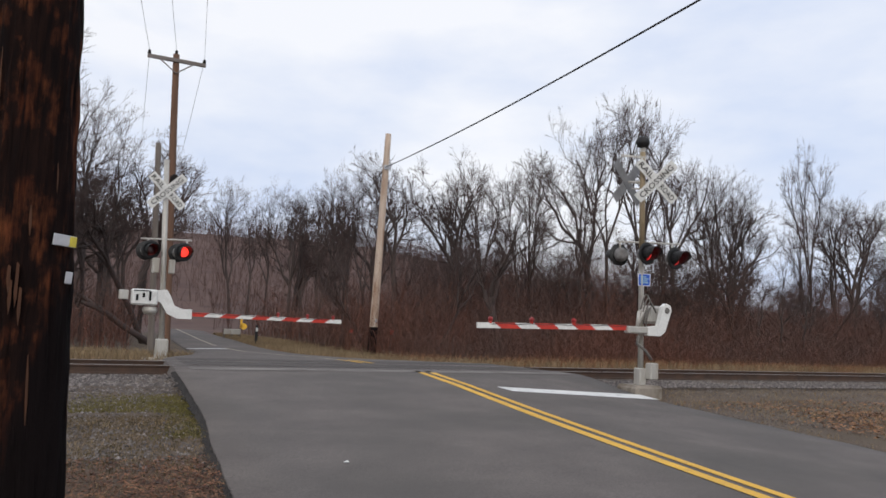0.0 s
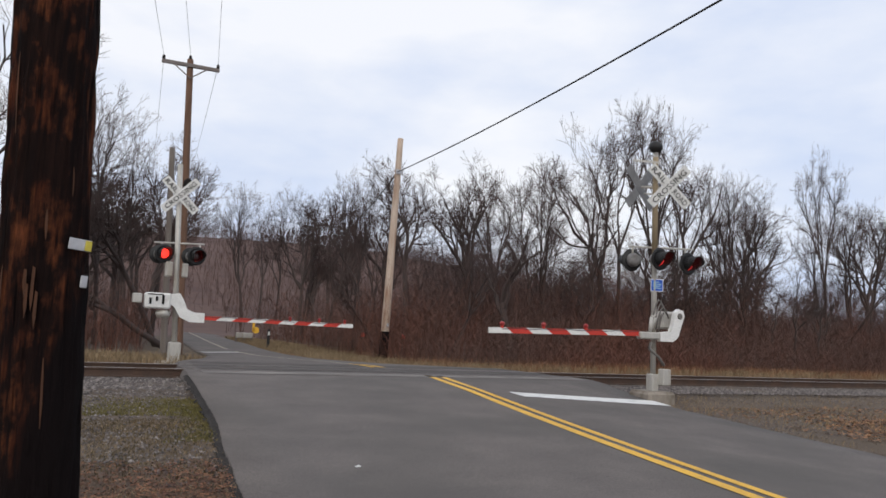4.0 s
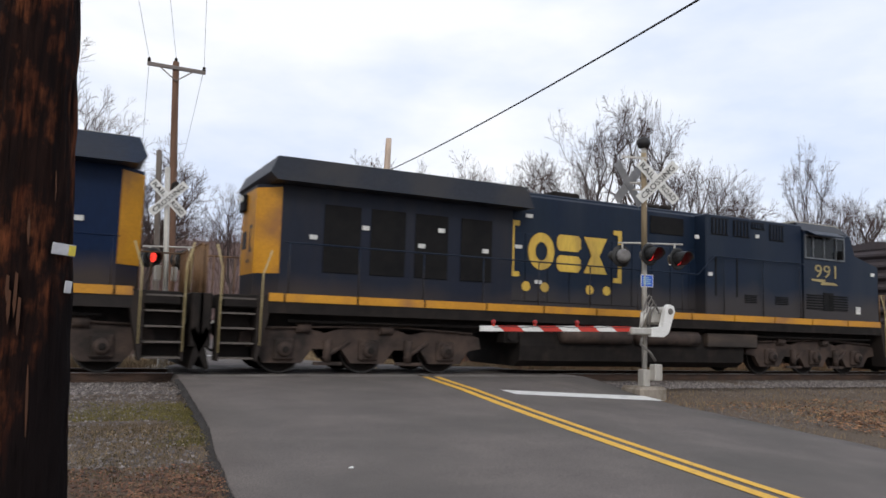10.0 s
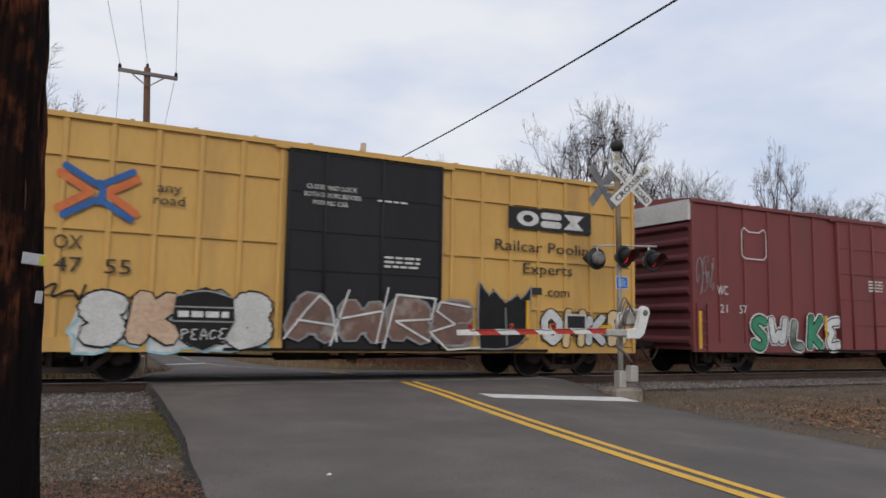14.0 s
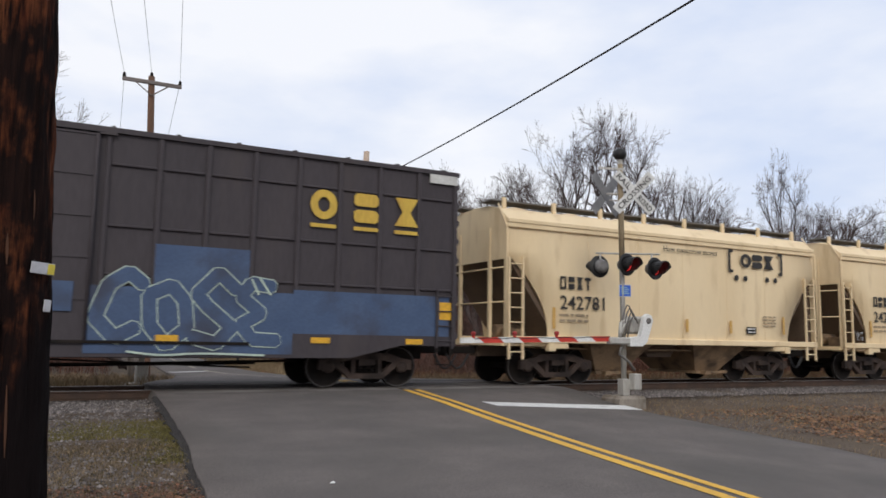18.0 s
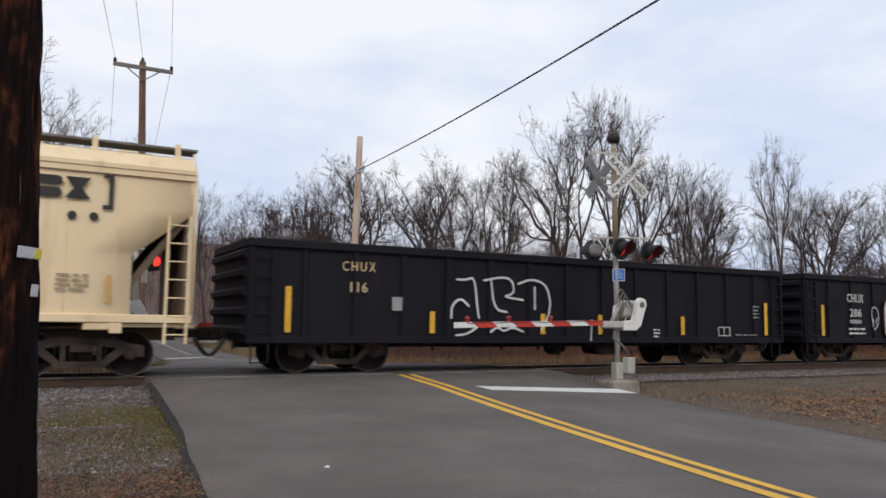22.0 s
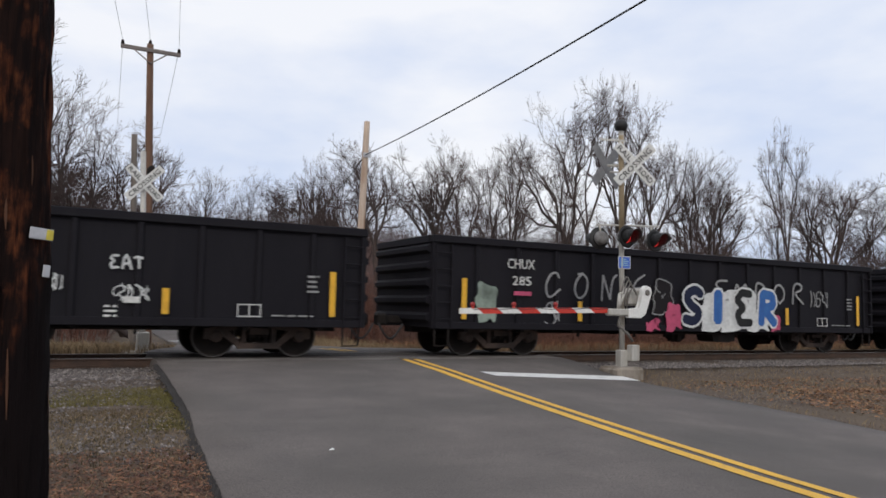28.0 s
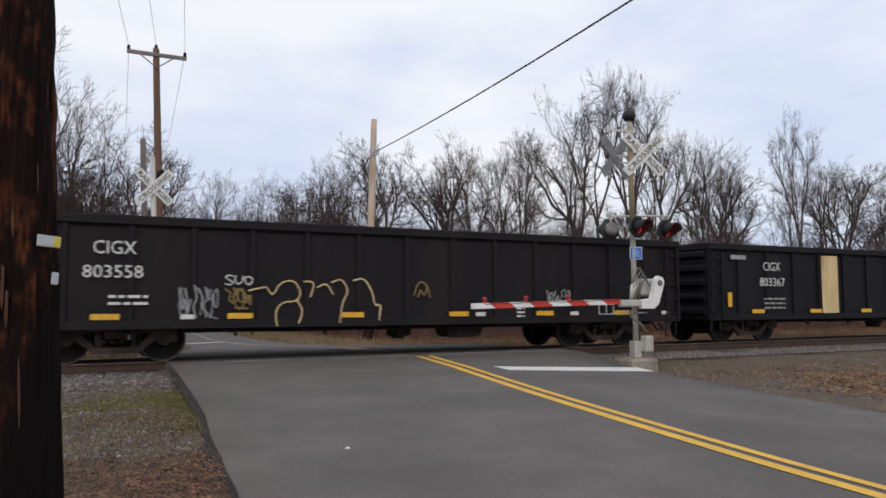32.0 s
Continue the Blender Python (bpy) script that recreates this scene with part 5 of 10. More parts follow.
# ---- locomotive ----
def locomotive(s, ahead, dark, number, label, mark):
    """A six-axle road locomotive; ahead: its cab leads (towards -x), else it trails."""
    car = vehicle("locomotive", s, label, "locomotive", "locomotives of the train")
    body, rear = ("loco_worn", "loco_dark") if dark else ("loco_blue", "loco_blue")
    fx = (lambda x: x) if ahead else (lambda x: 25.0 - x)

    def bx(bm, x0, x1, y0, y1, z0, z1, bevel=0.0):
        a, b = sorted((fx(x0), fx(x1)))
        return box(bm, a, b, y0, y1, z0, z1, bevel)

    def sl(bm, pts, y0, y1):
        return slab(bm, [(fx(x), z) for x, z in pts], y0, y1)

    def pp(bm, pts, r, n=6):
        return pipe(bm, [(fx(x), y, z) for x, y, z in pts], r, n)

    # frame, deck and stripe
    part("deck", bx(bmx(), 1.9, 23.2, -1.55, 1.55, 1.36, 1.62, 0.02), "steel_black", car)
    x = 2.8
    while x < 22.2:
        part("side_stripe", bx(bmx(), x, min(x + 1.55, 22.3), -1.6, -1.55, 1.51, 1.68), "loco_yellow", car, "yellow reflective stripe along the deck edge")
        x += 1.6
    part("side_sill", bx(bmx(), 2.8, 22.3, -1.585, -1.4, 1.27, 1.5), "steel_black" if dark else "sill_dark", car, "dust-covered side sill")
    part("underframe", bx(bmx(), 2.6, 22.4, -0.95, 0.95, 0.98, 1.36), "steel_black", car)
    # long hood, engine doors
    hood = part("hood", bx(bmx(), 6.1, 16.2, -1.02, 1.02, 1.62, 4.5, 0.06), body, car)
    x = 7.0
    while x < 16.0:
        part("engine_door", bx(bmx(), x, x + 0.62, -1.045, -1.02, 1.8, 3.5, 0.008), body, hood)
        x += 0.68
    part("hood_top", bx(bmx(), 6.2, 16.1, -0.75, 0.75, 4.5, 4.62, 0.04), body, car)
    if dark:
        aux = part("auxiliary_cab", bx(bmx(), 6.2, 10.1, -1.46, 1.46, 1.62, 4.5, 0.04), body, car, "full-width equipment section beside the cab")
        for x, w, z0_, z1_ in ((9.26, 0.66, 3.92, 4.4), (8.42, 0.66, 3.92, 4.4), (7.0, 0.61, 3.92, 4.4), (7.82, 0.53, 4.2, 4.4)):
            part("louvre", bx(bmx(), x, x + w, -1.475, -1.45, z0_, z1_), "louvre", aux, "dark upright louvre")
            for k in range(5):
                part("louvre_slat", bx(bmx(), x + w * (k + 0.5) / 5 - 0.025, x + w * (k + 0.5) / 5 + 0.02, -1.5, -1.47, z0_ + 0.03, z1_ - 0.03), body, aux)
        for x, w in ((8.16, 0.47), (6.85, 0.53)):
            for k in range(5):
                part("vent_slat", bx(bmx(), x, x + w, -1.485, -1.455, 2.06 + 0.05 * k, 2.085 + 0.05 * k), "louvre", aux)
        for x in (9.72, 8.9):
            part("panel_seam", bx(bmx(), x, x + 0.06, -1.47, -1.455, 2.2, 3.3), "louvre", aux)
        for x in (5.25, 4.25):
            for k in range(6):
                part("vent_slat", bx(bmx(), x, x + 0.85, -1.53, -1.495, 1.98 + 0.08 * k, 2.02 + 0.08 * k), "louvre", car)
        for x, z in ((10.4, 3.75), (9.9, 2.75), (8.05, 3.95)):
            part("warning_label", bx(bmx(), x, x + 0.14, -1.49, -1.455, z, z + 0.1), "letter_white", aux, "small white warning label")
    for x, w in ((7.0, 0.84), (9.05, 0.8), (11.0, 0.5)) if not dark else ((10.55, 1.2),):
        part("louvre", bx(bmx(), x, x + w, -1.05, -1.02, 3.85, 4.33), "louvre", car, "dark louvred intake")
    for x in (7.0, 9.05) if not dark else ():
        for p, q, a, b in ((x - 0.02, x, 3.8, 4.4), (x + 0.82, x + 0.84, 3.8, 4.4), (x, x + 0.82, 4.38, 4.4), (x, x + 0.82, 3.8, 3.83)):
            part("louvre_frame", bx(bmx(), p, q, -1.065, -1.03, a, b), "window_frame" if p < x else "wing_blue", car)
        for k in range(3):
            part("louvre_slat", bx(bmx(), x, x + 0.82, -1.062, -1.045, 3.95 + 0.13 * k, 3.965 + 0.13 * k), "box_redend", car)
    # radiator section with overhanging wing
    plan = [(fx(x), y) for x, y in ((16.2, -1.1), (22.0, -1.1), (22.45, -0.65), (22.45, 0.65), (22.0, 1.1), (16.2, 1.1))]
    bm = bmx()
    lo, hi = ([bm.verts.new((x, y, z)) for x, y in plan] for z in (1.62, 4.05))
    bm.faces.new(lo), bm.faces.new(hi)
    for i in range(6):
        bm.faces.new((lo[i], lo[(i + 1) % 6], hi[(i + 1) % 6], hi[i]))
    bmesh.ops.recalc_face_normals(bm, faces=bm.faces)
    rad = part("radiator_cab", bm, rear, car)
    bm = bmx()
    sl(bm, [(15.9, 4.05), (22.25, 4.05), (22.4, 4.2), (22.25, 4.55), (16.1, 4.55)], -1.58, 1.58)
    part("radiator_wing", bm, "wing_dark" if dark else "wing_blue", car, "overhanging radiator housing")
    part("radiator_screen", bx(bmx(), 16.6, 21.9, -1.3, 1.3, 4.55, 4.62, 0.02), "loco_roof" if not dark else "grating", car)
    for x in (16.8, 18.0, 19.1, 20.2):
        part("radiator_door", bx(bmx(), x, x + 0.85, -1.125, -1.1, 2.2, 3.7, 0.006), "louvre" if dark or x > 20 else body, rad)
    for x, z in ((16.9, 2.9), (18.1, 3.3), (18.6, 2.9), (20.0, 3.2), (21.2, 2.9)):
        part("warning_label", bx(bmx(), x, x + 0.17, -1.13, -1.12, z, z + 0.1), "letter_white", rad, "small white warning label")
    # cab and nose
    def rings(sections):
        """A closed body through rings of points."""
        bm = bmx()
        rr = [[bm.verts.new((fx(x), y, z)) for x, y, z in ring] for ring in sections]
        bm.faces.new(rr[0]), bm.faces.new(rr[-1])
        for a, b in zip(rr, rr[1:]):
            for i in range(len(a)):
                bm.faces.new((a[i], a[(i + 1) % len(a)], b[(i + 1) % len(a)], b[i]))
        bmesh.ops.recalc_face_normals(bm, faces=bm.faces)
        return bm

    def level(x0, x1, w, z, dz=0.0):
        return [(x0, -w, z), (x1, -w, z + dz), (x1, w, z + dz), (x0, w, z)]

    cab = part("cab", rings([level(3.85, 6.2, 1.5, 3.70), level(4.06, 6.2, 1.5, 4.3), level(4.2, 6.2, 1.2, 4.6)]), body, car)
    part("cab_base", sl(bmx(), [(2.75, 1.62), (2.75, 3.42), (3.85, 3.70), (6.2, 3.70), (6.2, 1.62)], -1.5, 1.5), body, car)
    part("cab_roof", sl(bmx(), [(4.18, 4.6), (4.3, 4.65), (6.25, 4.65), (6.25, 4.6)], -1.22, 1.22), "loco_roof", car, "faded pale cab roof")
    part("roof_edge", rings([[(4.28, -1.5, 4.315), (6.24, -1.5, 4.315), (6.24, -1.205, 4.61), (4.34, -1.205, 4.61)], [(4.28, -1.52, 4.335), (6.24, -1.52, 4.335), (6.24, -1.215, 4.63), (4.34, -1.215, 4.63)]]), "loco_roof" if ahead else "wing_dark", car, "faded sloping roof edge")
    plan = [(2.75, -1.5), (2.45, -0.8), (2.45, 0.8), (2.75, 1.5)]
    nose = part("nose", rings([[(x, y, 1.62) for x, y in plan], [(x, y, 3.34 if x < 2.6 else 3.42) for x, y in plan]]), "loco_yellow" if ahead else body, car, "yellow nose" if ahead else "")
    if ahead:
        part("headlight_case", bx(bmx(), 2.40, 2.45, 0.08, 0.36, 2.82, 3.28, 0.02), "black_paint", nose, "black headlight slot")
        for z in (3.16, 2.94):
            part("headlight", lathe(bmx(), [(0.062, fx(2.37)), (0.062, fx(2.41))], "x", 12, (0, 0.22, z)), "lamp_white", car, "lit headlight")
        for y in (-0.72, 0.72):
            part("ditch_light", lathe(bmx(), [(0.045, fx(1.22)), (0.045, fx(1.3))], "x", 12, (0, y, 1.9)), "lamp_white", car, "lit ditch light")
        part("ditch_light_case", bx(bmx(), 1.3, 1.42, -0.86, -0.58, 1.76, 2.04, 0.03), "black_paint", car)
        part("ditch_light_case", bx(bmx(), 1.3, 1.42, 0.58, 0.86, 1.76, 2.04, 0.03), "black_paint", car)
        part("nose_door", bx(bmx(), 2.42, 2.45, -0.55, -0.02, 1.7, 3.1, 0.02), "loco_yellow", nose)
        part("front_bulkhead", bx(bmx(), 1.42, 1.46, -0.95, 0.95, 1.64, 2.42, 0.01), "rust_yellow", car, "rusty yellow walkway bulkhead")
        part("side_bulkhead", bx(bmx(), 1.5, 2.2, -0.95, -0.91, 1.64, 2.42, 0.01), "rust_yellow", car, "rusty yellow walkway bulkhead")
        for x, y in ((1.43, -0.99), (1.43, 0.99), (1.78, -0.98), (2.14, -0.98), (1.4, -0.35), (1.4, 0.35)):
            part("railing_post", bx(bmx(), x, x + 0.06, y - 0.03, y + 0.03, 1.62, 2.62, 0.006), "rust_yellow", car, "rusty yellow railing post")
        part("top_rail", pp(bmx(), [(2.2, -0.98, 2.64), (1.43, -0.98, 2.64), (1.43, 0.98, 2.64)], 0.022), "rust_yellow", car)
        bm = bmx()
        bx(bm, 0, 0.5, -0.012, 0, 0, 0.28, 0.004)
        ang = math.degrees(math.atan2(0.7, 0.3))
        nb = part("number_board", bm, "black_paint", car, "black number board", Matrix.Translation((2.488, -0.925, 2.96)) @ pose(0, 0, 0, 0, 0, -ang))
        write(nb, number, 0.06, 0.06, 0.17, "letter_white", -0.014, 0.4)
        bm = bmx()
        sl(bm, [(0, 0), (0.3, 0.0), (0.18, 0.25), (0.3, 0.5), (0, 0.5), (0.12, 0.25)], -0.01, 0)
        part("company_mark", bm, body, car, "", Matrix.Translation((2.51, -0.97, 2.35)) @ pose(0, 0, 0, 0, 0, -ang))
    else:
        part("marker_light", lathe(bmx(), [(0.07, fx(2.45)), (0.07, fx(2.38))], "x", 10, (0, -0.5, 2.2)), "lens_half", car, "dim red marker light")
    # cab windows and awning
    for x0, x1 in ((4.64, 5.34), (5.4, 6.1)) if not dark else ((4.42, 4.72), (4.85, 5.3), (5.36, 5.78), (5.9, 6.14)):
        part("cab_window", bx(bmx(), x0, x1, -1.52, -1.5, 3.55, 4.18), "glass", cab)
    fr = bmx()
    for x in (4.61, 5.36, 6.1) if not dark else (4.38, 4.76, 5.3, 5.8, 6.13):
        bx(fr, x, x + 0.035, -1.545, -1.5, 3.5, 4.23)
    for z in (3.5, 4.18):
        bx(fr, 4.38 if dark else 4.61, 6.17 if dark else 6.13, -1.545, -1.5, z, z + 0.035)
    part("window_frame", fr, "window_frame", cab)
    for y0, y1 in ((-1.38, -0.72), (-0.66, -0.04), (0.04, 0.66), (0.72, 1.38)):
        part("windshield", sl(bmx(), [(3.91, 3.80), (3.88, 3.80), (4.035, 4.25), (4.06, 4.25)], y0, y1), "windshield", cab)
    aw = bmx()
    ys, xs = (-1.5, -1.85), (fx(4.7), fx(6.1))
    v = [aw.verts.new(c) for c in ((xs[0], ys[0], 4.36), (xs[1], ys[0], 4.36), (xs[1], ys[1], 4.2), (xs[0], ys[1], 4.2), (xs[0], ys[0], 4.33), (xs[1], ys[0], 4.33), (xs[1], ys[1], 4.17), (xs[0], ys[1], 4.17))]
    for f in ((0, 1, 2, 3), (7, 6, 5, 4), (0, 4, 5, 1), (3, 2, 6, 7), (0, 3, 7, 4), (1, 5, 6, 2)):
        aw.faces.new([v[i] for i in f])
    part("awning", aw, "awning" if ahead else body, cab, "sun awning over the cab windows")
    mr = bmx()
    bx(mr, 4.62, 4.7, -1.68, -1.5, 3.55, 3.8)
    part("mirror", mr, "louvre", cab)
    part("cab_panel", bx(bmx(), 4.9, 5.35, -1.52, -1.5, 1.95, 2.5), "louvre", cab)
    part("placard", bx(bmx(), 3.65, 3.85, -1.515, -1.5, 1.9, 2.12), "letter_white", cab, "small white placard")
    part("placard", bx(bmx(), 2.95, 3.12, -1.53, -1.5, 3.12, 3.22), "letter_white", cab, "small white placard")
    # pilots, steps, plough
    for lead in (True, False):
        gx = (lambda x: x) if lead else (lambda x: 25.0 - x)
        pil = bmx()
        bx(pil, gx(1.35), gx(1.6), -1.5, 1.5, 0.55, 1.62, 0.02)
        pil = part("pilot", pil, "steel_black", car)
        pl = bmx()
        for y0, y1 in ((-1.5, 0.0), (0.0, 1.5)):
            sl(pl, [(gx(x), z) for x, z in ((1.5, 0.95), (1.28, 0.5), (1.2, 0.14), (1.27, 0.12), (1.6, 0.85))], y0, y1)
        part("snow_plough", pl, "steel_black", car)
        for k in range(5):
            z = 0.32 + 0.3 * k
            part("step", bx(bmx(), gx(1.75), gx(2.45), -1.56, -1.1, z, z + 0.035), "step_edge", car)
        part("step_back", bx(bmx(), gx(1.75), gx(2.45), -1.12, -1.08, 0.3, 1.62), "dust", car)
        for gz, flare in ((1.72, 0.0), (2.48, 0.28)):
            sp = bmx()
            sl(sp, [(gx(gz), 0.28), (gx(gz + 0.04), 0.28), (gx(gz + 0.04 + flare), 1.6), (gx(gz), 1.6)], -1.57, -1.1)
            part("step_side", sp, "dust", car)
        for pts in ([(1.74, -1.58, 0.45), (1.74, -1.58, 2.15), (1.62, -1.55, 2.6)], [(2.55, -1.59, 0.6), (2.56, -1.59, 2.05), (2.72, -1.57, 2.55)], [(1.5, -0.5, 1.7), (1.5, -0.5, 2.5), (1.42, -0.5, 2.6)]):
            part("end_handrail", pp(bmx(), [(gx(x), y, z) for x, y, z in pts], 0.017), "hand_yellow", car, "dull cream handrail")
        front = lead and ahead
        for y0, y1 in ((-1.5, -0.5), (0.5, 1.5)) if not front else ():
            gate = part("end_railing", pp(bmx(), [(gx(1.45), y0, 2.6), (gx(1.45), y1, 2.6)], 0.02), "gate_tan", car, "rusty tan end railing")
            for k in range(7):
                y = y0 + (y1 - y0) * k / 6
                part("railing_bar", pp(bmx(), [(gx(1.45), y, 1.62), (gx(1.45), y, 2.6)], 0.022, 4), "gate_tan", gate)
        if front:
            for y in (-0.6, 0.6):
                part("end_handrail", pp(bmx(), [(gx(1.55), y, 1.62), (gx(1.55), y, 2.5), (gx(1.55), y * 0.4, 2.5)], 0.016), "hand_yellow", car, "dull cream handrail")
            part("uncoupling_lever", pp(bmx(), [(gx(1.32), -1.4, 1.2), (gx(1.3), -0.4, 1.15), (gx(1.25), 0, 1.0)], 0.02), "truck_brown", car)
            continue
        gate = part("end_railing", pp(bmx(), [(gx(2.7), 1.5, 2.6), (gx(1.45), 1.5, 2.6)], 0.02), "gate_tan", car, "rusty tan end railing")
        for k in range(5):
            part("railing_bar", pp(bmx(), [(gx(1.6 + 0.25 * k), 1.5, 1.62), (gx(1.6 + 0.25 * k), 1.5, 2.6)], 0.022, 4), "gate_tan", gate)
        for k in range(4):
            y = -0.95 + 0.2 * k
            pts = [(gx(1.36), y, 1.3 - 0.05 * k), (gx(1.05), y, 0.85), (gx(0.8), y + 0.03, 0.6 + 0.06 * k), (gx(0.5), y + 0.05, 0.9), (gx(0.35), y + 0.05, 1.1)]
            part("control_hose", pp(bmx(), pts, 0.03), "cable", car)
    # yellow rear end with chamfered corners
    q = part("end_panel", bx(bmx(), 22.45, 22.46, -0.65, 0.65, 2.12, 3.98), "loco_yellow", car, "yellow rear end panel")
    for sgn in (-1, 1):
        bm = bmx()
        d = 0.006
        a, b = (fx(22.0 + d), sgn * (1.1 + d)), (fx(22.45 + d), sgn * (0.65 + d))
        bm.faces.new([bm.verts.new((*c, z)) for c, z in ((a, 2.12), (b, 2.12), (b, 3.98), (a, 3.98))])
        part("end_corner_panel", bm, "loco_yellow", car, "yellow rear corner panel")
    if dark:
        for k, (y0, y1, z0_, z1_) in enumerate(((-0.28, -0.2, 2.6, 3.2), (-0.28, -0.42, 2.6, 2.68), (-0.28, -0.42, 3.12, 3.2), (0.1, 0.5, 2.7, 3.1), (-0.25, -0.17, 2.36, 2.45), (-0.05, 0.03, 2.36, 2.45))):
            part("company_mark", bx(bmx(), 22.46, 22.468, min(y0, y1), max(y0, y1), z0_, z1_), body, q)
        part("headlight_case", bx(bmx(), 22.46, 22.56, 0.15, 0.62, 3.55, 3.95, 0.03), "louvre", car)
        for y in (0.27, 0.5):
            part("rear_headlight", lathe(bmx(), [(0.075, fx(22.56)), (0.075, fx(22.575))], "x", 12, (0, y, 3.85)), "letter_white", car, "unlit rear headlight")
    run = [(6.3, -1.58, 3.3), (9.9, -1.58, 3.3), (10.5, -1.55, 2.75), (22.0, -1.53, 2.75)] if dark else [(6.3, -1.53, 2.62), (22.0, -1.53, 2.62)]
    rail = part("side_handrail", pp(bmx(), run, 0.018), body, car)
    x = 6.4
    while x < 22:
        part("stanchion", pp(bmx(), [(x, -1.53, 1.6), (x, -1.53, 2.62 if not dark else 3.3 if x < 10 else 2.75)], 0.016), body, rail)
        x += 1.55
    # fuel tank and trucks
    if dark:
        for x0, x1 in ((10.4, 12.6), (12.75, 15.0)):
            tube_x = lathe(bmx(), [(0.02, fx(x0)), (0.2, fx(x0) + (0.06 if fx(x1) > fx(x0) else -0.06)), (0.2, fx(x1) - (0.06 if fx(x1) > fx(x0) else -0.06)), (0.02, fx(x1))], "x", 14, (0, -1.42, 0.98))
            part("air_reservoir", tube_x, "truck_brown", car, "long cylindrical air reservoir")
        part("battery_box", bx(bmx(), 8.2, 10.1, -1.52, -1.1, 0.78, 1.15, 0.02), "tank", car, "dusty battery box")
    tk = bmx()
    prism(tk, [(-1.3, 1.1), (-1.38, 0.7), (-1.35, 0.35), (-1.1, 0.2), (1.1, 0.2), (1.35, 0.35), (1.38, 0.7), (1.3, 1.1)] if dark else [(-1.45, 1.12), (-1.5, 0.9), (-1.4, 0.35), (-1.1, 0.2), (1.1, 0.2), (1.4, 0.35), (1.5, 0.9), (1.45, 1.12)], fx(8.6), fx(16.1))
    part("fuel_tank", tk, "steel_black" if dark else "tank", car)
    if not dark:
        part("tank_rib", bx(bmx(), 8.55, 16.15, -1.53, -1.47, 1.04, 1.1), "tank", car)
    for c in (5.45, 19.95):
        tf = bmx()
        for y0, y1 in ((-1.2, -1.05), (1.05, 1.2)):
            lower = []
            for d in (1.9, 0, -1.9):
                lower += [(c + d + 0.62, 0.54), (c + d + 0.40, 0.24), (c + d - 0.40, 0.24), (c + d - 0.62, 0.54)]
            sl(tf, [(c - 2.85, 0.6), (c - 2.8, 0.86), (c - 2.3, 1.0), (c - 1.5, 1.0), (c - 1.0, 0.88), (c - 0.5, 1.04), (c + 0.5, 1.04), (c + 1.0, 0.88), (c + 1.5, 1.0), (c + 2.3, 1.0), (c + 2.8, 0.86), (c + 2.85, 0.6)] + lower, y0, y1)
        bx(tf, c - 0.3, c + 0.3, -1.1, 1.1, 0.6, 1.1)
        tr = part("truck", tf, "truck_brown", car, "dusty six-wheel truck frame")
        for d in (-1.9, 0, 1.9):
            jb = bx(bmx(), c + d - 0.22, c + d + 0.22, -1.29, -1.12, 0.3, 0.76, 0.04)
            lathe(jb, [(0.09, -1.40), (0.16, -1.37), (0.16, -1.22)], "y", 14, (fx(c + d), 0, 0.53))
            part("journal_box", jb, "truck_brown", tr)
            part("axle_cap", lathe(bmx(), [(0.05, -1.43), (0.075, -1.42), (0.075, -1.39)], "y", 10, (fx(c + d), 0, 0.53)), "steel_black", tr)
        eq = bmx()
        for d in (-0.95, 0.95):
            tube(eq, (fx(c + d), -1.24, 0.28), (fx(c + d), -1.24, 0.75), 0.09, n=10)
            tube(eq, (fx(c + d - 0.5), -1.2, 0.72), (fx(c + d + 0.1), -1.28, 0.35), 0.05, n=8)
            tube(eq, (fx(c + d + 0.4), -1.22, 0.98), (fx(c + d + 0.7), -1.22, 0.98), 0.11, n=10)
            bx(eq, c + d - 0.35, c + d + 0.3, -1.26, -1.2, 0.2, 0.27)
        pp(eq, [(c - 2.6, -1.25, 0.95), (c - 0.8, -1.25, 1.05), (c + 0.9, -1.25, 1.02), (c + 2.5, -1.25, 0.95)], 0.025)
        part("brake_rigging", eq, "truck_brown", tr)
        for d in (-1.9, 0, 1.9):
            w = shared("wheelset", WHEEL_42, tr, Matrix.Translation((fx(c + d), 0, 0.53)))
            WHEELS.append((w, s, (fx(c + d), 0, 0.53), 0.53))
    for x0, x1, z in ((3.0, 8.4, 1.1), (16.2, 21.8, 1.12)):
        part("air_pipe", pp(bmx(), [(x0, -1.35, z), (x1, -1.35, z)], 0.035), "steel_black", car)
    for x in (8.3, 16.4):
        part("filter_box", tube(bx(bmx(), x - 0.25, x + 0.15, -1.4, -1.0, 0.75, 1.15, 0.03), (fx(x), -1.5, 0.95), (fx(x), -1.3, 0.95), 0.13, n=12) or bm, "steel_black", car)
    # roof things
    rt = bmx()
    for k in range(3):
        lathe(rt, [(0.05, 0), (0.11, 0.34)], "x", 8, (fx(10.6) + (0.05 if k != 1 else -0.3), -0.12 + 0.12 * k, 4.78))
    bx(rt, 10.3, 11.0, -0.2, 0.2, 4.62, 4.7)
    part("horn", rt, "steel_black", car)
    part("exhaust_stack", bx(bmx(), 13.6, 14.5, -0.35, 0.35, 4.6, 4.82, 0.04), "steel_black", car)
    part("roof_hatch", bx(bmx(), 12.3, 12.9, -0.3, 0.3, 4.6, 4.7, 0.03), "steel_black", car)
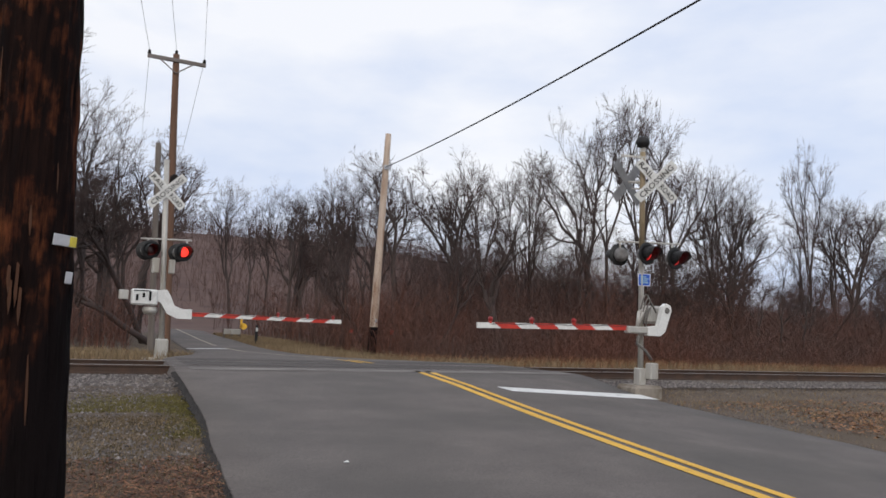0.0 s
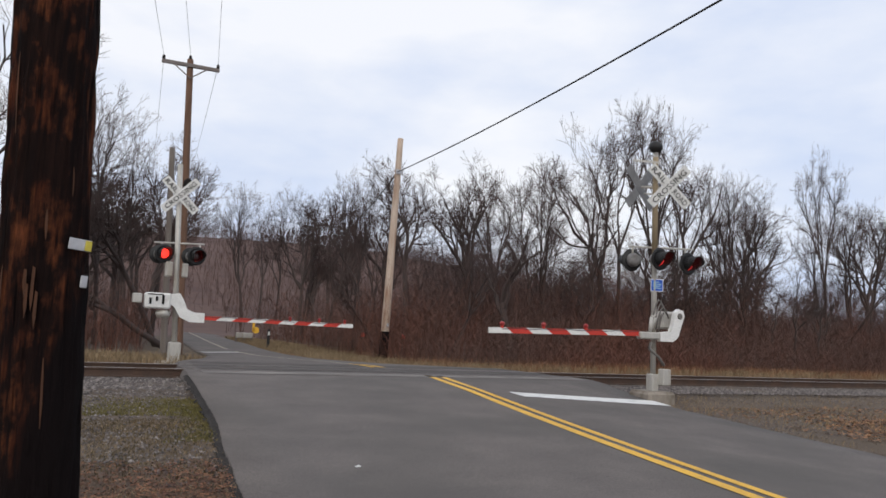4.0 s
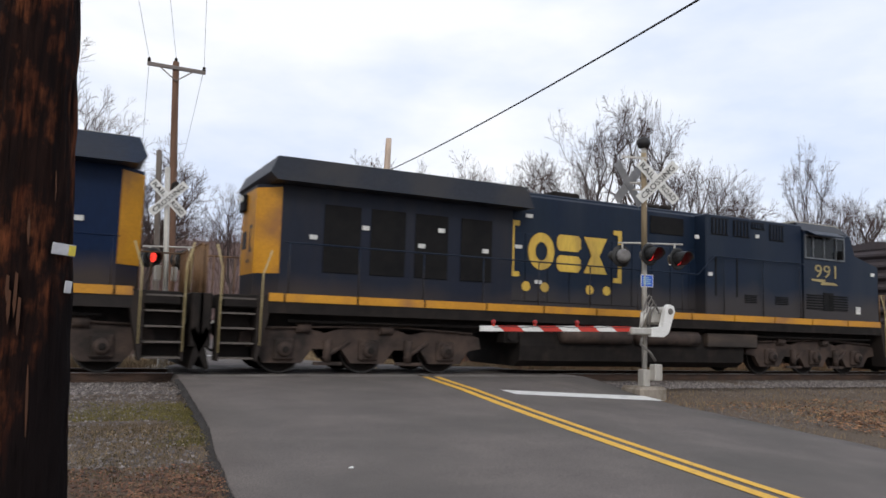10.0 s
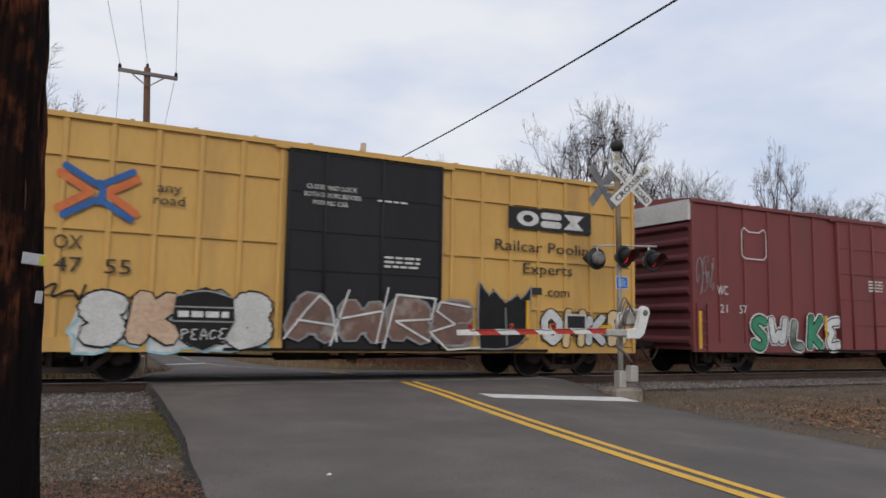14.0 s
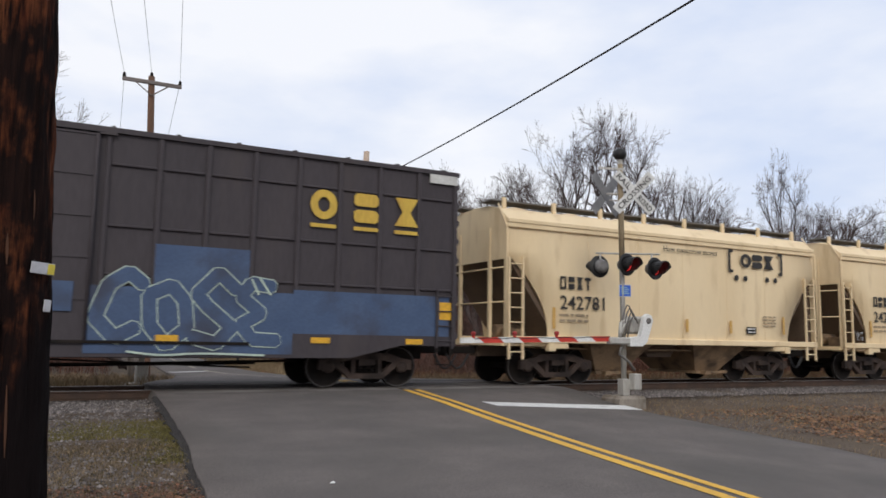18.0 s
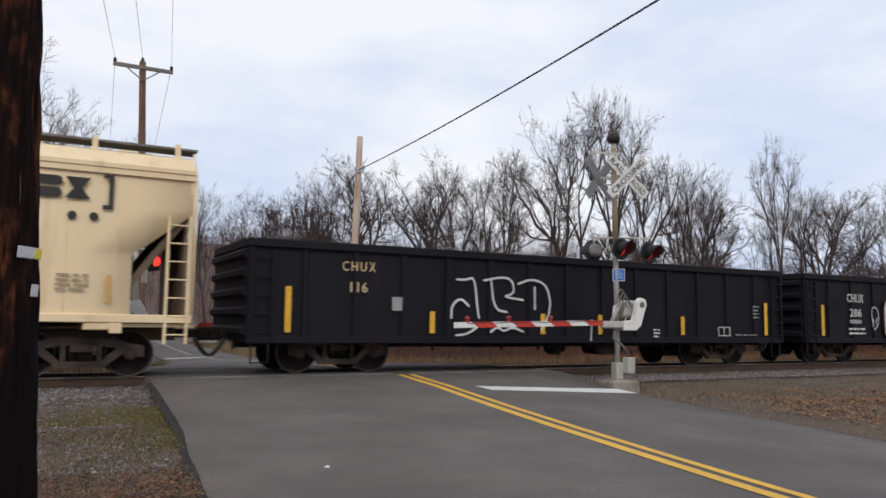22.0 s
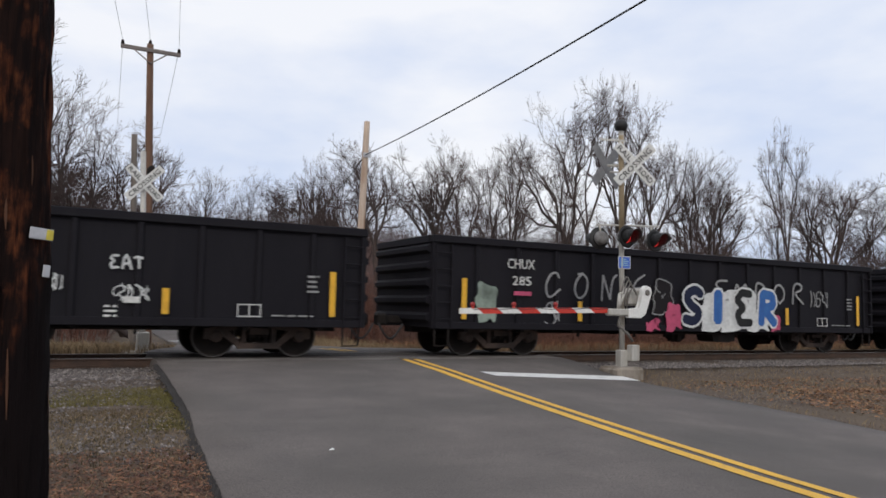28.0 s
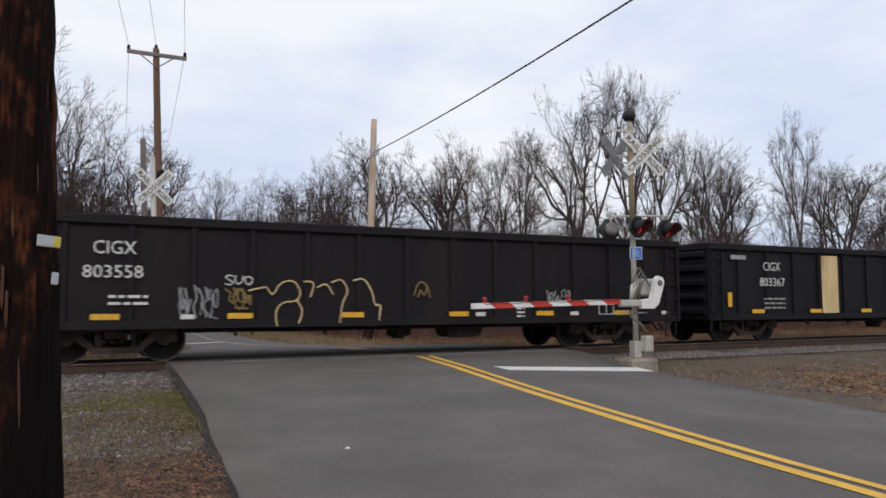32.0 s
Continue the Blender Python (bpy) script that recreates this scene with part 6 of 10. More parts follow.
    # marks and numbers
    if mark == "plain":
        mark_shapes(car, 11.95, 15.55, 2.42, 3.72, "logo_yellow", y=-1.05, label="large yellow company mark of three plain shapes")
        write(car, number, 4.55, 2.9, 0.36, "letter_yellow", -1.512, 1.3, "gold running number")
    else:
        bracket_mark(car, 8.75, 12.25, 2.4, 3.8, "logo_yellow", -1.05)
        mark_shapes(car, 9.3, 11.75, 2.6, 3.55, "logo_yellow", y=-1.06, label="yellow company mark of three plain shapes")
        write(car, number, 19.28, 2.95, 0.4, "num_gold", -1.512, 0.96, "gold running number")
        bm = bmx()
        slab(bm, [(19.1, 2.9), (19.75, 2.9), (19.72, 2.82), (20.15, 2.82), (20.35, 2.74), (19.55, 2.73), (19.58, 2.81), (19.15, 2.84)], -1.512, -1.505)
        part("lightning_stripe", bm, "num_gold", car)
    for x, z in ((15.9, 3.1), (8.0, 2.9), (6.9, 3.6), (15.6, 3.9), (15.3, 2.25), (10.9, 3.0)):
        part("warning_label", bx(bmx(), x, x + 0.2, -1.06, -1.045, z, z + 0.09), "letter_white", car, "small white warning label")
    coupler(car, fx(1.35), -1 if ahead else 1, 0.9)
    coupler(car, fx(23.65), 1 if ahead else -1, 0.9)
    return car


# ---- box cars ----
def boxcar(s, length, z0, z1, side, end, roof, door_x, door, post_step, name_label, ribbed_end=True, cap=None, drop=False, plug=True, posts_y=0.05, posts=None):
    car = vehicle("boxcar", s, name_label, "boxcar", "boxcars of the train")
    L = length
    ends = bmx()
    # side sheets with the door bay between them
    for a, b in ((0, door_x[0]), (door_x[1], L)):
        part("side_wall", box(bmx(), a, b, -SIDE + posts_y, -SIDE + posts_y + 0.06, z0, z1), side, car)
    part("side_wall", box(ends, 0, L, SIDE - 0.1, SIDE - 0.04, z0, z1), side, car)
    part("floor", box(bmx(), 0.05, L - 0.05, -1.45, 1.45, z0 + 0.2, z0 + 0.35), "box_rust", car)
    for x, d in ((0.0, 1), (L, -1)):
        outer = [(x, z0)]
        for k in range(9 if ribbed_end else 0):
            zz = z0 + 0.25 + (z1 - z0 - 0.55) * k / 8
            outer += [(x, zz - 0.15), (x - d * 0.10, zz - 0.05), (x - d * 0.10, zz + 0.03), (x, zz + 0.13)]
        bm = slab(bmx(), outer + [(x, z1), (x + d * 0.08, z1), (x + d * 0.08, z0)], -1.5, 1.5)
        part("end_wall", bm, end, car)
    rf = bmx()
    prism(rf, [(-SIDE - 0.02, z1 - 0.1), (-SIDE - 0.02, z1), (0, z1 + 0.18), (SIDE + 0.02, z1), (SIDE + 0.02, z1 - 0.1)], -0.03, L + 0.03)
    k = 0
    while k * 1.2 < L - 0.5:
        prism(rf, [(-SIDE, z1 + 0.0), (-SIDE, z1 + 0.035), (0, z1 + 0.215), (SIDE, z1 + 0.035), (SIDE, z1)], 0.4 + k * 1.2, 0.47 + k * 1.2)
        k += 1
    part("roof", rf, roof, car)
    if cap:
        bm = bmx()
        box(bm, -0.115 if cap == "deep" else -0.11, 0.03, -1.56, 1.56, z1 - 0.62 if cap == "deep" else z1 - 0.34, z1 - 0.04)
        if cap != "deep":
            box(bm, 0.0, 0.72, -SIDE - 0.025, -SIDE, z1 - 0.3, z1 - 0.02)
        part("white_cap", bm, "cap_white", car, "white painted top corner")
    post = mesh_of("side_post", box(bmx(), 0, 0.1, -SIDE - 0.005, -SIDE + posts_y + 0.01, z0, z1 - 0.1, 0.012), side)
    for x in posts or [post_step * k for k in range(int((L - 0.05) / post_step) + 1)]:
        if not (door_x[0] - 0.1 < x < door_x[1] + 0.1):
            shared("side_post", post, car, Matrix.Translation((x, 0, 0)))
    shared("side_post", post, car, Matrix.Translation((L - 0.1, 0, 0)))
    sill = bmx()
    if drop:
        slab(sill, [(0.05, z0), (1.4, z0), (2.6, z0 - 0.28), (L - 2.6, z0 - 0.28), (L - 1.4, z0), (L - 0.05, z0), (L - 0.05, z0 + 0.22), (0.05, z0 + 0.22)], -SIDE - 0.01, -SIDE + 0.08)
        slab(sill, [(0.05, z0), (1.4, z0), (2.6, z0 - 0.28), (L - 2.6, z0 - 0.28), (L - 1.4, z0), (L - 0.05, z0), (L - 0.05, z0 + 0.22), (0.05, z0 + 0.22)], SIDE - 0.08, SIDE + 0.01)
    else:
        box(sill, 0.02, L - 0.02, -SIDE - 0.012, -SIDE + 0.08, z0 - 0.06, z0 + 0.2)
        box(sill, 0.02, L - 0.02, SIDE - 0.08, SIDE + 0.01, z0 - 0.06, z0 + 0.2)
    part("side_sill", sill, side, car)
    under = bmx()
    box(under, 0.2, L - 0.2, -0.2, 0.2, 0.62, z0 + 0.2)
    for k in range(8):
        xx = 1.2 + (L - 2.4) * k / 7
        box(under, xx - 0.08, xx + 0.08, -1.4, 1.4, z0 - 0.02, z0 + 0.2)
    part("underframe", under, "steel_black", car)
    # door
    dz0, dz1 = z0 + 0.02, z1 - 0.16
    dbm = bmx()
    box(dbm, door_x[0], door_x[1], -SIDE - 0.03, -SIDE + 0.06, dz0, dz1)
    dr = part("door", dbm, door, car, "closed sliding side door")
    fr = bmx()
    if plug:
        n = 5
        for k in range(n + 1):
            zz = dz0 + (dz1 - dz0) * k / n
            part("door_rib", box(bmx(), door_x[0], door_x[1], -SIDE - 0.05, -SIDE - 0.03, zz - 0.035, zz + 0.035), door, dr)
        for xx in (door_x[0], door_x[0] + (door_x[1] - door_x[0]) * 0.22, 0.5 * (door_x[0] + door_x[1]) + 0.3, door_x[1] - 0.06):
            part("lock_rod", tube(bmx(), (xx + 0.03, -SIDE - 0.06, dz0), (xx + 0.03, -SIDE - 0.06, dz1), 0.028, n=8), door, dr)
        fr.free()
    else:
        n = 18
        for k in range(n):
            zz = dz0 + 0.1 + (dz1 - dz0 - 0.2) * k / (n - 1)
            part("door_rib", box(bmx(), door_x[0] + 0.12, door_x[1] - 0.12, -SIDE - 0.065, -SIDE - 0.03, zz - 0.055, zz + 0.035, 0.01), door, dr)
        fr.free()
        part("door_stile", box(bmx(), door_x[0], door_x[0] + 0.1, -SIDE - 0.07, -SIDE - 0.03, dz0, dz1), door, dr)
        part("door_stile", box(bmx(), door_x[1] - 0.1, door_x[1], -SIDE - 0.07, -SIDE - 0.03, dz0, dz1), door, dr)
    part("door_track", box(bmx(), door_x[0] - 1.2, min(L - 0.1, door_x[1] + 3.0), -SIDE - 0.06, -SIDE, z0 - 0.03, z0 + 0.03), "steel_black", car)
    part("door_track", box(bmx(), door_x[0] - 0.3, door_x[1] + 0.3, -SIDE - 0.05, -SIDE, dz1, dz1 + 0.06), side, car)
    ladder(car, 0.12, z0 - 0.05, z0 + 1.3, 0.4, -SIDE - 0.05, side)
    ladder(car, L - 0.52, z0 - 0.05, z0 + 1.3, 0.4, -SIDE - 0.05, side)
    stirrup(car, 0.1, z0)
    stirrup(car, L - 0.5, z0)
    for x in (2.0, L - 2.0):
        freight_truck(car, s, x)
    coupler(car, 0.0, -1)
    coupler(car, L, 1)
    brake_gear(car, 3.4, L - 3.4)
    return car


# ---- covered hoppers ----
def hopper(s, number, label, first, tags, straight=False):
    car = vehicle("covered_hopper", s, label, "hopper car", "covered hoppers of the train")
    a, b, zt, zs = 1.42, 12.72, 4.04, 1.06
    # curved side sheets, cut away at the ends
    body = bmx()
    bulge = lambda z: 0.05 * math.sin(math.pi * min(1, max(0, (z - 1.1) / 3.0)))
    for y in (-1, 1):
        rows_ = []
        for t in range(29):
            z = zs + (zt - zs) * t / 28
            if z >= 3.2:
                xl = a
            elif straight:
                u = min(1.0, (3.2 - z) / 0.85)
                xl = a + 1.08 * (u if u < 0.8 else 0.8 + 0.2 * math.sin((u - 0.8) / 0.2 * math.pi / 2))
            else:
                xl = a + 1.22 * (1 - (max(0.0, z - 1.25) / 1.95) ** 1.9)
            xr = b - (xl - a)
            rows_.append([body.verts.new((xl + (xr - xl) * i / 10, y * (SIDE - 0.06 + bulge(z)), z)) for i in range(11)])
        for r0, r1 in zip(rows_, rows_[1:]):
            for i in range(10):
                q = (r0[i], r0[i + 1], r1[i + 1], r1[i])
                body.faces.new(q if y < 0 else tuple(reversed(q))).smooth = True
    side = part("side_sheet", body, "hop_tan", car)
    sol = side.modifiers.new("thick", "SOLIDIFY")
    sol.thickness, sol.offset = 0.05, -1
    roof = bmx()
    arc = [(-SIDE - 0.02, zt - 0.16), (-SIDE - 0.02, zt + 0.02), (-1.25, zt + 0.34), (-0.7, zt + 0.47), (0, zt + 0.5), (0.7, zt + 0.47), (1.25, zt + 0.34), (SIDE + 0.02, zt + 0.02), (SIDE + 0.02, zt - 0.16), (0, zt - 0.14)]
    prism(roof, arc, a - 0.02, b + 0.02)
    part("roof", roof, "hop_tan", car)
    part("top_chord", box(bmx(), a - 0.03, b + 0.03, -SIDE - 0.045, -SIDE + 0.02, zt - 0.06, zt + 0.06, 0.02), "hop_tan", car)
    # slope sheets at the ends
    for x, d in ((a, 1), (b, -1)):
        sl = bmx()
        slab(sl, [(x + d * 0.02, zt - 0.15), (x + d * 0.02, 3.15), (x + d * 1.5, 1.15), (x + d * 1.6, 1.2), (x + d * 0.16, 3.2), (x + d * 0.16, zt - 0.15)], -1.5, 1.5)
        part("slope_sheet", sl, "hop_shade", car, "sloping end sheet, rusty with shade in its colour")
        top = bmx()
        p, q = sorted((x - d * 0.015, x + d * 0.015))
        box(top, p, q, -1.52, 1.52, 3.1, zt - 0.1)
        part("end_sheet", top, "hop_tan", car)
        fr = bmx()
        for y in (-1.52, -0.75, 0.75, 1.52):
            box(fr, x - 0.04, x + 0.04, y - 0.045, y + 0.045, 1.0, zt - 0.1)
        box(fr, x - 0.05, x + 0.05, -1.55, 1.55, 0.98, 1.1)
        for z in (2.05, 2.9):
            tube(fr, (x, -1.5, z), (x, 1.5, z), 0.02, n=6)
        part("end_frame", fr, "hop_tan", car)
        xl = x + d * 0.02 if d > 0 else x - 0.42 - 0.02
        ladder(car, xl, 0.66, 3.15, 0.4, -SIDE - 0.03, "hop_tan", 7)
        part("corner_handrail", pipe(bmx(), [(x - d * 0.06, -SIDE - 0.03, 1.05), (x - d * 0.06, -SIDE - 0.03, 3.9), (x - d * 0.05, -1.2, 4.5)], 0.022), "hop_tan", car)
        p, q = sorted((x + d * 1.2, x + d * 1.42))
        part("jacking_pad", box(bmx(), p, q, -SIDE - 0.02, -SIDE + 0.15, 0.86, zs, 0.01), "hop_tan", car)
        pl = bmx()
        p, q = sorted((x - d * 0.12, x + d * 1.3))
        box(pl, p, q, -1.5, 1.5, 0.98, 1.04)
        part("end_platform", pl, "hop_tan", car)
    # added plate: closes the cut-away end in place of the shade inside
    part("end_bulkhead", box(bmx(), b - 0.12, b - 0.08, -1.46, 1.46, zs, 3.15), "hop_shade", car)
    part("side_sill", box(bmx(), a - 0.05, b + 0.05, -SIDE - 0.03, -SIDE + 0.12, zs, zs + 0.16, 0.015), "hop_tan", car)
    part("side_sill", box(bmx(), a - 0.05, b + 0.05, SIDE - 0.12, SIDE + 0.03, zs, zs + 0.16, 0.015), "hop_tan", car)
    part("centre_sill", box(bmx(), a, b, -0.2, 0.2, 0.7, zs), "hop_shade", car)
    for x in (3.0, 11.1):
        part("body_bolster", box(bmx(), x - 0.25, x + 0.25, -SIDE, SIDE, 0.92, zs + 0.02, 0.02), "hop_tan", car)
    for x in (3.9, 5.6, 7.2, 8.9, 10.5):
        part("weld_seam", pipe(bmx(), [(x, -(SIDE - 0.06 + bulge(1.25 + 0.27 * k)) - 0.002, 1.25 + 0.27 * k) for k in range(11)], 0.009, 5), "hop_tan", car)
    for c in (5.1, 8.75):
        bay = bmx()
        lo = [bay.verts.new((c + dx, y, 0.33)) for dx, y in ((-0.45, -0.9), (0.45, -0.9), (0.45, 0.9), (-0.45, 0.9))]
        hi = [bay.verts.new((c + dx, y, zs + 0.1)) for dx, y in ((-1.15, -1.52), (1.15, -1.52), (1.15, 1.52), (-1.15, 1.52))]
        bay.faces.new(list(reversed(lo))), bay.faces.new(hi)
        for i in range(4):
            bay.faces.new((lo[i], lo[(i + 1) % 4], hi[(i + 1) % 4], hi[i]))
        bay = part("hopper_bay", bay, "hop_bay", car, "brown discharge bay")
        gt = bmx()
        box(gt, c - 0.5, c + 0.5, -1.0, 1.0, 0.26, 0.33)
        box(gt, c - 0.3, c - 0.1, -1.15, -0.9, 0.24, 0.34)
        tube(gt, (c + 0.5, -0.95, 0.3), (c + 0.75, -0.95, 0.3), 0.05, n=8)
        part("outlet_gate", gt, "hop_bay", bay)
    ch = bmx()
    slab(ch, [(6.25, zs), (7.6, zs), (7.35, 0.72), (6.5, 0.72)], -0.9, 0.9)
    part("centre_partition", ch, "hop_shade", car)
    # running boards and hatch covers
    for y0, y1 in ((-1.05, -0.45), (0.45, 1.05)):
        part("running_board", box(bmx(), a - 0.15, b + 0.15, y0, y1, 4.6, 4.64), "grating", car)
    post = mesh_of("board_bracket", box(bmx(), -0.05, 0.05, -0.04, 0.04, zt + 0.3, 4.7), "hop_tan")
    k = 0
    while a + 0.2 + k * 1.55 < b:
        for y in (-1.06, 1.06):
            shared("board_bracket", post, car, Matrix.Translation((a + 0.2 + k * 1.55, y, 0)))
        k += 1
    ht = mesh_of("hatch_cover", lathe(bmx(), [(0.36, 0), (0.36, 0.08), (0.2, 0.14)], "z", 14), "hop_tan")
    for k in range(6):
        shared("hatch_cover", ht, car, Matrix.Translation((a + 1.2 + k * 1.8, 0, zt + 0.48)))
    # marks
    sy = -SIDE - 0.004
    bracket_mark(car, 8.95, 11.25, 3.18, 3.85, "letter_black", sy - 0.035)
    mark_shapes(car, 9.45, 10.85, 3.35, 3.75, "letter_black", y=sy - 0.036, label="black company mark of three plain shapes")
    write(car, "How tomorrow moves", 6.45, 3.62, 0.15, "letter_black", sy - 0.034, 2.05, "thin black painted slogan")
    reporting_mark(car, 2.95, 4.0, 2.42, 2.74, "letter_black", sy - 0.03)
    write(car, number, 2.95, 1.92, 0.34, "letter_black", sy - 0.03, 1.42, "black car number", bold=0.004)
    bars(car, 2.95, 1.8, 0.9, 2, "letter_tan", sy, 0.06, 0.08, first + 1)
    for x in (2.72, 5.45, 7.25, 8.95, 11.2):
        plate(car, x, x + 0.09, 1.42, 1.95 if x in (2.72, 11.2) else 1.78, "box_tan", sy - 0.02, name="reflector_strip")
    plate(car, 9.65, 10.05, 1.42, 1.62, "black_paint", sy - 0.015, name="data_panel", label="black panel with small white marks")
    bars(car, 9.7, 1.58, 0.3, 2, "letter_white", sy - 0.022, 0.04, 0.05, first + 3)
    bars(car, 10.35, 1.95, 0.55, 4, "letter_tan", sy - 0.02, 0.04, 0.05, first + 2)
    for x0, x1, z0, z1, m_, sd in tags:
        scrawl(car, x0, x1, z0, z1, m_, sd, 0.03, y=sy - 0.03)
    for x in (3.25, 10.88):
        freight_truck(car, s, x)
    coupler(car, a - 0.25, -1)
    coupler(car, b + 0.25, 1)
    bg = bmx()
    tube(bg, (1.7, -0.5, 1.35), (2.4, -0.5, 1.35), 0.17, n=12)
    box(bg, 1.75, 2.1, -1.2, -0.8, 1.05, 1.4)
    pipe(bg, [(2.0, -0.9, 1.2), (2.6, -1.1, 0.95), (5.0, -1.2, 0.9), (9, -1.2, 0.92), (12, -0.8, 1.0)], 0.025)
    part("brake_gear", bg, "hop_bay", car)
    return car


# ---- gondolas ----
def tag_strokes(car, lines, material, w=0.04, y=-1.645, label="thin sprayed line"):
    """Single sprayed lines along points of the side."""
    for pts in lines:
        bm = bmx()
        stroke_faces(bm, smooth(pts, 2) if len(pts) > 2 else pts, w, y, 0)
        part("sprayed_line", bm, material, car, label)


def gondola(s, label, paint, length=16.3, z0=0.70, z1=2.72, heap=0.0, tape="tall", seed=0):
    car = vehicle("gondola", s, label, "gondola car", "gondolas of the train")
    L = length
    for y in (-1, 1):
        y0, y1 = sorted((y * (SIDE - 0.09), y * (SIDE - 0.05)))
        part("side_sheet", box(bmx(), 0.04, L - 0.04, y0, y1, z0, z1), paint, car)
    part("floor", box(bmx(), 0.1, L - 0.1, -1.5, 1.5, z0 + 0.12, z0 + 0.2), "box_rust", car)
    n, w = 14, 0.055
    for y in (-1, 1):
        y0, y1 = sorted((y * (SIDE - 0.05), y * (SIDE + 0.02)))
        post = mesh_of("side_post", box(bmx(), -w, w, y0, y1, z0 + 0.02, z1 - 0.02, 0.012), paint)
        for k in range(n + 1):
            shared("side_post", post, car, Matrix.Translation((0.08 + (L - 0.16) * k / n, 0, 0)))
    for y in (-1, 1):
        y0, y1 = sorted((y * (SIDE - 0.12), y * (SIDE + 0.05)))
        part("top_chord", box(bmx(), 0, L, y0, y1, z1 - 0.06, z1 + 0.12, 0.02), paint, car)
        y0, y1 = sorted((y * (SIDE - 0.1), y * (SIDE + 0.03)))
        part("side_sill", box(bmx(), 0.02, L - 0.02, y0, y1, z0 - 0.03, z0 + 0.13, 0.01), paint, car)
    for x, d in ((0.0, 1), (L, -1)):
        outer = [(x + d * 0.03, z0)]
        for k in range(5):
            zz = z0 + 0.25 + 0.4 * k
            outer += [(x + d * 0.03, zz - 0.14), (x - d * 0.08, zz - 0.07), (x - d * 0.08, zz + 0.03), (x + d * 0.03, zz + 0.1)]
        ew = slab(bmx(), outer + [(x + d * 0.03, z1), (x + d * 0.08, z1), (x + d * 0.08, z0)], -1.5, 1.5)
        p, q = sorted((x - d * 0.02, x + d * 0.12))
        part("end_chord", box(bmx(), p, q, -1.47, 1.47, z1 - 0.06, z1 + 0.12, 0.015), paint, car)
        part("end_wall", ew, paint, car)
        xl = x + 0.12 if d > 0 else x - 0.52
        ladder(car, xl, z0, z1 - 0.1, 0.4, -SIDE - 0.05, paint, 5)
        stirrup(car, xl, z0)
    fl = bmx()
    box(fl, 0.2, L - 0.2, -0.22, 0.22, 0.55, z0 + 0.12)
    for k in range(10):
        x = 1.0 + (L - 2.0) * k / 9
        box(fl, x - 0.06, x + 0.06, -1.5, 1.5, z0 - 0.1, z0 + 0.12)
    part("underframe", fl, "steel_black", car)
    br = bmx()
    tube(br, (8.0, -0.9, z0 - 0.14), (8.5, -0.9, z0 - 0.14), 0.15, n=12)
    box(br, 8.15, 8.3, -1.1, -0.7, z0 - 0.34, z0)
    part("brake_valve", br, "steel_black", car)
    part("air_reservoir", slab(bmx(), [(9.25, z0), (10.3, z0), (10.2, z0 - 0.3), (10.0, z0 - 0.34), (9.5, z0 - 0.34), (9.35, z0 - 0.3)], -1.3, -0.7), "steel_black", car)
    part("brake_pipe", pipe(bmx(), [(3.4, -1.35, z0 - 0.08), (5.6, -1.35, z0 - 0.11), (12.6, -1.35, z0 - 0.08)], 0.02), "steel_black", car)
    for x in (4.4, 6.3, 7.4, 11.6):
        part("pipe_hanger", box(bmx(), x, x + 0.05, -1.37, -1.3, z0 - 0.2, z0), "steel_black", car)
    if heap:
        xs, ys = [0.2 + (L - 0.4) * k / 40 for k in range(41)], [-1.45 + 2.9 * k / 8 for k in range(9)]
        part("load", sheet(xs, ys, lambda x, y: z1 - 0.3 + heap * (1 - (y / 1.6) ** 2) * min(1, 3 * min(x, L - x) / L) + 0.08 * noise.noise(Vector((x * 2, y * 2, seed)))), "rail_side", car, "heaped dark scrap load")
    for x in (2.2, L - 2.2):
        freight_truck(car, s, x)
    coupler(car, 0.0, -1)
    coupler(car, L, 1)
    sy = -SIDE - 0.026
    if tape == "tall":
        for x in (0.8, 4.2, 7.3, 9.12, 12.05, 15.45):
            plate(car, x, x + 0.13, z0 + 0.2, z0 + (1.16 if x in (0.8, 15.45) else 0.7), "reflector", -SIDE - 0.02, name="reflector_strip", label="yellow reflector strip")
    else:
        for x in (1.7, 4.2, 6.6, 9.2, 11.6, 14.0):
            plate(car, x, x + 0.5, z0 + 0.16, z0 + 0.27, "reflector", -SIDE - 0.02, name="reflector_strip", label="yellow reflector strip")
        plate(car, 0.75, 0.9, z0 + 0.35, z0 + 0.75, "reflector", -SIDE - 0.02, name="reflector_strip", label="yellow reflector strip")
    bm = bmx()
    x, z = 13.5, z0 + 0.17
    for p, q, a, b in ((0, 0.48, 0, 0.02), (0, 0.48, 0.24, 0.26), (0, 0.02, 0, 0.26), (0.46, 0.48, 0, 0.26), (0.23, 0.25, 0, 0.26)):
        box(bm, x + p, x + q, -SIDE - 0.03, -SIDE - 0.02, z + a, z + b)
    part("data_panel", bm, "letter_white", car, "white outlined data panel")
    bars(car, 11.03, z0 + 0.35, 0.22, 3, "letter_white", sy, 0.04, 0.05, seed + 1)
    bars(car, 14.95, z0 + 1.06, 0.26, 4, "letter_grey", sy, 0.045, 0.06, seed + 2)
    bars(car, 14.2, z0 + 0.22, 0.9, 1, "letter_grey", sy, 0.03, 0.05, seed + 3)
    return car


# ---- the train, car by car ----
lead = locomotive(-131.0, True, False, "5265", "dirty dark blue diesel locomotive with yellow nose and stripe", "plain")
locomotive(-108.8, False, True, "991", "sooty dark blue diesel locomotive running backwards, yellow rear", "framed")

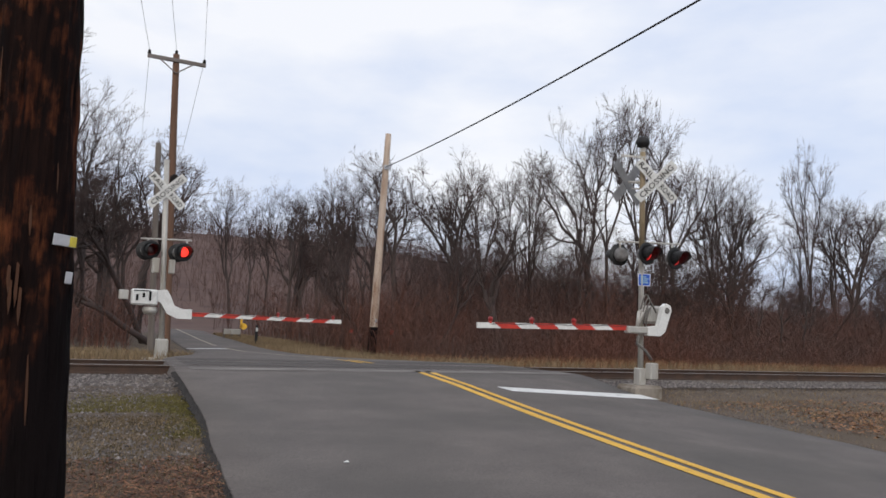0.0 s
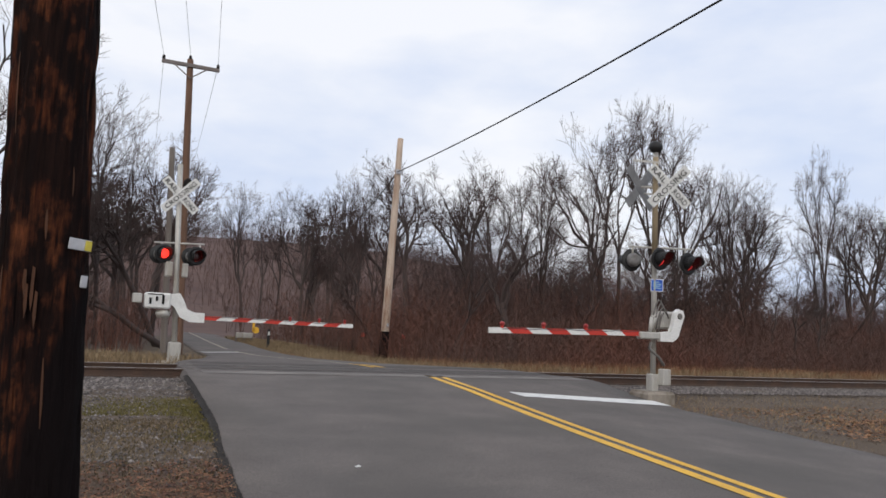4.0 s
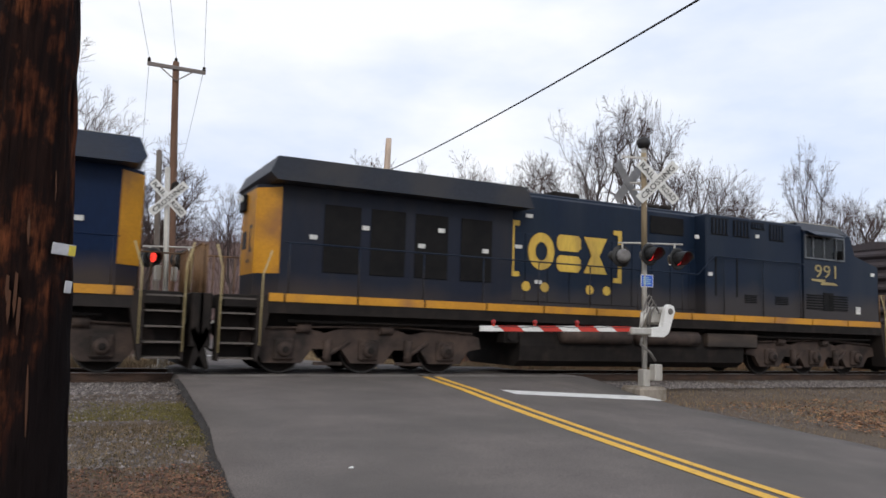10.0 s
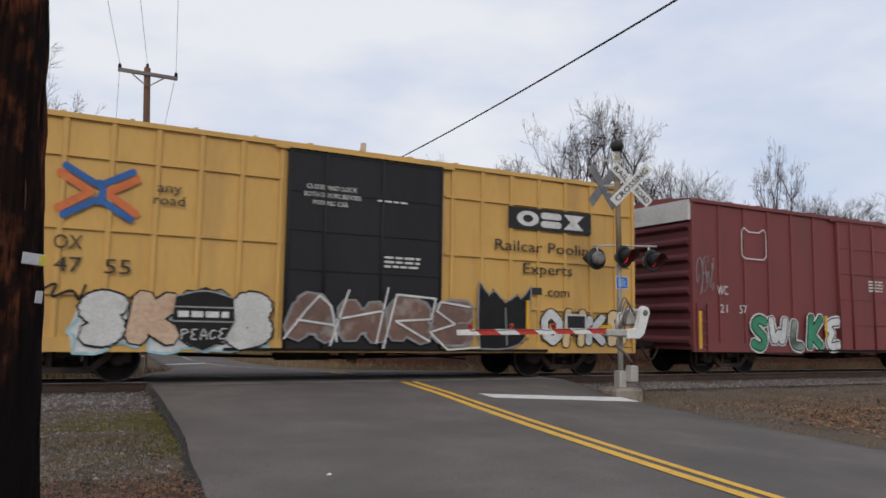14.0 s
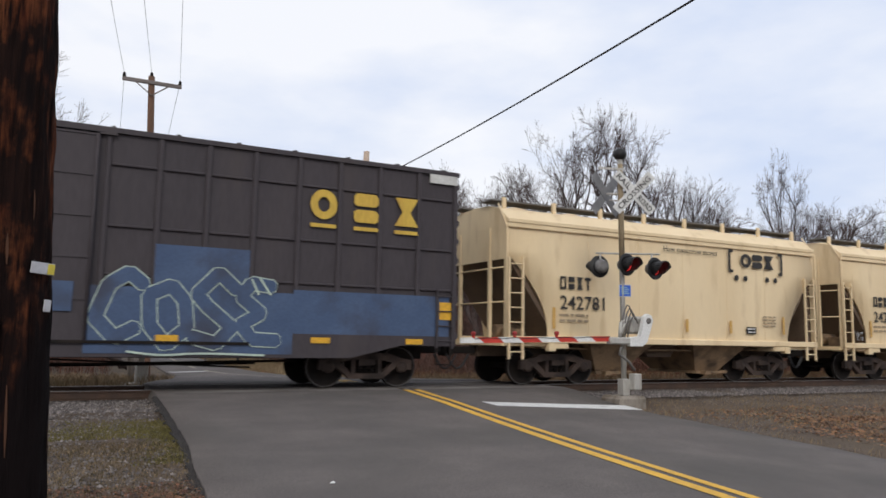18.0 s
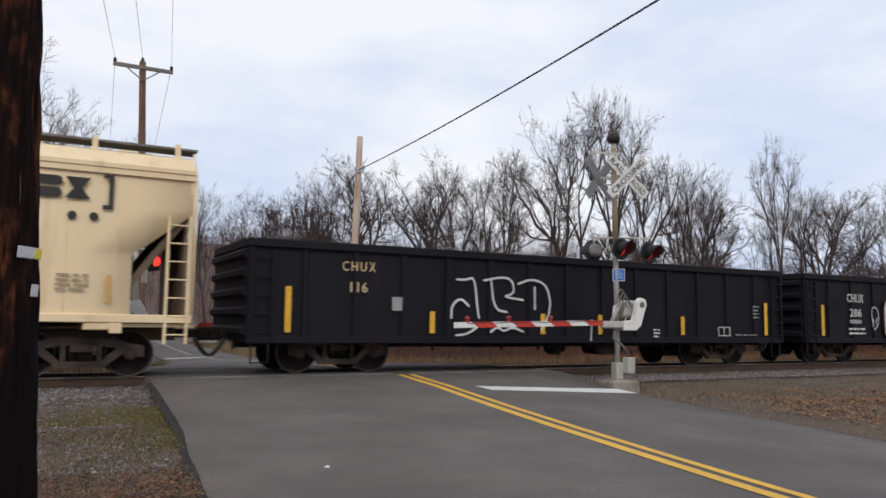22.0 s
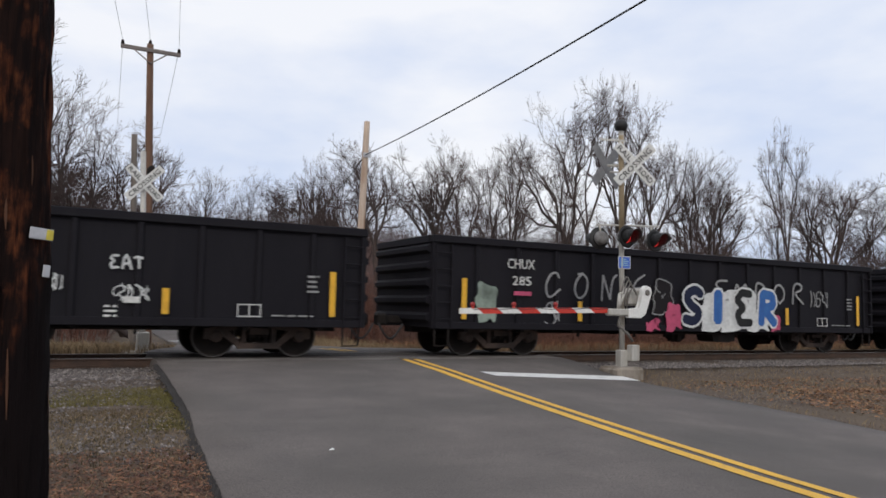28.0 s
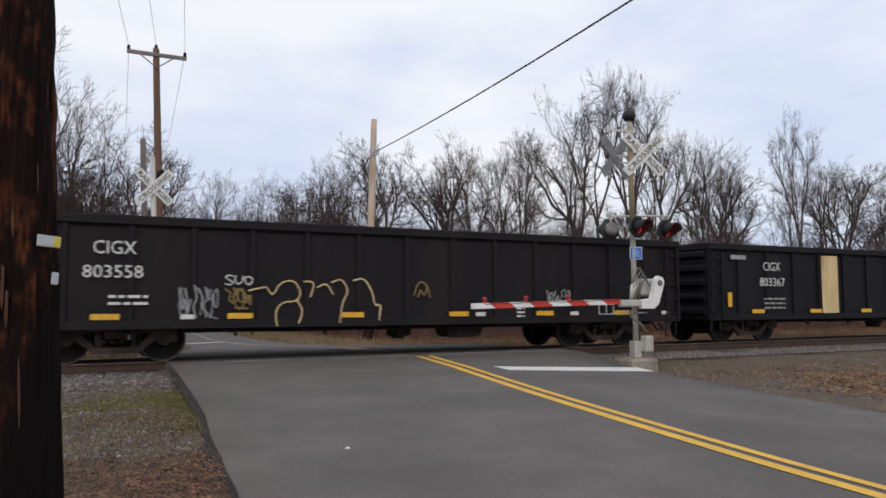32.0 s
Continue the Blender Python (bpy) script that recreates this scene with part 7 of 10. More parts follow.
c1 = boxcar(-84.6, 15.55, 0.72, 4.36, "box_brown", "box_brown", "box_brown", (6.25, 9.2), "box_brown", 1.22, "dark brown fifty-foot boxcar with graffiti and sliding door", plug=False, posts=[0.0, 0.66, 1.78, 2.92, 4.06, 5.2, 6.15, 9.2, 10.3, 11.4, 12.5, 13.6, 14.65])
for x in (0.78, 1.98):
    plate(c1, x, x + (0.95 if x < 1 else 0.95), 1.1, 2.62, "black_paint", -1.612, name="repaint_panel", label="black repainted panel")
reporting_mark(c1, 0.96, 2.72, 2.2, 2.52, "letter_yellow", -1.618, 0.66)
write(c1, "142", 0.92, 1.68, 0.3, "letter_yellow", -1.618, 0.66)
write(c1, "817", 2.02, 1.68, 0.3, "letter_yellow", -1.618, 0.66)
bars(c1, 1.0, 1.5, 0.6, 2, "letter_yellow", -1.618, 0.05, 0.07, 1)
bars(c1, 2.2, 1.4, 0.6, 2, "letter_yellow", -1.618, 0.05, 0.07, 2)
bars(c1, 1.15, 4.05, 0.6, 3, "letter_yellow", -1.60, 0.05, 0.04, 3)
bars(c1, 7.6, 3.35, 0.9, 2, "letter_yellow", -1.68, 0.06, 0.05, 3)
mark_shapes(c1, 11.5, 14.7, 3.05, 3.95, "logo_cream", "block", -1.612, "large cream company mark of three underlined shapes", under=True)
sprayed_word(c1, "UNES", 1.68, 5.85, 0.66, 2.1, ["spray_black"], "spray_white", None, 0.4, 1.24, 0.07, -1.625, 21, "black graffiti letter edged in white", False, 0.5)
sprayed_word(c1, "UNES", 1.9, 5.75, 0.68, 1.1, ["spray_brown"], None, None, 0.5, 1.3, 0.05, -1.645, 23, "brown lower filling of a graffiti letter")
sprayed_word(c1, "UNES", 1.7, 5.85, 0.68, 2.08, ["spray_white"], None, None, 0.045, 1.3, 0.12, -1.665, 22, "thin white sprayed outline", False, 0.3)
sprayed_word(c1, "FAT", 9.25, 12.55, 0.95, 2.6, ["spray_black"], "spray_white", None, 0.42, 1.2, 0.02, -1.625, 28, "black block graffiti letter edged in white", False, 0.15)
tag_strokes(c1, ([(9.9, 0.72), (9.95, 0.95)], [(10.6, 0.7), (10.75, 0.95), (10.85, 0.7)], [(11.3, 0.72), (11.4, 0.92), (11.5, 0.72)], [(12.0, 0.7), (12.3, 0.95)], [(8.85, 0.95), (8.85, 0.72)], [(8.75, 0.82), (8.85, 0.72), (8.95, 0.82)]), "spray_white", 0.05, -1.66)
plate(c1, 0.62, 1.75, 0.66, 1.02, "spray_teal", -1.613, name="paint_patch", label="faded blue paint patch")
plate(c1, 5.75, 6.3, 0.68, 1.0, "spray_teal", -1.675, name="paint_patch", label="faded blue paint patch")
scrawl(c1, 12.9, 14.0, 1.0, 2.0, "spray_white", 6, 0.035, 3, -1.617)
scrawl(c1, 14.3, 15.2, 0.8, 1.6, "spray_grey", 7, 0.03, 3, -1.617)
sprayed_word(c1, "SVARTY", 6.6, 8.6, 1.1, 1.42, ["spray_grey"], None, None, 0.1, 1.3, 0.08, -1.68, 8, "thin grey sprayed letter", False, 0.0)
plate(c1, 12.95, 13.55, 1.25, 1.6, "letter_white", -1.613, name="data_panel", label="white framed data panel")
plate(c1, 12.99, 13.51, 1.29, 1.56, "black_paint", -1.62, name="data_panel")
plate(c1, 0.22, 0.55, 1.62, 1.96, "reflector", -1.61, name="reflector_panel", label="square yellow reflector panel")
plate(c1, 15.0, 15.3, 1.55, 1.85, "reflector", -1.61, name="reflector_panel", label="square yellow reflector panel")
plate(c1, 15.42, 15.52, 0.9, 2.0, "reflector", -1.66, name="reflector_strip", label="yellow reflector strip")
plate(c1, 0.0, 0.1, 1.1, 2.2, "reflector", -1.66, name="reflector_strip", label="yellow reflector strip")

c2 = boxcar(-67.25, 15.55, 0.68, 5.06, "box_tan", "box_rust", "box_tan", (5.95, 9.65), "door_black", 0.825, "buff yellow high-roof boxcar with black plug doors and graffiti", cap="deep")
for z in (4.24, 2.88, 1.66):
    for x0, x1 in ((0.1, 5.9), (9.75, 15.4)):
        part("side_rib", box(bmx(), x0, x1, -1.6, -1.54, z, z + 0.07), "box_tan", c2)
plate(c2, 11.5, 14.05, 3.66, 4.2, "black_paint", -1.612, name="company_panel", label="black panel with white company shapes")
mark_shapes(c2, 11.75, 13.8, 3.74, 4.12, "letter_white", y=-1.62, label="white company mark of three plain shapes")
write(c2, "Railcar Pooling", 11.12, 3.1, 0.27, "letter_black", -1.61, 3.1, "black painted slogan")
write(c2, "Experts", 11.95, 2.56, 0.27, "letter_black", -1.61, 1.5, "black painted slogan")
plate(c2, 12.2, 12.5, 2.05, 2.22, "letter_black", -1.608, name="web_line", label="black painted word bar")
write(c2, ".com", 12.6, 2.02, 0.24, "letter_black", -1.61, 0.75, "black painted slogan")
bm = bmx()
for sx in (-1, 1):
    stroke_faces(bm, [(2.32 + sx * 0.68, 3.92), (2.32 + sx * 0.14, 3.6), (2.32 + sx * 0.68, 3.24)], 0.15, -1.610, 0)
    stroke_faces(bm, [(2.32 + sx * 0.6, 4.06), (2.32 + sx * 0.05, 3.75)], 0.13, -1.614, 1)
    stroke_faces(bm, [(2.32 + sx * 0.6, 3.12), (2.32 + sx * 0.05, 3.45)], 0.13, -1.614, 1)
stroke_faces(bm, [(2.32, 3.8), (2.4, 3.6), (2.32, 3.4)], 0.13, -1.618, 1)
part("painted_cross", bm, ["spray_orange", "spray_blue"], c2, "crossed blue and red painted strokes")
write(c2, "next", 0.75, 3.85, 0.18, "letter_black", -1.61, 0.42)
write(c2, "load", 0.75, 3.6, 0.18, "letter_black", -1.61, 0.42)
write(c2, "any", 3.36, 3.72, 0.2, "letter_black", -1.61, 0.45)
write(c2, "road", 3.3, 3.47, 0.2, "letter_black", -1.61, 0.58)
write(c2, "FB", 0.8, 2.5, 0.27, "letter_black", -1.61, 0.42)
write(c2, "OX", 1.62, 2.5, 0.27, "letter_black", -1.61, 0.48)
write(c2, "50", 0.78, 2.08, 0.28, "letter_black", -1.61, 0.46)
write(c2, "47", 1.65, 2.08, 0.28, "letter_black", -1.61, 0.46)
write(c2, "55", 2.5, 2.08, 0.28, "letter_black", -1.61, 0.46)
outline_letters(c2, 2.0, 5.75, 0.62, 1.5, 3, "spray_sky", "spray_white", 30, 0.05, -1.628, "pale sprayed background")
sprayed_word(c2, "SKXB", 2.05, 5.75, 0.64, 1.98, ["cap_white", "spray_peach", "spray_grey", "cap_white"], "spray_black", None, 0.42, 1.22, 0.05, -1.645, 31, "fat pale graffiti letter edged in black", True, 0.3)
part("sprayed_shield", slab(bmx(), [(3.75, 1.25), (3.8, 1.7), (4.35, 1.9), (4.9, 1.7), (4.95, 1.25), (4.75, 0.85), (4.35, 0.66), (3.95, 0.85)], -1.69, -1.68), "spray_black", c2, "black sprayed shield over the letters")
sprayed_word(c2, "PEACE", 3.9, 4.8, 0.86, 1.1, ["letter_white"], None, None, 0.12, 1.3, 0.05, -1.695, 32, "thin white sprayed letter", False, 0.0)
bars(c2, 3.85, 1.42, 1.0, 1, "letter_white", -1.695, 0.12, 0.05, 33)
tag_strokes(c2, ([(3.8, 1.7), (4.35, 1.86), (4.9, 1.7)], [(3.78, 1.22), (4.92, 1.22)], [(3.78, 1.5), (4.92, 1.5)]), "letter_grey", 0.03, -1.694)
sprayed_word(c2, "AHRE", 6.0, 10.5, 0.68, 2.0, ["spray_rust"], "spray_grey", None, 0.42, 1.25, 0.05, -1.70, 34, "rust-brown graffiti letter edged in silver", False, 0.3)
sprayed_word(c2, "AHRE", 6.0, 10.5, 0.7, 1.96, ["spray_white"], None, None, 0.04, 1.3, 0.1, -1.725, 36, "thin white sprayed outline", False, 0.3)
part("sprayed_crown", slab(bmx(), [(10.7, 0.72), (10.62, 1.4), (10.66, 2.3), (10.95, 1.95), (11.05, 2.15), (11.4, 1.8), (11.75, 2.05), (11.85, 1.9), (12.15, 2.25), (12.1, 1.3), (11.9, 0.85), (11.4, 0.7)], -1.655, -1.645), "spray_black", c2, "black sprayed crown shape")
tag_strokes(c2, ([(10.66, 2.3), (10.95, 1.95), (11.05, 2.15), (11.4, 1.8), (11.75, 2.05), (11.85, 1.9), (12.15, 2.25)], [(10.7, 0.72), (10.62, 1.4), (10.66, 2.3)], [(12.15, 2.25), (12.1, 1.3), (11.9, 0.85), (11.4, 0.7), (10.7, 0.72)], [(11.4, 1.7), (11.45, 0.8)]), "spray_grey", 0.035, -1.66)
sprayed_word(c2, "OHKB", 12.45, 15.2, 0.7, 1.75, ["spray_white", "logo_cream"], "spray_black", None, 0.3, 1.35, 0.05, -1.645, 37, "pale graffiti letter edged in black", False, 0.25)
tag_strokes(c2, ([(1.5, 1.75), (1.75, 1.9), (1.6, 1.55), (2.0, 1.8), (2.1, 1.5), (2.2, 1.85)],), "spray_black", 0.045, -1.63)
write(c2, "CLOSE AND LOCK", 6.35, 4.1, 0.1, "letter_white", -1.662, 1.15)
write(c2, "BOTH DOORS BEFORE", 6.3, 3.93, 0.1, "letter_white", -1.662, 1.3)
write(c2, "MOVING CAR", 6.5, 3.76, 0.1, "letter_white", -1.662, 0.8)
bars(c2, 8.0, 4.0, 0.8, 1, "letter_white", -1.662, 0.04, 0.05, 39)
bars(c2, 8.2, 2.75, 0.9, 3, "letter_white", -1.652, 0.05, 0.05, 38)
for x in (0.9, 9.95, 12.0):
    plate(c2, x, x + 0.1, 1.0, 1.9, "reflector", -1.66, name="reflector_strip", label="yellow reflector strip")
plate(c2, 14.3, 14.7, 1.1, 1.35, "reflector", -1.66, name="reflector_strip", label="yellow reflector strip")
plate(c2, 13.2, 13.85, 1.2, 1.6, "letter_white", -1.66, name="data_panel", label="white framed data panel")
plate(c2, 13.25, 13.8, 1.25, 1.55, "black_paint", -1.668, name="data_panel")

c3 = boxcar(-49.57, 15.6, 0.72, 5.0, "box_red", "box_redend", "box_red", (6.35, 9.35), "box_red", 1.05, "oxide red high-roof boxcar with white lettering and graffiti", cap="deep")
for i, ch in enumerate("WISCONSIN"):
    write(c3, ch, 9.82 + 0.56 * i, 3.95, 0.27, "letter_white", -1.61, 0.06 if ch == "I" else 0.3, "white spaced letter")
for i, ch in enumerate("CENTRAL"):
    write(c3, ch, 9.82 + 0.76 * i, 3.48, 0.27, "letter_white", -1.61, 0.3, "white spaced letter")
bm = bmx()
ring = [(2.0, 3.5), (2.0, 4.2), (2.12, 4.32), (2.3, 4.2), (2.75, 4.2), (2.95, 4.32), (3.05, 4.2), (3.05, 3.5), (2.9, 3.4), (2.15, 3.4), (2.0, 3.5)]
stroke_faces(bm, ring, 0.035, -1.612, 0)
part("shield_outline", bm, "letter_white", c3, "white outlined shield emblem")
write(c3, "WC", 0.95, 2.3, 0.26, "letter_white", -1.61, 0.42)
write(c3, "21", 1.05, 1.78, 0.24, "letter_white", -1.61, 0.3)
write(c3, "57", 1.85, 1.78, 0.24, "letter_white", -1.61, 0.3)
sprayed_word(c3, "SWLKE", 2.2, 6.4, 0.64, 1.85, ["spray_green", "spray_white", "spray_mint"], "spray_black", "spray_white", 0.26, 1.35, 0.06, -1.64, 41, "green and white graffiti letter")
sprayed_word(c3, "IRD", 9.4, 14.0, 0.66, 2.15, ["box_redend"], "spray_mint", None, 0.3, 1.3, 0.05, -1.64, 43, "maroon graffiti letter edged in pale grey", True, 0.3)
sprayed_word(c3, "D", 11.4, 13.2, 0.95, 1.75, ["spray_black"], None, None, 0.26, 1.3, 0.03, -1.665, 46, "black inner graffiti letter")
scrawl(c3, 14.7, 15.3, 2.6, 3.2, "spray_white", 44, 0.03, 2)
scrawl(c3, 0.1, 0.8, 2.3, 3.4, "spray_grey", 45, 0.03, 2)
bars(c3, 14.2, 2.4, 0.9, 8, "letter_faint", -1.61, 0.04, 0.05, 45)
bars(c3, 7.9, 3.0, 0.8, 4, "letter_white", -1.652, 0.05, 0.05, 46)
plate(c3, 14.25, 14.8, 1.2, 1.6, "letter_white", -1.61, name="data_panel", label="white framed data panel")
plate(c3, 14.3, 14.75, 1.25, 1.55, "black_paint", -1.618, name="data_panel")
for x, a, b in ((0.15, 0.75, 1.8), (15.2, 0.85, 1.75), (12.0, 1.2, 1.75), (5.6, 1.1, 1.8), (9.95, 1.1, 1.6)):
    plate(c3, x, x + 0.11, a, b, "reflector", -1.66, name="reflector_strip", label="yellow reflector strip")

c4 = boxcar(-32.06, 18.8, 0.95, 5.03, "box_black", "box_black", "box_black", (7.95, 11.0), "box_black", 1.17, "faded black boxcar with blue patches and yellow stencils", cap="corner", drop=True, posts=[0.0, 0.66, 1.72, 2.65, 3.6, 4.58, 5.52, 6.46, 7.46, 11.12, 12.07, 13.0, 13.95, 14.9, 15.82, 16.77, 17.74])
for x0, x1 in ((0.78, 1.7), (1.84, 2.63), (2.77, 3.58), (3.72, 4.56), (4.7, 5.5), (5.64, 6.44), (6.58, 7.44), (11.24, 12.05), (12.19, 12.98), (13.12, 13.93), (14.07, 14.88), (15.02, 15.8), (15.94, 16.75), (16.89, 17.72), (17.86, 18.65)):
    for z in (4.3, 3.12, 2.2, 1.36):
        part("panel_bead", box(bmx(), x0, x1, -1.6, -1.54, z, z + 0.055, 0.015), "box_black", c4)
plate(c4, 18.05, 18.78, 4.72, 4.98, "cap_white", -1.61, name="white_cap", label="white painted top corner")
mark_shapes(c4, 15.2, 17.75, 3.45, 4.28, "logo_yellow", "block", -1.612, "yellow company mark of three underlined shapes", under=True)
reporting_mark(c4, 0.88, 2.62, 2.42, 2.72, "letter_yellow", -1.612, 0.12)
for i, ch in enumerate("161576"):
    write(c4, ch, 0.84 + 0.465 * i, 1.95, 0.28, "letter_yellow", -1.61, 0.13 if ch == "1" else 0.24)
plate(c4, 0.02, 0.14, 0.95, 1.9, "patch_blue", -1.615, name="paint_patch", label="pale blue corner patch")
plate(c4, 0.3, 0.62, 1.6, 1.95, "reflector", -1.615, name="reflector_panel", label="square yellow reflector panel")
plate(c4, 0.28, 0.62, 1.15, 1.45, "letter_white", -1.612, name="placard", label="white bordered placard")
plate(c4, 0.32, 0.58, 1.19, 1.41, "letter_yellow", -1.62, name="placard")
plate(c4, 0.85, 1.25, 1.0, 1.2, "reflector", -1.615, name="reflector_strip", label="yellow reflector strip")
plate(c4, 0.8, 3.4, 1.3, 1.6, "patch_blue", -1.603, name="paint_patch", label="thin blue painted band")
plate(c4, 2.72, 7.4, 0.72, 1.66, "patch_blue", -1.615, name="paint_patch", label="blue painted graffiti background")
plate(c4, 10.3, 10.72, 1.5, 2.05, "patch_blue", -1.66, name="paint_patch", label="blue patch on the door edge")
plate(c4, 10.95, 14.9, 0.74, 2.0, "patch_blue", -1.615, name="paint_patch", label="blue painted graffiti background")
plate(c4, 12.12, 13.95, 2.0, 2.85, "patch_blue", -1.603, name="paint_patch", label="blue painted panel")
plate(c4, 14.9, 18.6, 1.06, 2.08, "patch_blue", -1.603, name="paint_patch", label="blue painted panel")
sprayed_word(c4, "SEBOK", 3.35, 7.3, 0.74, 2.0, ["patch_blue"], "spray_white", None, 0.36, 1.14, 0.06, -1.632, 51, "blue graffiti letter outlined in white", True, 0.4)
tag_strokes(c4, ([(6.6, 1.5), (7.2, 2.2), (7.1, 1.5), (7.35, 1.3), (7.2, 1.1), (7.95, 0.85), (7.85, 0.68), (7.2, 0.8)], [(3.3, 1.92), (3.35, 1.4), (3.15, 1.2), (3.5, 0.72)]), "spray_white", 0.04, -1.665)
sprayed_word(c4, "COSE", 11.1, 14.6, 0.76, 2.4, ["patch_blue"], "spray_pale", None, 0.3, 1.16, 0.07, -1.632, 53, "blue graffiti letter outlined in pale green", False, 0.35)
tag_strokes(c4, ([(14.0, 2.25), (14.15, 1.95)], [(14.15, 2.3), (14.4, 1.95)], [(11.7, 0.78), (12.3, 0.7), (13.0, 0.76), (14.3, 0.72)]), "spray_pale", 0.04, -1.665)
for k, (x0, x1) in enumerate(((0.85, 1.3), (1.75, 2.35), (2.7, 3.4))):
    scrawl(c4, x0, x1, 1.42, 1.82, "spray_white", 55 + 3 * k, 0.03, 3, -1.625)
bars(c4, 8.3, 2.65, 0.5, 4, "letter_yellow", -1.652, 0.05, 0.05, 56)
bars(c4, 9.3, 2.6, 0.9, 4, "letter_yellow", -1.652, 0.06, 0.06, 57)
bars(c4, 1.1, 4.35, 0.5, 3, "letter_yellow", -1.6, 0.05, 0.05, 57)
for x in (2.7, 5.2, 9.0, 12.2, 15.3, 17.5):
    plate(c4, x, x + 0.42, 0.98, 1.1, "reflector", -1.635, name="reflector_strip", label="yellow reflector strip")
plate(c4, 18.35, 18.68, 1.55, 1.95, "reflector", -1.615, name="reflector_panel", label="square yellow reflector panel")

hopper(-13.25, "242781", "tan two-bay covered hopper with black lettering, dusty", 61, [])
hopper(-0.55, "242725", "tan two-bay covered hopper with black lettering, dusty", 64, [(1.9, 2.3, 1.3, 1.6, "letter_grey", 3)])
h = hopper(12.15, "243653", "tan two-bay covered hopper with small scrawled tags", 67, straight=True, tags=[])
tag_strokes(h, ([(4.86, 1.5), (5.05, 1.62), (5.4, 1.88)], [(4.9, 1.62), (5.1, 1.86), (5.12, 1.56)], [(5.0, 1.68), (5.42, 1.62)]), "letter_black", 0.03)
tag_strokes(h, ([(7.3, 1.5), (7.5, 1.9), (7.6, 1.55)], [(7.35, 1.66), (7.6, 1.68)], [(7.68, 1.48), (7.74, 1.8), (7.86, 1.72), (7.74, 1.62)], [(7.92, 1.6), (8.06, 1.78), (8.12, 1.58)]), "letter_black", 0.026)

g = gondola(26.0, "black steel gondola with outlined white graffiti", "gon_black", seed=71)
write(g, "116", 2.24, 1.78, 0.22, "logo_cream", -1.63, 0.4)
for i, ch in enumerate("CHUX"):
    write(g, ch, 2.05 + 0.21 * i, 2.24, 0.21, "logo_cream", -1.63, 0.14)
plate(g, 3.24, 3.49, 1.4, 1.7, "letter_grey", -1.63, name="placard", label="pale blank placard")
tag_strokes(g, ([(4.88, 2.16), (5.13, 2.15), (5.37, 2.24), (5.44, 1.55), (5.5, 1.26)], [(4.75, 1.25), (4.75, 1.53), (4.98, 1.74), (5.22, 1.54)], [(4.88, 0.86), (5.17, 0.88), (5.47, 1.06)],
                [(5.63, 2.16), (6.19, 2.27), (6.45, 2.19), (6.5, 1.86), (6.14, 1.79), (6.77, 1.72)], [(5.83, 2.17), (5.93, 1.47), (6.29, 1.42)], [(6.61, 2.11), (7.04, 2.26), (7.5, 2.1), (7.6, 1.5), (7.3, 1.0)],
                [(7.1, 2.05), (7.11, 1.5)], [(5.82, 0.94), (6.03, 1.08), (6.18, 0.94), (6.45, 1.07), (6.76, 0.95)]), "spray_white", 0.05, label="thin white sprayed line")
tag_strokes(g, ([(9.78, 0.74), (9.76, 1.19)], [(10.02, 1.24), (9.49, 1.14), (9.55, 1.32), (9.87, 1.77), (10.06, 1.78), (10.02, 1.24)], [(8.89, 1.27), (8.86, 0.74)]), "spray_white", 0.04, label="thin white sprayed line")

g = gondola(43.3, "black steel gondola with white and maroon graffiti", "gon_black", seed=74)
write(g, "CHUX", 2.1, 1.98, 0.28, "letter_white", -1.63, 0.86)
write(g, "286", 2.22, 1.52, 0.25, "letter_white", -1.63, 0.6)
plate(g, 2.2, 2.8, 1.3, 1.42, "letter_grey", -1.626, name="painted_out_patch")
bars(g, 2.15, 1.15, 0.85, 2, "letter_white", -1.626, 0.06, 0.08, 75)
tag_strokes(g, ([(3.4, 1.35), (3.3, 1.7), (3.5, 1.9), (3.72, 1.7), (3.68, 1.25), (3.45, 1.1)], [(3.4, 1.2), (3.42, 1.45)], [(3.55, 1.3), (3.62, 1.5)]), "spray_white", 0.035)
scrawl(g, 1.0, 1.8, 1.68, 2.29, "gon_brown", 83, 0.05, 2, -1.64)
sprayed_word(g, "DULCE", 4.05, 6.95, 0.8, 2.16, ["spray_white"], "spray_maroon", None, 0.44, 1.5, 0.04, -1.64, 77, "fat white graffiti letter edged in maroon", True, 0.45)
plate(g, 6.95, 7.42, 1.36, 1.5, "spray_white", -1.665, name="sprayed_dash", label="white sprayed dash")
plate(g, 5.15, 5.4, 1.2, 1.4, "spray_grey", -1.638, name="paint_patch")
tag_strokes(g, ([(7.85, 1.9), (7.95, 1.3), (8.2, 1.55), (8.15, 0.9)], [(8.25, 1.95), (8.5, 1.6), (8.55, 0.9), (8.2, 0.8)], [(7.9, 0.85), (8.1, 1.05), (8.5, 1.05)]), "spray_yellow", 0.05, label="yellow sprayed line")
tag_strokes(g, ([(7.8, 1.95), (8.2, 2.12), (8.55, 1.9), (8.65, 1.2), (8.4, 0.72), (7.9, 0.74)], [(8.5, 2.1), (9.5, 2.2), (9.4, 1.9), (9.7, 1.85)], [(9.2, 2.1), (9.3, 1.4), (9.65, 1.6)]), "spray_grey", 0.035, label="thin grey sprayed line")
sprayed_word(g, "ABY", 8.85, 9.65, 1.25, 1.65, ["spray_gold"], None, None, 0.16, 1.3, 0.08, -1.64, 78, "dull gold sprayed letter", False)
scrawl(g, 11.23, 11.79, 1.45, 1.85, "spray_gold", 80, 0.045, 2, -1.64)
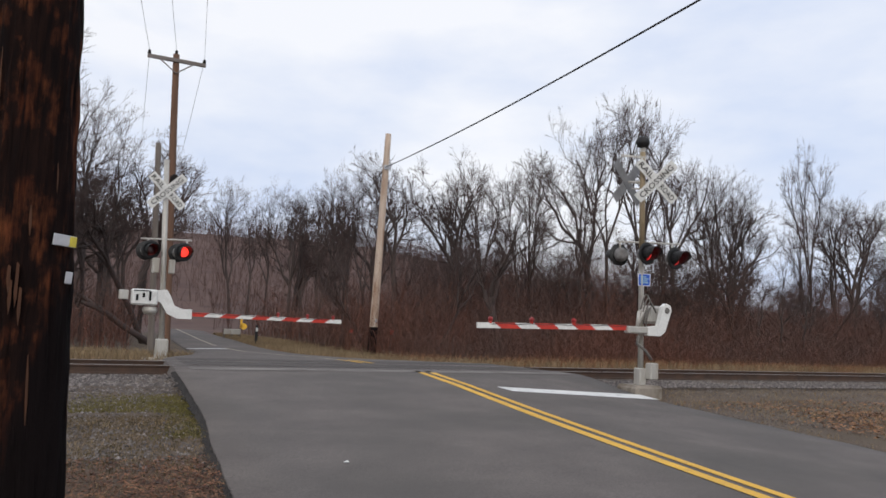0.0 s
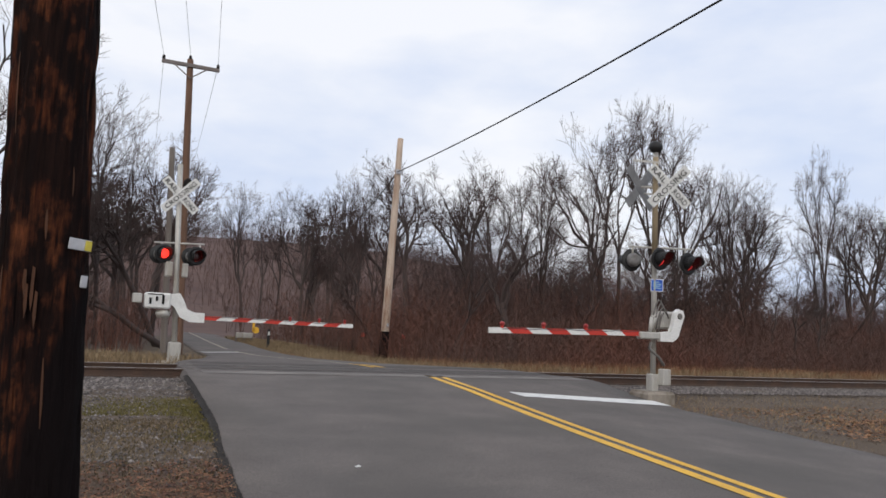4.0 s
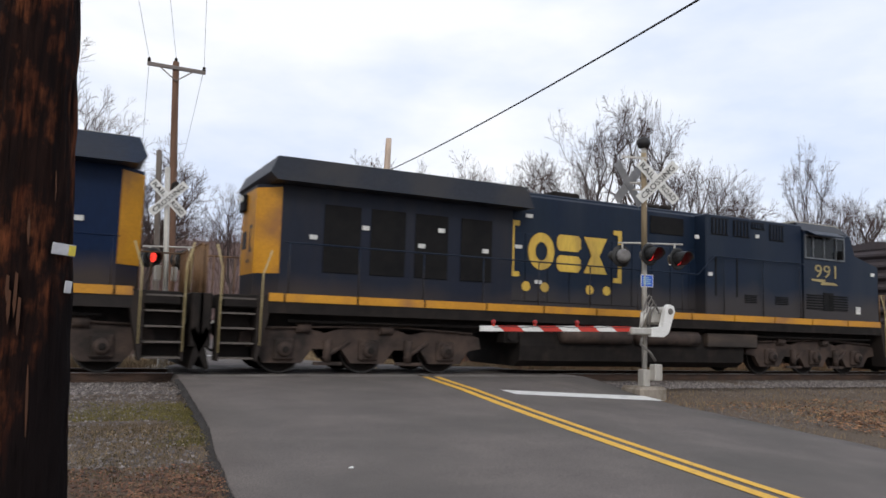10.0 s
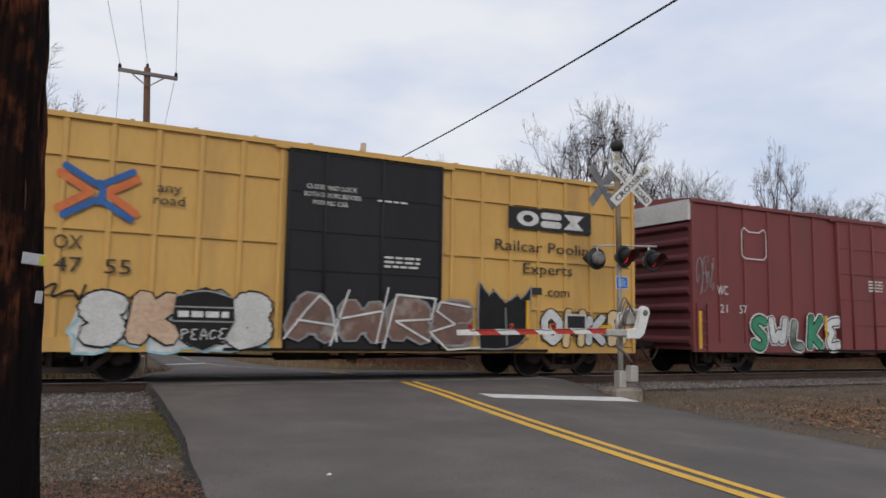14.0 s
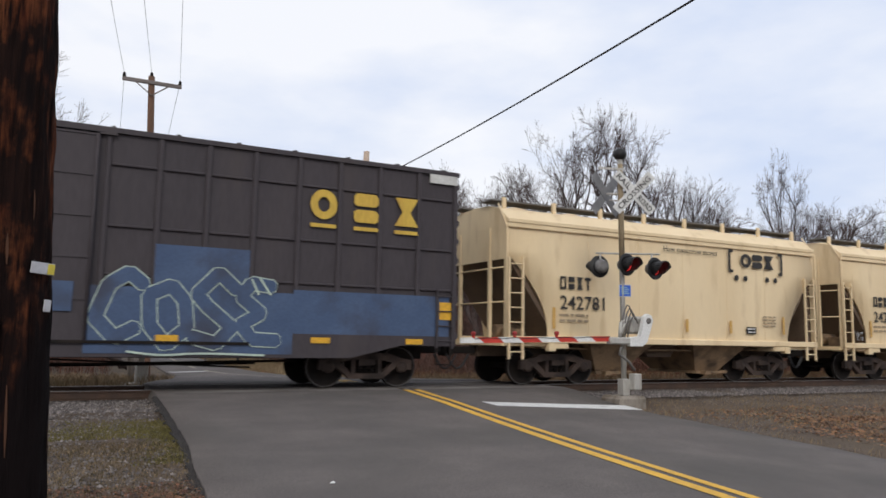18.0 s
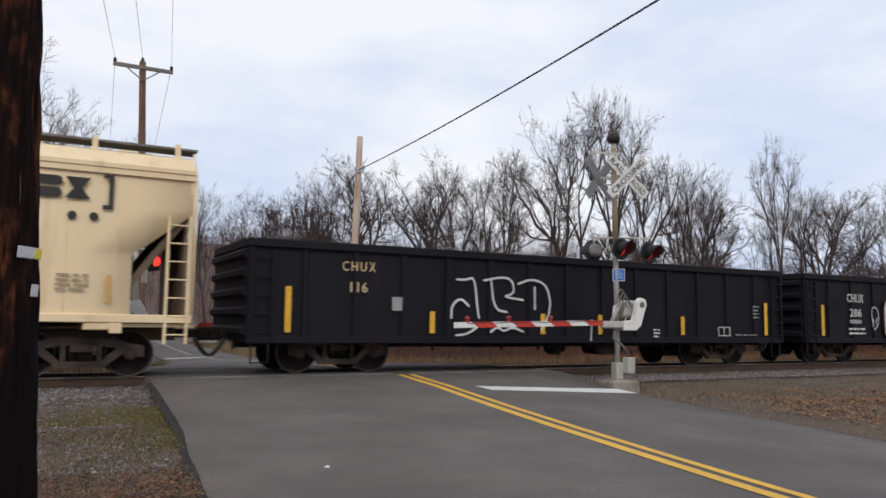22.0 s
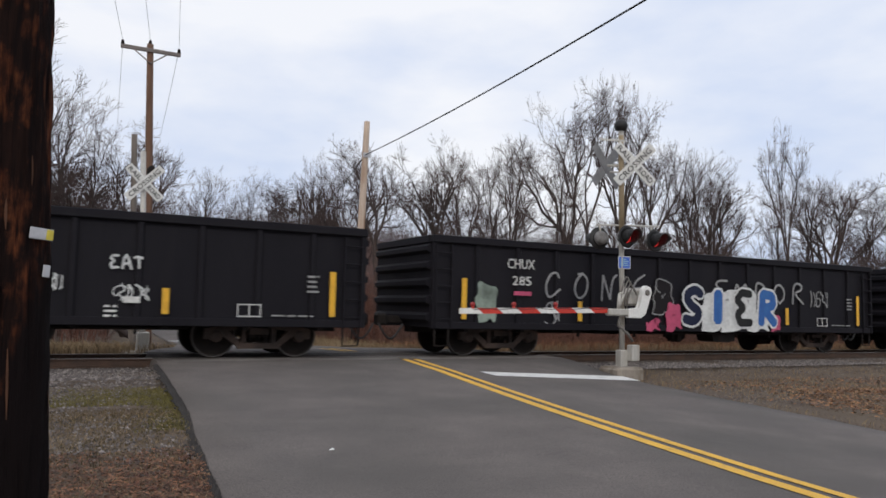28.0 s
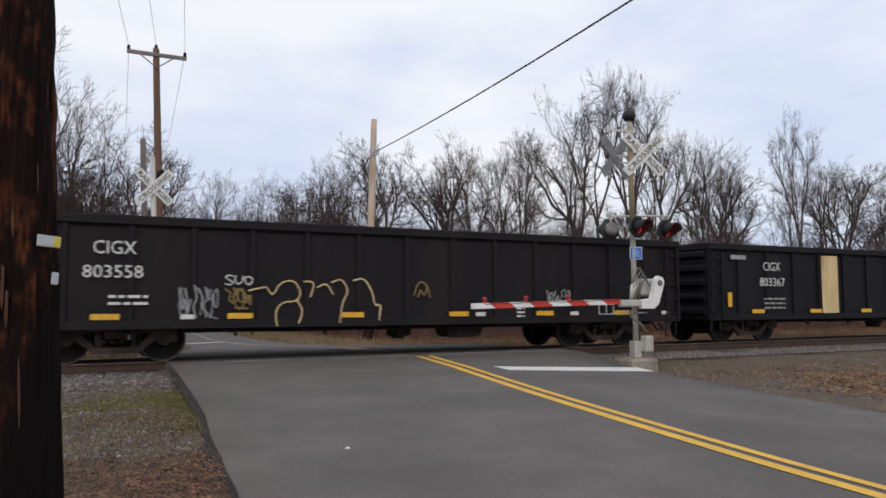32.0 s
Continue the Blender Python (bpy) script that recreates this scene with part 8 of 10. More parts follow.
scrawl(g, 12.22, 12.95, 1.76, 2.06, "spray_rose", 81, 0.045, 4, -1.64)
sprayed_word(g, "NOS", 13.1, 13.7, 1.3, 1.72, ["spray_gold"], None, None, 0.18, 1.3, 0.05, -1.645, 90, "dull gold sprayed letter", True, 0.1)
sprayed_word(g, "STANB", 13.88, 14.7, 1.28, 1.6, ["spray_white"], None, None, 0.26, 1.3, 0.04, -1.645, 91, "white sprayed letter", False, 0.0)
scrawl(g, 12.23, 12.88, 1.24, 1.74, "spray_white", 82, 0.04, 4, -1.64)

g = gondola(60.7, "black steel gondola with white stencils and small tags", "gon_black", seed=84)
write(g, "TILX", 2.53, 2.18, 0.27, "letter_white", -1.63, 0.58)
write(g, "5202", 2.59, 1.73, 0.26, "letter_white", -1.63, 0.66)
write(g, "01", 3.61, 1.74, 0.26, "letter_white", -1.63, 0.3)
bars(g, 2.6, 1.2, 0.8, 2, "letter_grey", -1.626, 0.05, 0.07, 85)
scrawl(g, 0.68, 1.3, 1.72, 2.16, "spray_white", 86, 0.035, 3, -1.64)
scrawl(g, 5.31, 6.16, 0.96, 1.64, "spray_white", 87, 0.05, 4, -1.64)
scrawl(g, 6.32, 7.0, 0.99, 1.66, "spray_white", 94, 0.05, 4, -1.64)
scrawl(g, 8.6, 9.6, 1.2, 1.6, "spray_grey", 88, 0.05, 3)
scrawl(g, 12.0, 13.0, 1.1, 1.9, "spray_white", 89, 0.05, 3)

g = gondola(78.2, "black steel gondola with a small white scrawl", "gon_black", seed=90)
plate(g, 2.3, 3.1, 2.2, 2.42, "letter_white", -1.626, name="reporting_mark", label="white stencilled block mark")
plate(g, 2.4, 3.0, 1.75, 1.98, "letter_white", -1.626, name="reporting_mark", label="white stencilled block mark")
scrawl(g, 9.7, 10.3, 1.3, 1.6, "spray_white", 91, 0.03, 2)
sprayed_word(g, "EAT", 11.05, 11.7, 1.72, 2.02, ["spray_white"], None, None, 0.2, 1.3, 0.06, -1.64, 92, "white sprayed letter", False, 0.0)
scrawl(g, 11.0, 11.8, 1.15, 1.45, "spray_white", 93, 0.03, 2, label="white scrawled tag")
bars(g, 8.6, 2.3, 0.3, 6, "letter_grey", -1.626, 0.06, 0.07, 93)
plate(g, 11.35, 11.65, 1.1, 1.22, "letter_white", -1.626, name="placard", label="small white placard")

g = gondola(96.1, "black steel gondola with blue and white block graffiti", "gon_black", seed=94)
write(g, "CHUX", 2.05, 2.15, 0.24, "letter_white", -1.63, 0.8)
write(g, "285", 2.2, 1.75, 0.22, "letter_white", -1.63, 0.55)
outline_letters(g, 1.2, 1.8, 0.85, 1.75, 1, "spray_mint", "spray_mint", 95, 0.05, -1.63, "pale green ghost-like blot")
plate(g, 2.25, 2.75, 1.5, 1.6, "spray_pink", -1.63, name="paint_patch", label="pink sprayed patch")
for x, strokes in ((3.14, [[(0.45, 0.78), (0.38, 0.98), (0.18, 0.9), (0.04, 0.5), (0.08, 0.12), (0.2, 0.02), (0.48, 0.35)]]),
                   (4.04, [[(0.3, 1.0), (0.08, 0.7), (0.03, 0.3), (0.18, 0.0), (0.4, 0.2), (0.48, 0.65), (0.36, 0.95), (0.15, 0.95)]]),
                   (4.94, [[(0.02, 0.0), (0.06, 0.9)], [(0.06, 0.95), (0.3, 0.05)], [(0.3, 0.05), (0.36, 0.8), (0.52, 1.0)]]),
                   (5.93, [[(0.5, 1.05), (0.12, 0.75), (0.06, 0.1)], [(0.1, 0.5), (0.5, 0.55)], [(0.06, 0.12), (0.4, 0.18), (0.5, 0.0)]])):
    bm = bmx()
    for st in strokes:
        stroke_faces(bm, smooth([(x + u, 1.45 + 0.68 * v) for u, v in st], 2) if len(st) > 2 else [(x + u, 1.45 + 0.68 * v) for u, v in st], 0.055, -1.63, 0)
    part("sprayed_letter", bm, "spray_grey", g, "thin grey hand-sprayed letter")
scrawl(g, 3.1, 3.6, 0.78, 1.38, "spray_grey", 96, 0.05, 1)
outline_letters(g, 6.75, 7.45, 1.1, 2.05, 1, "spray_grey", "gon_brown", 97, 0.03, -1.628, "faint grey blot")
for i, (x0, x1, z0, z1, m_) in enumerate(((7.2, 7.75, 0.72, 1.45, "spray_pink"), (11.45, 11.8, 0.72, 1.1, "spray_pink"), (6.5, 6.9, 0.72, 0.9, "spray_pink"), (8.5, 9.9, 0.71, 1.75, "spray_white"), (9.25, 10.9, 0.71, 1.8, "spray_white"), (10.3, 11.3, 0.71, 1.2, "spray_white"))):
    outline_letters(g, x0, x1, z0, z1, 1, m_, m_, 130 + i, 0.05, -1.640 - 0.001 * i, "sprayed patch of colour")
for ch, x0, x1, top, m_, fat in (("S", 7.6, 8.74, 2.12, "spray_navy", 0.23), ("I", 8.8, 9.5, 2.08, "spray_blue", 0.5), ("E", 9.66, 10.72, 2.06, "spray_black", 0.22), ("R", 10.64, 11.76, 2.08, "spray_blue", 0.24)):
    sprayed_word(g, ch, x0, x1, 0.72, top, [m_], "spray_white", None, fat, 1.5, 0.015, -1.66, 98, "blue-black sprayed block letter edged in white", ch == "S", 0.0)
sprayed_word(g, "EMBOR", 8.9, 12.95, 1.5, 2.2, ["letter_grey"], None, None, 0.09, 1.3, 0.04, -1.635, 101, "thin grey hand-sprayed letter", True, -0.2)
scrawl(g, 13.2, 14.0, 1.45, 1.95, "letter_grey", 102, 0.04, 2)

g = gondola(113.56, "black steel gondola with red, blue and pale graffiti", "gon_black", seed=102)
write(g, "TILX", 2.11, 2.2, 0.29, "letter_white", -1.63, 0.6)
write(g, "5202", 2.12, 1.72, 0.25, "letter_white", -1.63, 0.72)
write(g, "50", 3.15, 1.72, 0.25, "letter_white", -1.63, 0.3)
scrawl(g, 0.2, 0.76, 0.83, 1.55, "spray_white", 103, 0.045, 3, -1.64)
scrawl(g, 0.95, 1.72, 0.97, 1.54, "letter_grey", 104, 0.035, 4, -1.64)
scrawl(g, 1.94, 2.73, 1.31, 1.6, "spray_grey", 105, 0.035, 4, -1.64)
bars(g, 2.1, 1.1, 0.6, 2, "letter_white", -1.626, 0.05, 0.07, 105)
sprayed_word(g, "RLUNCK", 4.75, 7.35, 0.76, 1.8, ["spray_red", "spray_blue", "spray_grey"], "spray_black", "letter_grey", 0.26, 1.35, 0.09, -1.64, 106, "red or blue graffiti letter edged in white", False, 0.25)
for k in range(5):
    plate(g, 3.85 + 0.13 * k, 3.9 + 0.13 * k, 1.2, 1.72, "letter_grey" if k % 2 else "spray_green", -1.63, name="paint_patch")
sprayed_word(g, "CHOSEN", 8.7, 9.65, 1.5, 2.0, ["spray_white"], None, None, 0.32, 1.3, 0.08, -1.64, 108, "white sprayed letter", True, 0.2)
scrawl(g, 8.85, 9.4, 0.76, 1.42, "spray_white", 129, 0.035, 2, -1.64)
sprayed_word(g, "EASTER", 9.68, 13.3, 0.72, 1.9, ["spray_sky", "spray_sky", "spray_sky", "cap_white", "cap_white", "cap_white"], "spray_black", "spray_white", 0.46, 1.22, 0.04, -1.64, 109, "pale blue and white graffiti letter edged in black", False, 0.55)
scrawl(g, 13.65, 14.2, 1.4, 2.09, "spray_white", 110, 0.04, 2, -1.64)
plate(g, 13.55, 14.2, 2.3, 2.4, "spray_orange", -1.63, name="decal", label="orange painted emblem")
plate(g, 13.42, 13.62, 2.22, 2.42, "spray_orange", -1.632, name="decal", label="orange painted emblem")
for x, z in ((9.95, 2.05), (10.6, 2.12), (11.35, 2.05), (12.1, 2.1), (12.9, 2.02), (13.5, 1.5), (13.45, 1.1)):
    for dx, dz, r in ((0, 0, 0.1), (0.14, 0.06, 0.07)):
        part("sprayed_dot", slab(bmx(), [(x + dx + r * math.cos(k * 0.7), z + dz + r * math.sin(k * 0.7)) for k in range(9)], -1.634, -1.63), "spray_white", g)
scrawl(g, 14.3, 14.8, 0.85, 1.25, "spray_white", 111, 0.04, 2)

g = gondola(131.06, "rust-stained black gondola with thin cream graffiti", "gon_brown", tape="flat", heap=0.25, seed=113)
write(g, "CIGX", 1.72, 2.1, 0.25, "letter_white", -1.63, 0.75)
write(g, "803558", 1.55, 1.65, 0.24, "letter_white", -1.63, 1.05)
bars(g, 2.0, 1.32, 0.7, 2, "letter_white", -1.626, 0.05, 0.08, 114)
scrawl(g, 3.1, 4.0, 0.85, 1.5, "letter_grey", 115, 0.03, 3)
scrawl(g, 4.05, 4.65, 1.05, 1.5, "spray_gold", 116, 0.04, 2)
tag_strokes(g, ([(4.98, 1.48), (5.1, 1.3), (5.25, 1.6), (5.55, 1.65), (5.7, 1.4), (5.62, 1.2), (5.3, 1.2), (5.15, 1.0), (5.2, 0.7)], [(5.6, 1.25), (5.75, 1.0), (5.65, 0.75)], [(5.75, 1.62), (6.0, 1.62), (5.9, 1.3)], [(6.05, 1.5), (6.25, 1.6), (6.4, 1.35)], [(6.35, 1.6), (6.6, 1.7), (6.75, 1.4), (6.6, 1.2), (6.55, 0.75)], [(6.85, 1.65), (7.1, 1.72), (7.3, 1.4), (7.35, 1.1), (7.5, 1.15), (7.45, 0.8)], [(4.95, 1.5), (4.6, 1.42)]), "logo_cream", 0.03, label="thin cream sprayed line")
tag_strokes(g, ([(8.3, 1.35), (8.4, 1.65), (8.6, 1.62), (8.7, 1.3)], [(8.4, 1.3), (8.45, 1.5), (8.55, 1.3), (8.62, 1.52)]), "spray_gold", 0.03, label="thin gold sprayed line")
sprayed_word(g, "SUO", 4.12, 4.7, 1.52, 1.74, ["letter_white"], None, None, 0.12, 1.3, 0.05, -1.645, 118, "thin white sprayed letter", False)
scrawl(g, 11.8, 12.6, 1.1, 1.5, "letter_grey", 119, 0.03, 3)
for x in (3.3, 9.9, 12.6, 15.6):
    plate(g, x, x + 0.25, 0.86, 0.95, "letter_white", -1.626, name="placard", label="small white placard")

g = gondola(148.4, "black gondola with a cream upright panel", "gon_black", tape="flat", heap=0.15, seed=120)
write(g, "CIGX", 2.2, 2.1, 0.25, "letter_white", -1.63, 0.72)
write(g, "803367", 2.05, 1.65, 0.24, "letter_white", -1.63, 1.05)
bars(g, 2.2, 1.3, 0.9, 3, "letter_grey", -1.626, 0.05, 0.08, 121)
plate(g, 4.75, 5.5, 0.85, 2.6, "logo_cream", -1.63, name="painted_panel", label="cream painted upright panel")
plate(g, 0.9, 1.5, 2.4, 2.52, "letter_grey", -1.626, name="stencil")


# ---- crossing signals ----
LENSES = []   # lens, its pose on the lamp, which half of the beat it lights


def turned(d):
    """The angle about z that turns -y to the flat direction d."""
    return math.degrees(math.atan2(d[0], -d[1]))


def crossbuck(mast, at, face, words=True, material="sign_white"):
    m = Matrix.Translation(at) @ pose(0, 0, 0, 0, 0, turned(face))
    for k, tilt in enumerate((45, -45)):
        bm = bmx()
        box(bm, -0.61, 0.61, -0.006 - 0.012 * k, 0.006 - 0.012 * k, -0.115, 0.115)
        blade_ob = part("crossbuck_blade", bm, material, mast, "white crossbuck blade with black letters" if words else "grey metal back of a crossbuck blade", m @ pose(0, 0, 0, 0, -tilt))
        if words and tilt > 0:
            write(blade_ob, "CROSSING", -0.52, -0.065, 0.13, "letter_black", -0.02, 1.04)
        elif words:
            write(blade_ob, "RAIL", -0.55, -0.065, 0.13, "letter_black", -0.02 - 0.012 * k, 0.42)
            write(blade_ob, "ROAD", 0.14, -0.065, 0.13, "letter_black", -0.02 - 0.012 * k, 0.42)


def lamp_head(mast, at, face, lit=None, lens="lens_dim"):
    """A round signal lamp: background disc, housing, hood and lens; it faces -y before it is turned."""
    m = Matrix.Translation(at) @ pose(0, 0, 0, 0, 0, turned(face))
    bm = bmx()
    lathe(bm, [(0.06, 0.16), (0.13, 0.12), (0.155, 0.02), (0.155, -0.02), (0.165, -0.03), (0.25, -0.03), (0.255, -0.035), (0.25, -0.045), (0.16, -0.045), (0.15, -0.02), (0.14, 0.03)], "y", 28)
    head = part("signal_lamp", bm, "black_paint", mast, "round black signal lamp", m)
    part("lamp_back", lathe(bmx(), [(0.05, 0.19), (0.12, 0.165), (0.16, 0.05), (0.16, 0.01)], "y", 20), "lamp_grey", head, "grey lamp housing")
    hood = bmx()
    rings = []
    for y, r, da in ((-0.04, 0.16, 0.9), (-0.2, 0.165, 0.75), (-0.36, 0.17, 0.45)):
        for rr in (r, r - 0.008):
            rings.append([hood.verts.new((rr * math.sin(-math.pi * da + 2 * math.pi * da * k / 16), y, rr * math.cos(-math.pi * da + 2 * math.pi * da * k / 16) + 0.05 * (y + 0.04))) for k in range(17)])
    for a, b in ((0, 2), (2, 4), (3, 1), (5, 3), (4, 5), (1, 0)):
        for k in range(16):
            hood.faces.new((rings[a][k], rings[a][k + 1], rings[b][k + 1], rings[b][k]))
    part("hood", hood, "black_paint", head)
    if lit is None:
        part("lens", lathe(bmx(), [(0.14, -0.02), (0.12, -0.035), (0.06, -0.045), (0.01, -0.048)], "y", 20), lens, head, "dull red lens")
    else:
        ln = bmx()
        lathe(ln, [(0.135, -0.004), (0.11, -0.02), (0.06, -0.028), (0.01, -0.03)], "y", 20)
        n = len(ln.faces)
        lathe(ln, [(0.135, 0.004), (0.11, 0.02), (0.06, 0.028), (0.01, 0.03)], "y", 20)
        for i, f in enumerate(ln.faces):
            f.material_index = 0 if i < n else 1
        ob = part("lens", ln, ["lens_lit", "lens_dim"], head, "red flashing lens", Matrix.Translation((0, -0.04, 0)))
        LENSES.append((ob, (0, -0.04, 0), lit))
    return head


def gate_arm(mast, x0, x1, y, za, zb, lights, stripes, half=0.055):
    """A striped arm from its root x0 to its tip x1."""
    n = stripes
    for k in range(n):
        a, b = x0 + (x1 - x0) * k / n, x0 + (x1 - x0) * (k + 1) / n
        ha, hb = za + (zb - za) * k / n, za + (zb - za) * (k + 1) / n
        red = k % 2 == 0
        d = 0.08 * (1 if x1 > x0 else -1)
        bm = bmx()
        slab(bm, [(a - d, ha - half), (b - d, hb - half), (b + d, hb + half), (a + d, ha + half)] if 0 < k < n - 1 else
             [(a - (d if k else 0), ha - half), (b - (d if k < n - 1 else 0), hb - half), (b + (d if k < n - 1 else 0), hb + half), (a + (d if k else 0), ha + half)], y - 0.02, y + 0.02)
        ob = part("arm_stripe", bm, "gate_red" if red else "white_paint", mast, "red arm stripe" if red else "white arm stripe")
    for f in lights:
        x, z = x0 + (x1 - x0) * f, za + (zb - za) * f
        lamp = part("arm_light", lathe(bmx(), [(0.02, -0.045), (0.042, -0.035), (0.048, 0.0), (0.042, 0.035), (0.02, 0.045)], "y", 14, (x, y, z + 0.13)), "lens_arm", mast, "small red arm light")
        part("light_bracket", box(bmx(), x - 0.02, x + 0.02, y - 0.03, y + 0.03, z + 0.04, z + 0.1), "gate_red", mast)
    cb = bmx()
    pts = [(x0 + (x1 - x0) * k / 12, y - 0.024, za + (zb - za) * k / 12 + 0.045 - 0.02 * (k % 2)) for k in range(12)]
    pipe(cb, pts, 0.008, 5)
    part("light_cable", cb, "cable", mast)


RIGHT, NEARER = Vector((0.89, -0.454, 0)), Vector((-0.454, -0.89, 0))
# near mast
mx, my = 11.85, 13.5
near_mast = thing("crossing_signal", pose(0, 0, 0), "grey crossing signal mast with lowered red-white gate arm", "crossing signal", "crossing signals")
part("mast", tube(bmx(), (mx, my, 0.0), (mx - 0.06, my, 5.35), 0.062, 0.058, 14), "alu", near_mast, "weathered aluminium mast")
part("mast_upper", tube(bmx(), (mx - 0.03, my, 2.95), (mx - 0.058, my, 5.2), 0.066, 0.062, 14), "mast_tan", near_mast)
fb = bmx()
box(fb, mx - 0.4, mx + 0.36, my - 0.36, my + 0.36, -0.45, -0.07, 0.06)
part("foundation", fb, "concrete_old", near_mast, "rough concrete foundation")
jb = bmx()
box(jb, mx - 0.12, mx + 0.07, my - 0.12, my + 0.1, -0.08, 0.3, 0.02)
part("base_casting", jb, "alu", near_mast)
jb = bmx()
box(jb, mx + 0.04, mx + 0.26, my - 0.3, my - 0.1, 0.06, 0.42, 0.02)
part("junction_box", jb, "alu", near_mast, "grey junction box")
bell = bmx()
lathe(bell, [(0.03, -0.12), (0.11, -0.1), (0.15, -0.03), (0.16, 0.02), (0.13, 0.1), (0.06, 0.15), (0.02, 0.16)], "z", 18, (mx - 0.06, my, 5.42))
part("bell", bell, "black_paint", near_mast, "dark warning bell")
mk = bmx()
slab(mk, [(-0.5, 0), (0.1, -0.02), (0.1, 0.02), (-0.5, 0.05)], -0.01, 0.01)
part("bracket_arm", mk, "alu", near_mast, "", Matrix.Translation((mx - 0.15, my - 0.1, 5.05)) @ pose(0, 0, 0, 0, 0, -27))
crossbuck(near_mast, Vector((mx, my, 4.52)) + RIGHT * 0.24 + NEARER * 0.12, (-0.35, -0.94))
crossbuck(near_mast, Vector((mx, my, 4.5)) - RIGHT * 0.36 - NEARER * 0.1, (-0.2, 0.98), False, "sign_back")
br = bmx()
tube(br, Vector((mx, my, 4.5)) - RIGHT * 0.36, Vector((mx, my, 4.5)) + RIGHT * 0.22, 0.03, n=8)
tube(br, Vector((mx, my, 4.35)) - RIGHT * 0.3, Vector((mx, my, 4.35)) + RIGHT * 0.1, 0.02, n=8)
part("sign_bracket", br, "alu", near_mast)
ca = bmx()
tube(ca, Vector((mx, my, 3.12)) - RIGHT * 0.62, Vector((mx, my, 3.12)) + RIGHT * 0.85, 0.022, n=8)
for o in (-0.52, 0.03, 0.66):
    tube(ca, Vector((mx, my, 3.12)) + RIGHT * o, Vector((mx, my, 2.9)) + RIGHT * o, 0.022, n=8)
part("lamp_crossarm", ca, "alu", near_mast)
face_r = RIGHT * 0.5 + NEARER * 0.86
lamp_head(near_mast, Vector((mx, my, 2.82)) - RIGHT * 0.52, -RIGHT * 0.35 - NEARER * 0.93, lens="lens_dim")
lamp_head(near_mast, Vector((mx, my, 2.85)) + RIGHT * 0.02 + NEARER * 0.2, face_r, lens="lens_half")
lamp_head(near_mast, Vector((mx, my, 2.78)) + RIGHT * 0.68 + NEARER * 0.1, face_r, lens="lens_half")
bs = bmx()
box(bs, -0.14, 0.14, -0.008, 0, -0.14, 0.14, 0.003)
sg = part("blue_sign", bs, "sign_white", near_mast, "small blue emergency notice sign", Matrix.Translation(Vector((mx + 0.03, my, 2.27)) + NEARER * 0.07) @ pose(0, 0, 0, 0, 0, turned(NEARER)))
part("sign_panel", box(bmx(), -0.125, 0.125, -0.012, -0.008, -0.125, 0.125), "sign_blue", sg)
bars(sg, -0.09, 0.08, 0.18, 4, "spray_sky", -0.013, 0.02, 0.025, 3)
# gate mechanism
gm = bmx()
slab(gm, [(mx - 0.08, 1.02), (mx + 0.30, 1.02), (mx + 0.44, 1.12), (mx + 0.55, 1.45), (mx + 0.62, 1.6), (mx + 0.58, 1.72), (mx + 0.44, 1.76), (mx + 0.34, 1.68), (mx + 0.30, 1.4), (mx + 0.24, 1.24), (mx - 0.08, 1.22)], my - 0.3, my - 0.18)
bmesh.ops.bevel(gm, geom=list(gm.edges), offset=0.012, segments=1, affect="EDGES")
part("gate_lever", gm, "white_paint", near_mast, "white curved gate lever")
gm = bmx()
box(gm, mx + 0.12, mx + 0.56, my - 0.12, my + 0.16, 1.3, 1.7, 0.05)
part("gate_motor", gm, "alu", near_mast, "grey gate motor housing")
gm = bmx()
lathe(gm, [(0.05, -0.325), (0.07, -0.31), (0.07, -0.29)], "y", 14, (mx + 0.47, my, 1.6))
for k in range(4):
    pts = [(mx - 0.1 - 0.06 * k + 0.3 * u, my - 0.24, 1.2 + 0.08 * k + 0.5 * math.sin(u * 2.4)) for u in (0, 0.2, 0.4, 0.6, 0.8, 1.0)]
    pipe(gm, pts, 0.018, 6)
part("gate_cable", gm, "grating", near_mast)
gm = bmx()
box(gm, mx - 0.62, mx - 0.05, my - 0.3, my - 0.12, 1.06, 1.22, 0.03)
tube(gm, (mx - 0.3, my - 0.25, 1.3), (mx - 0.08, my - 0.2, 1.68), 0.04, n=8)
tube(gm, (mx - 0.34, my - 0.25, 1.2), (mx - 0.3, my - 0.25, 1.55), 0.035, n=8)
tube(gm, (mx - 0.3, my - 0.25, 1.55), (mx + 0.1, my - 0.15, 1.66), 0.03, n=8)
part("arm_socket", gm, "alu", near_mast, "grey metal arm socket")
gm = bmx()
pipe(gm, [(mx - 0.3, my - 0.25, 1.0), (mx - 0.34, my - 0.25, 0.85), (mx - 0.1, my - 0.28, 0.68), (mx + 0.06, my - 0.28, 0.5)], 0.03, 8)
part("flexible_conduit", gm, "grating", near_mast)
gate_arm(near_mast, mx - 0.58, 7.5, my - 0.2, 1.18, 1.09, (0.38, 0.66, 0.92), 8)

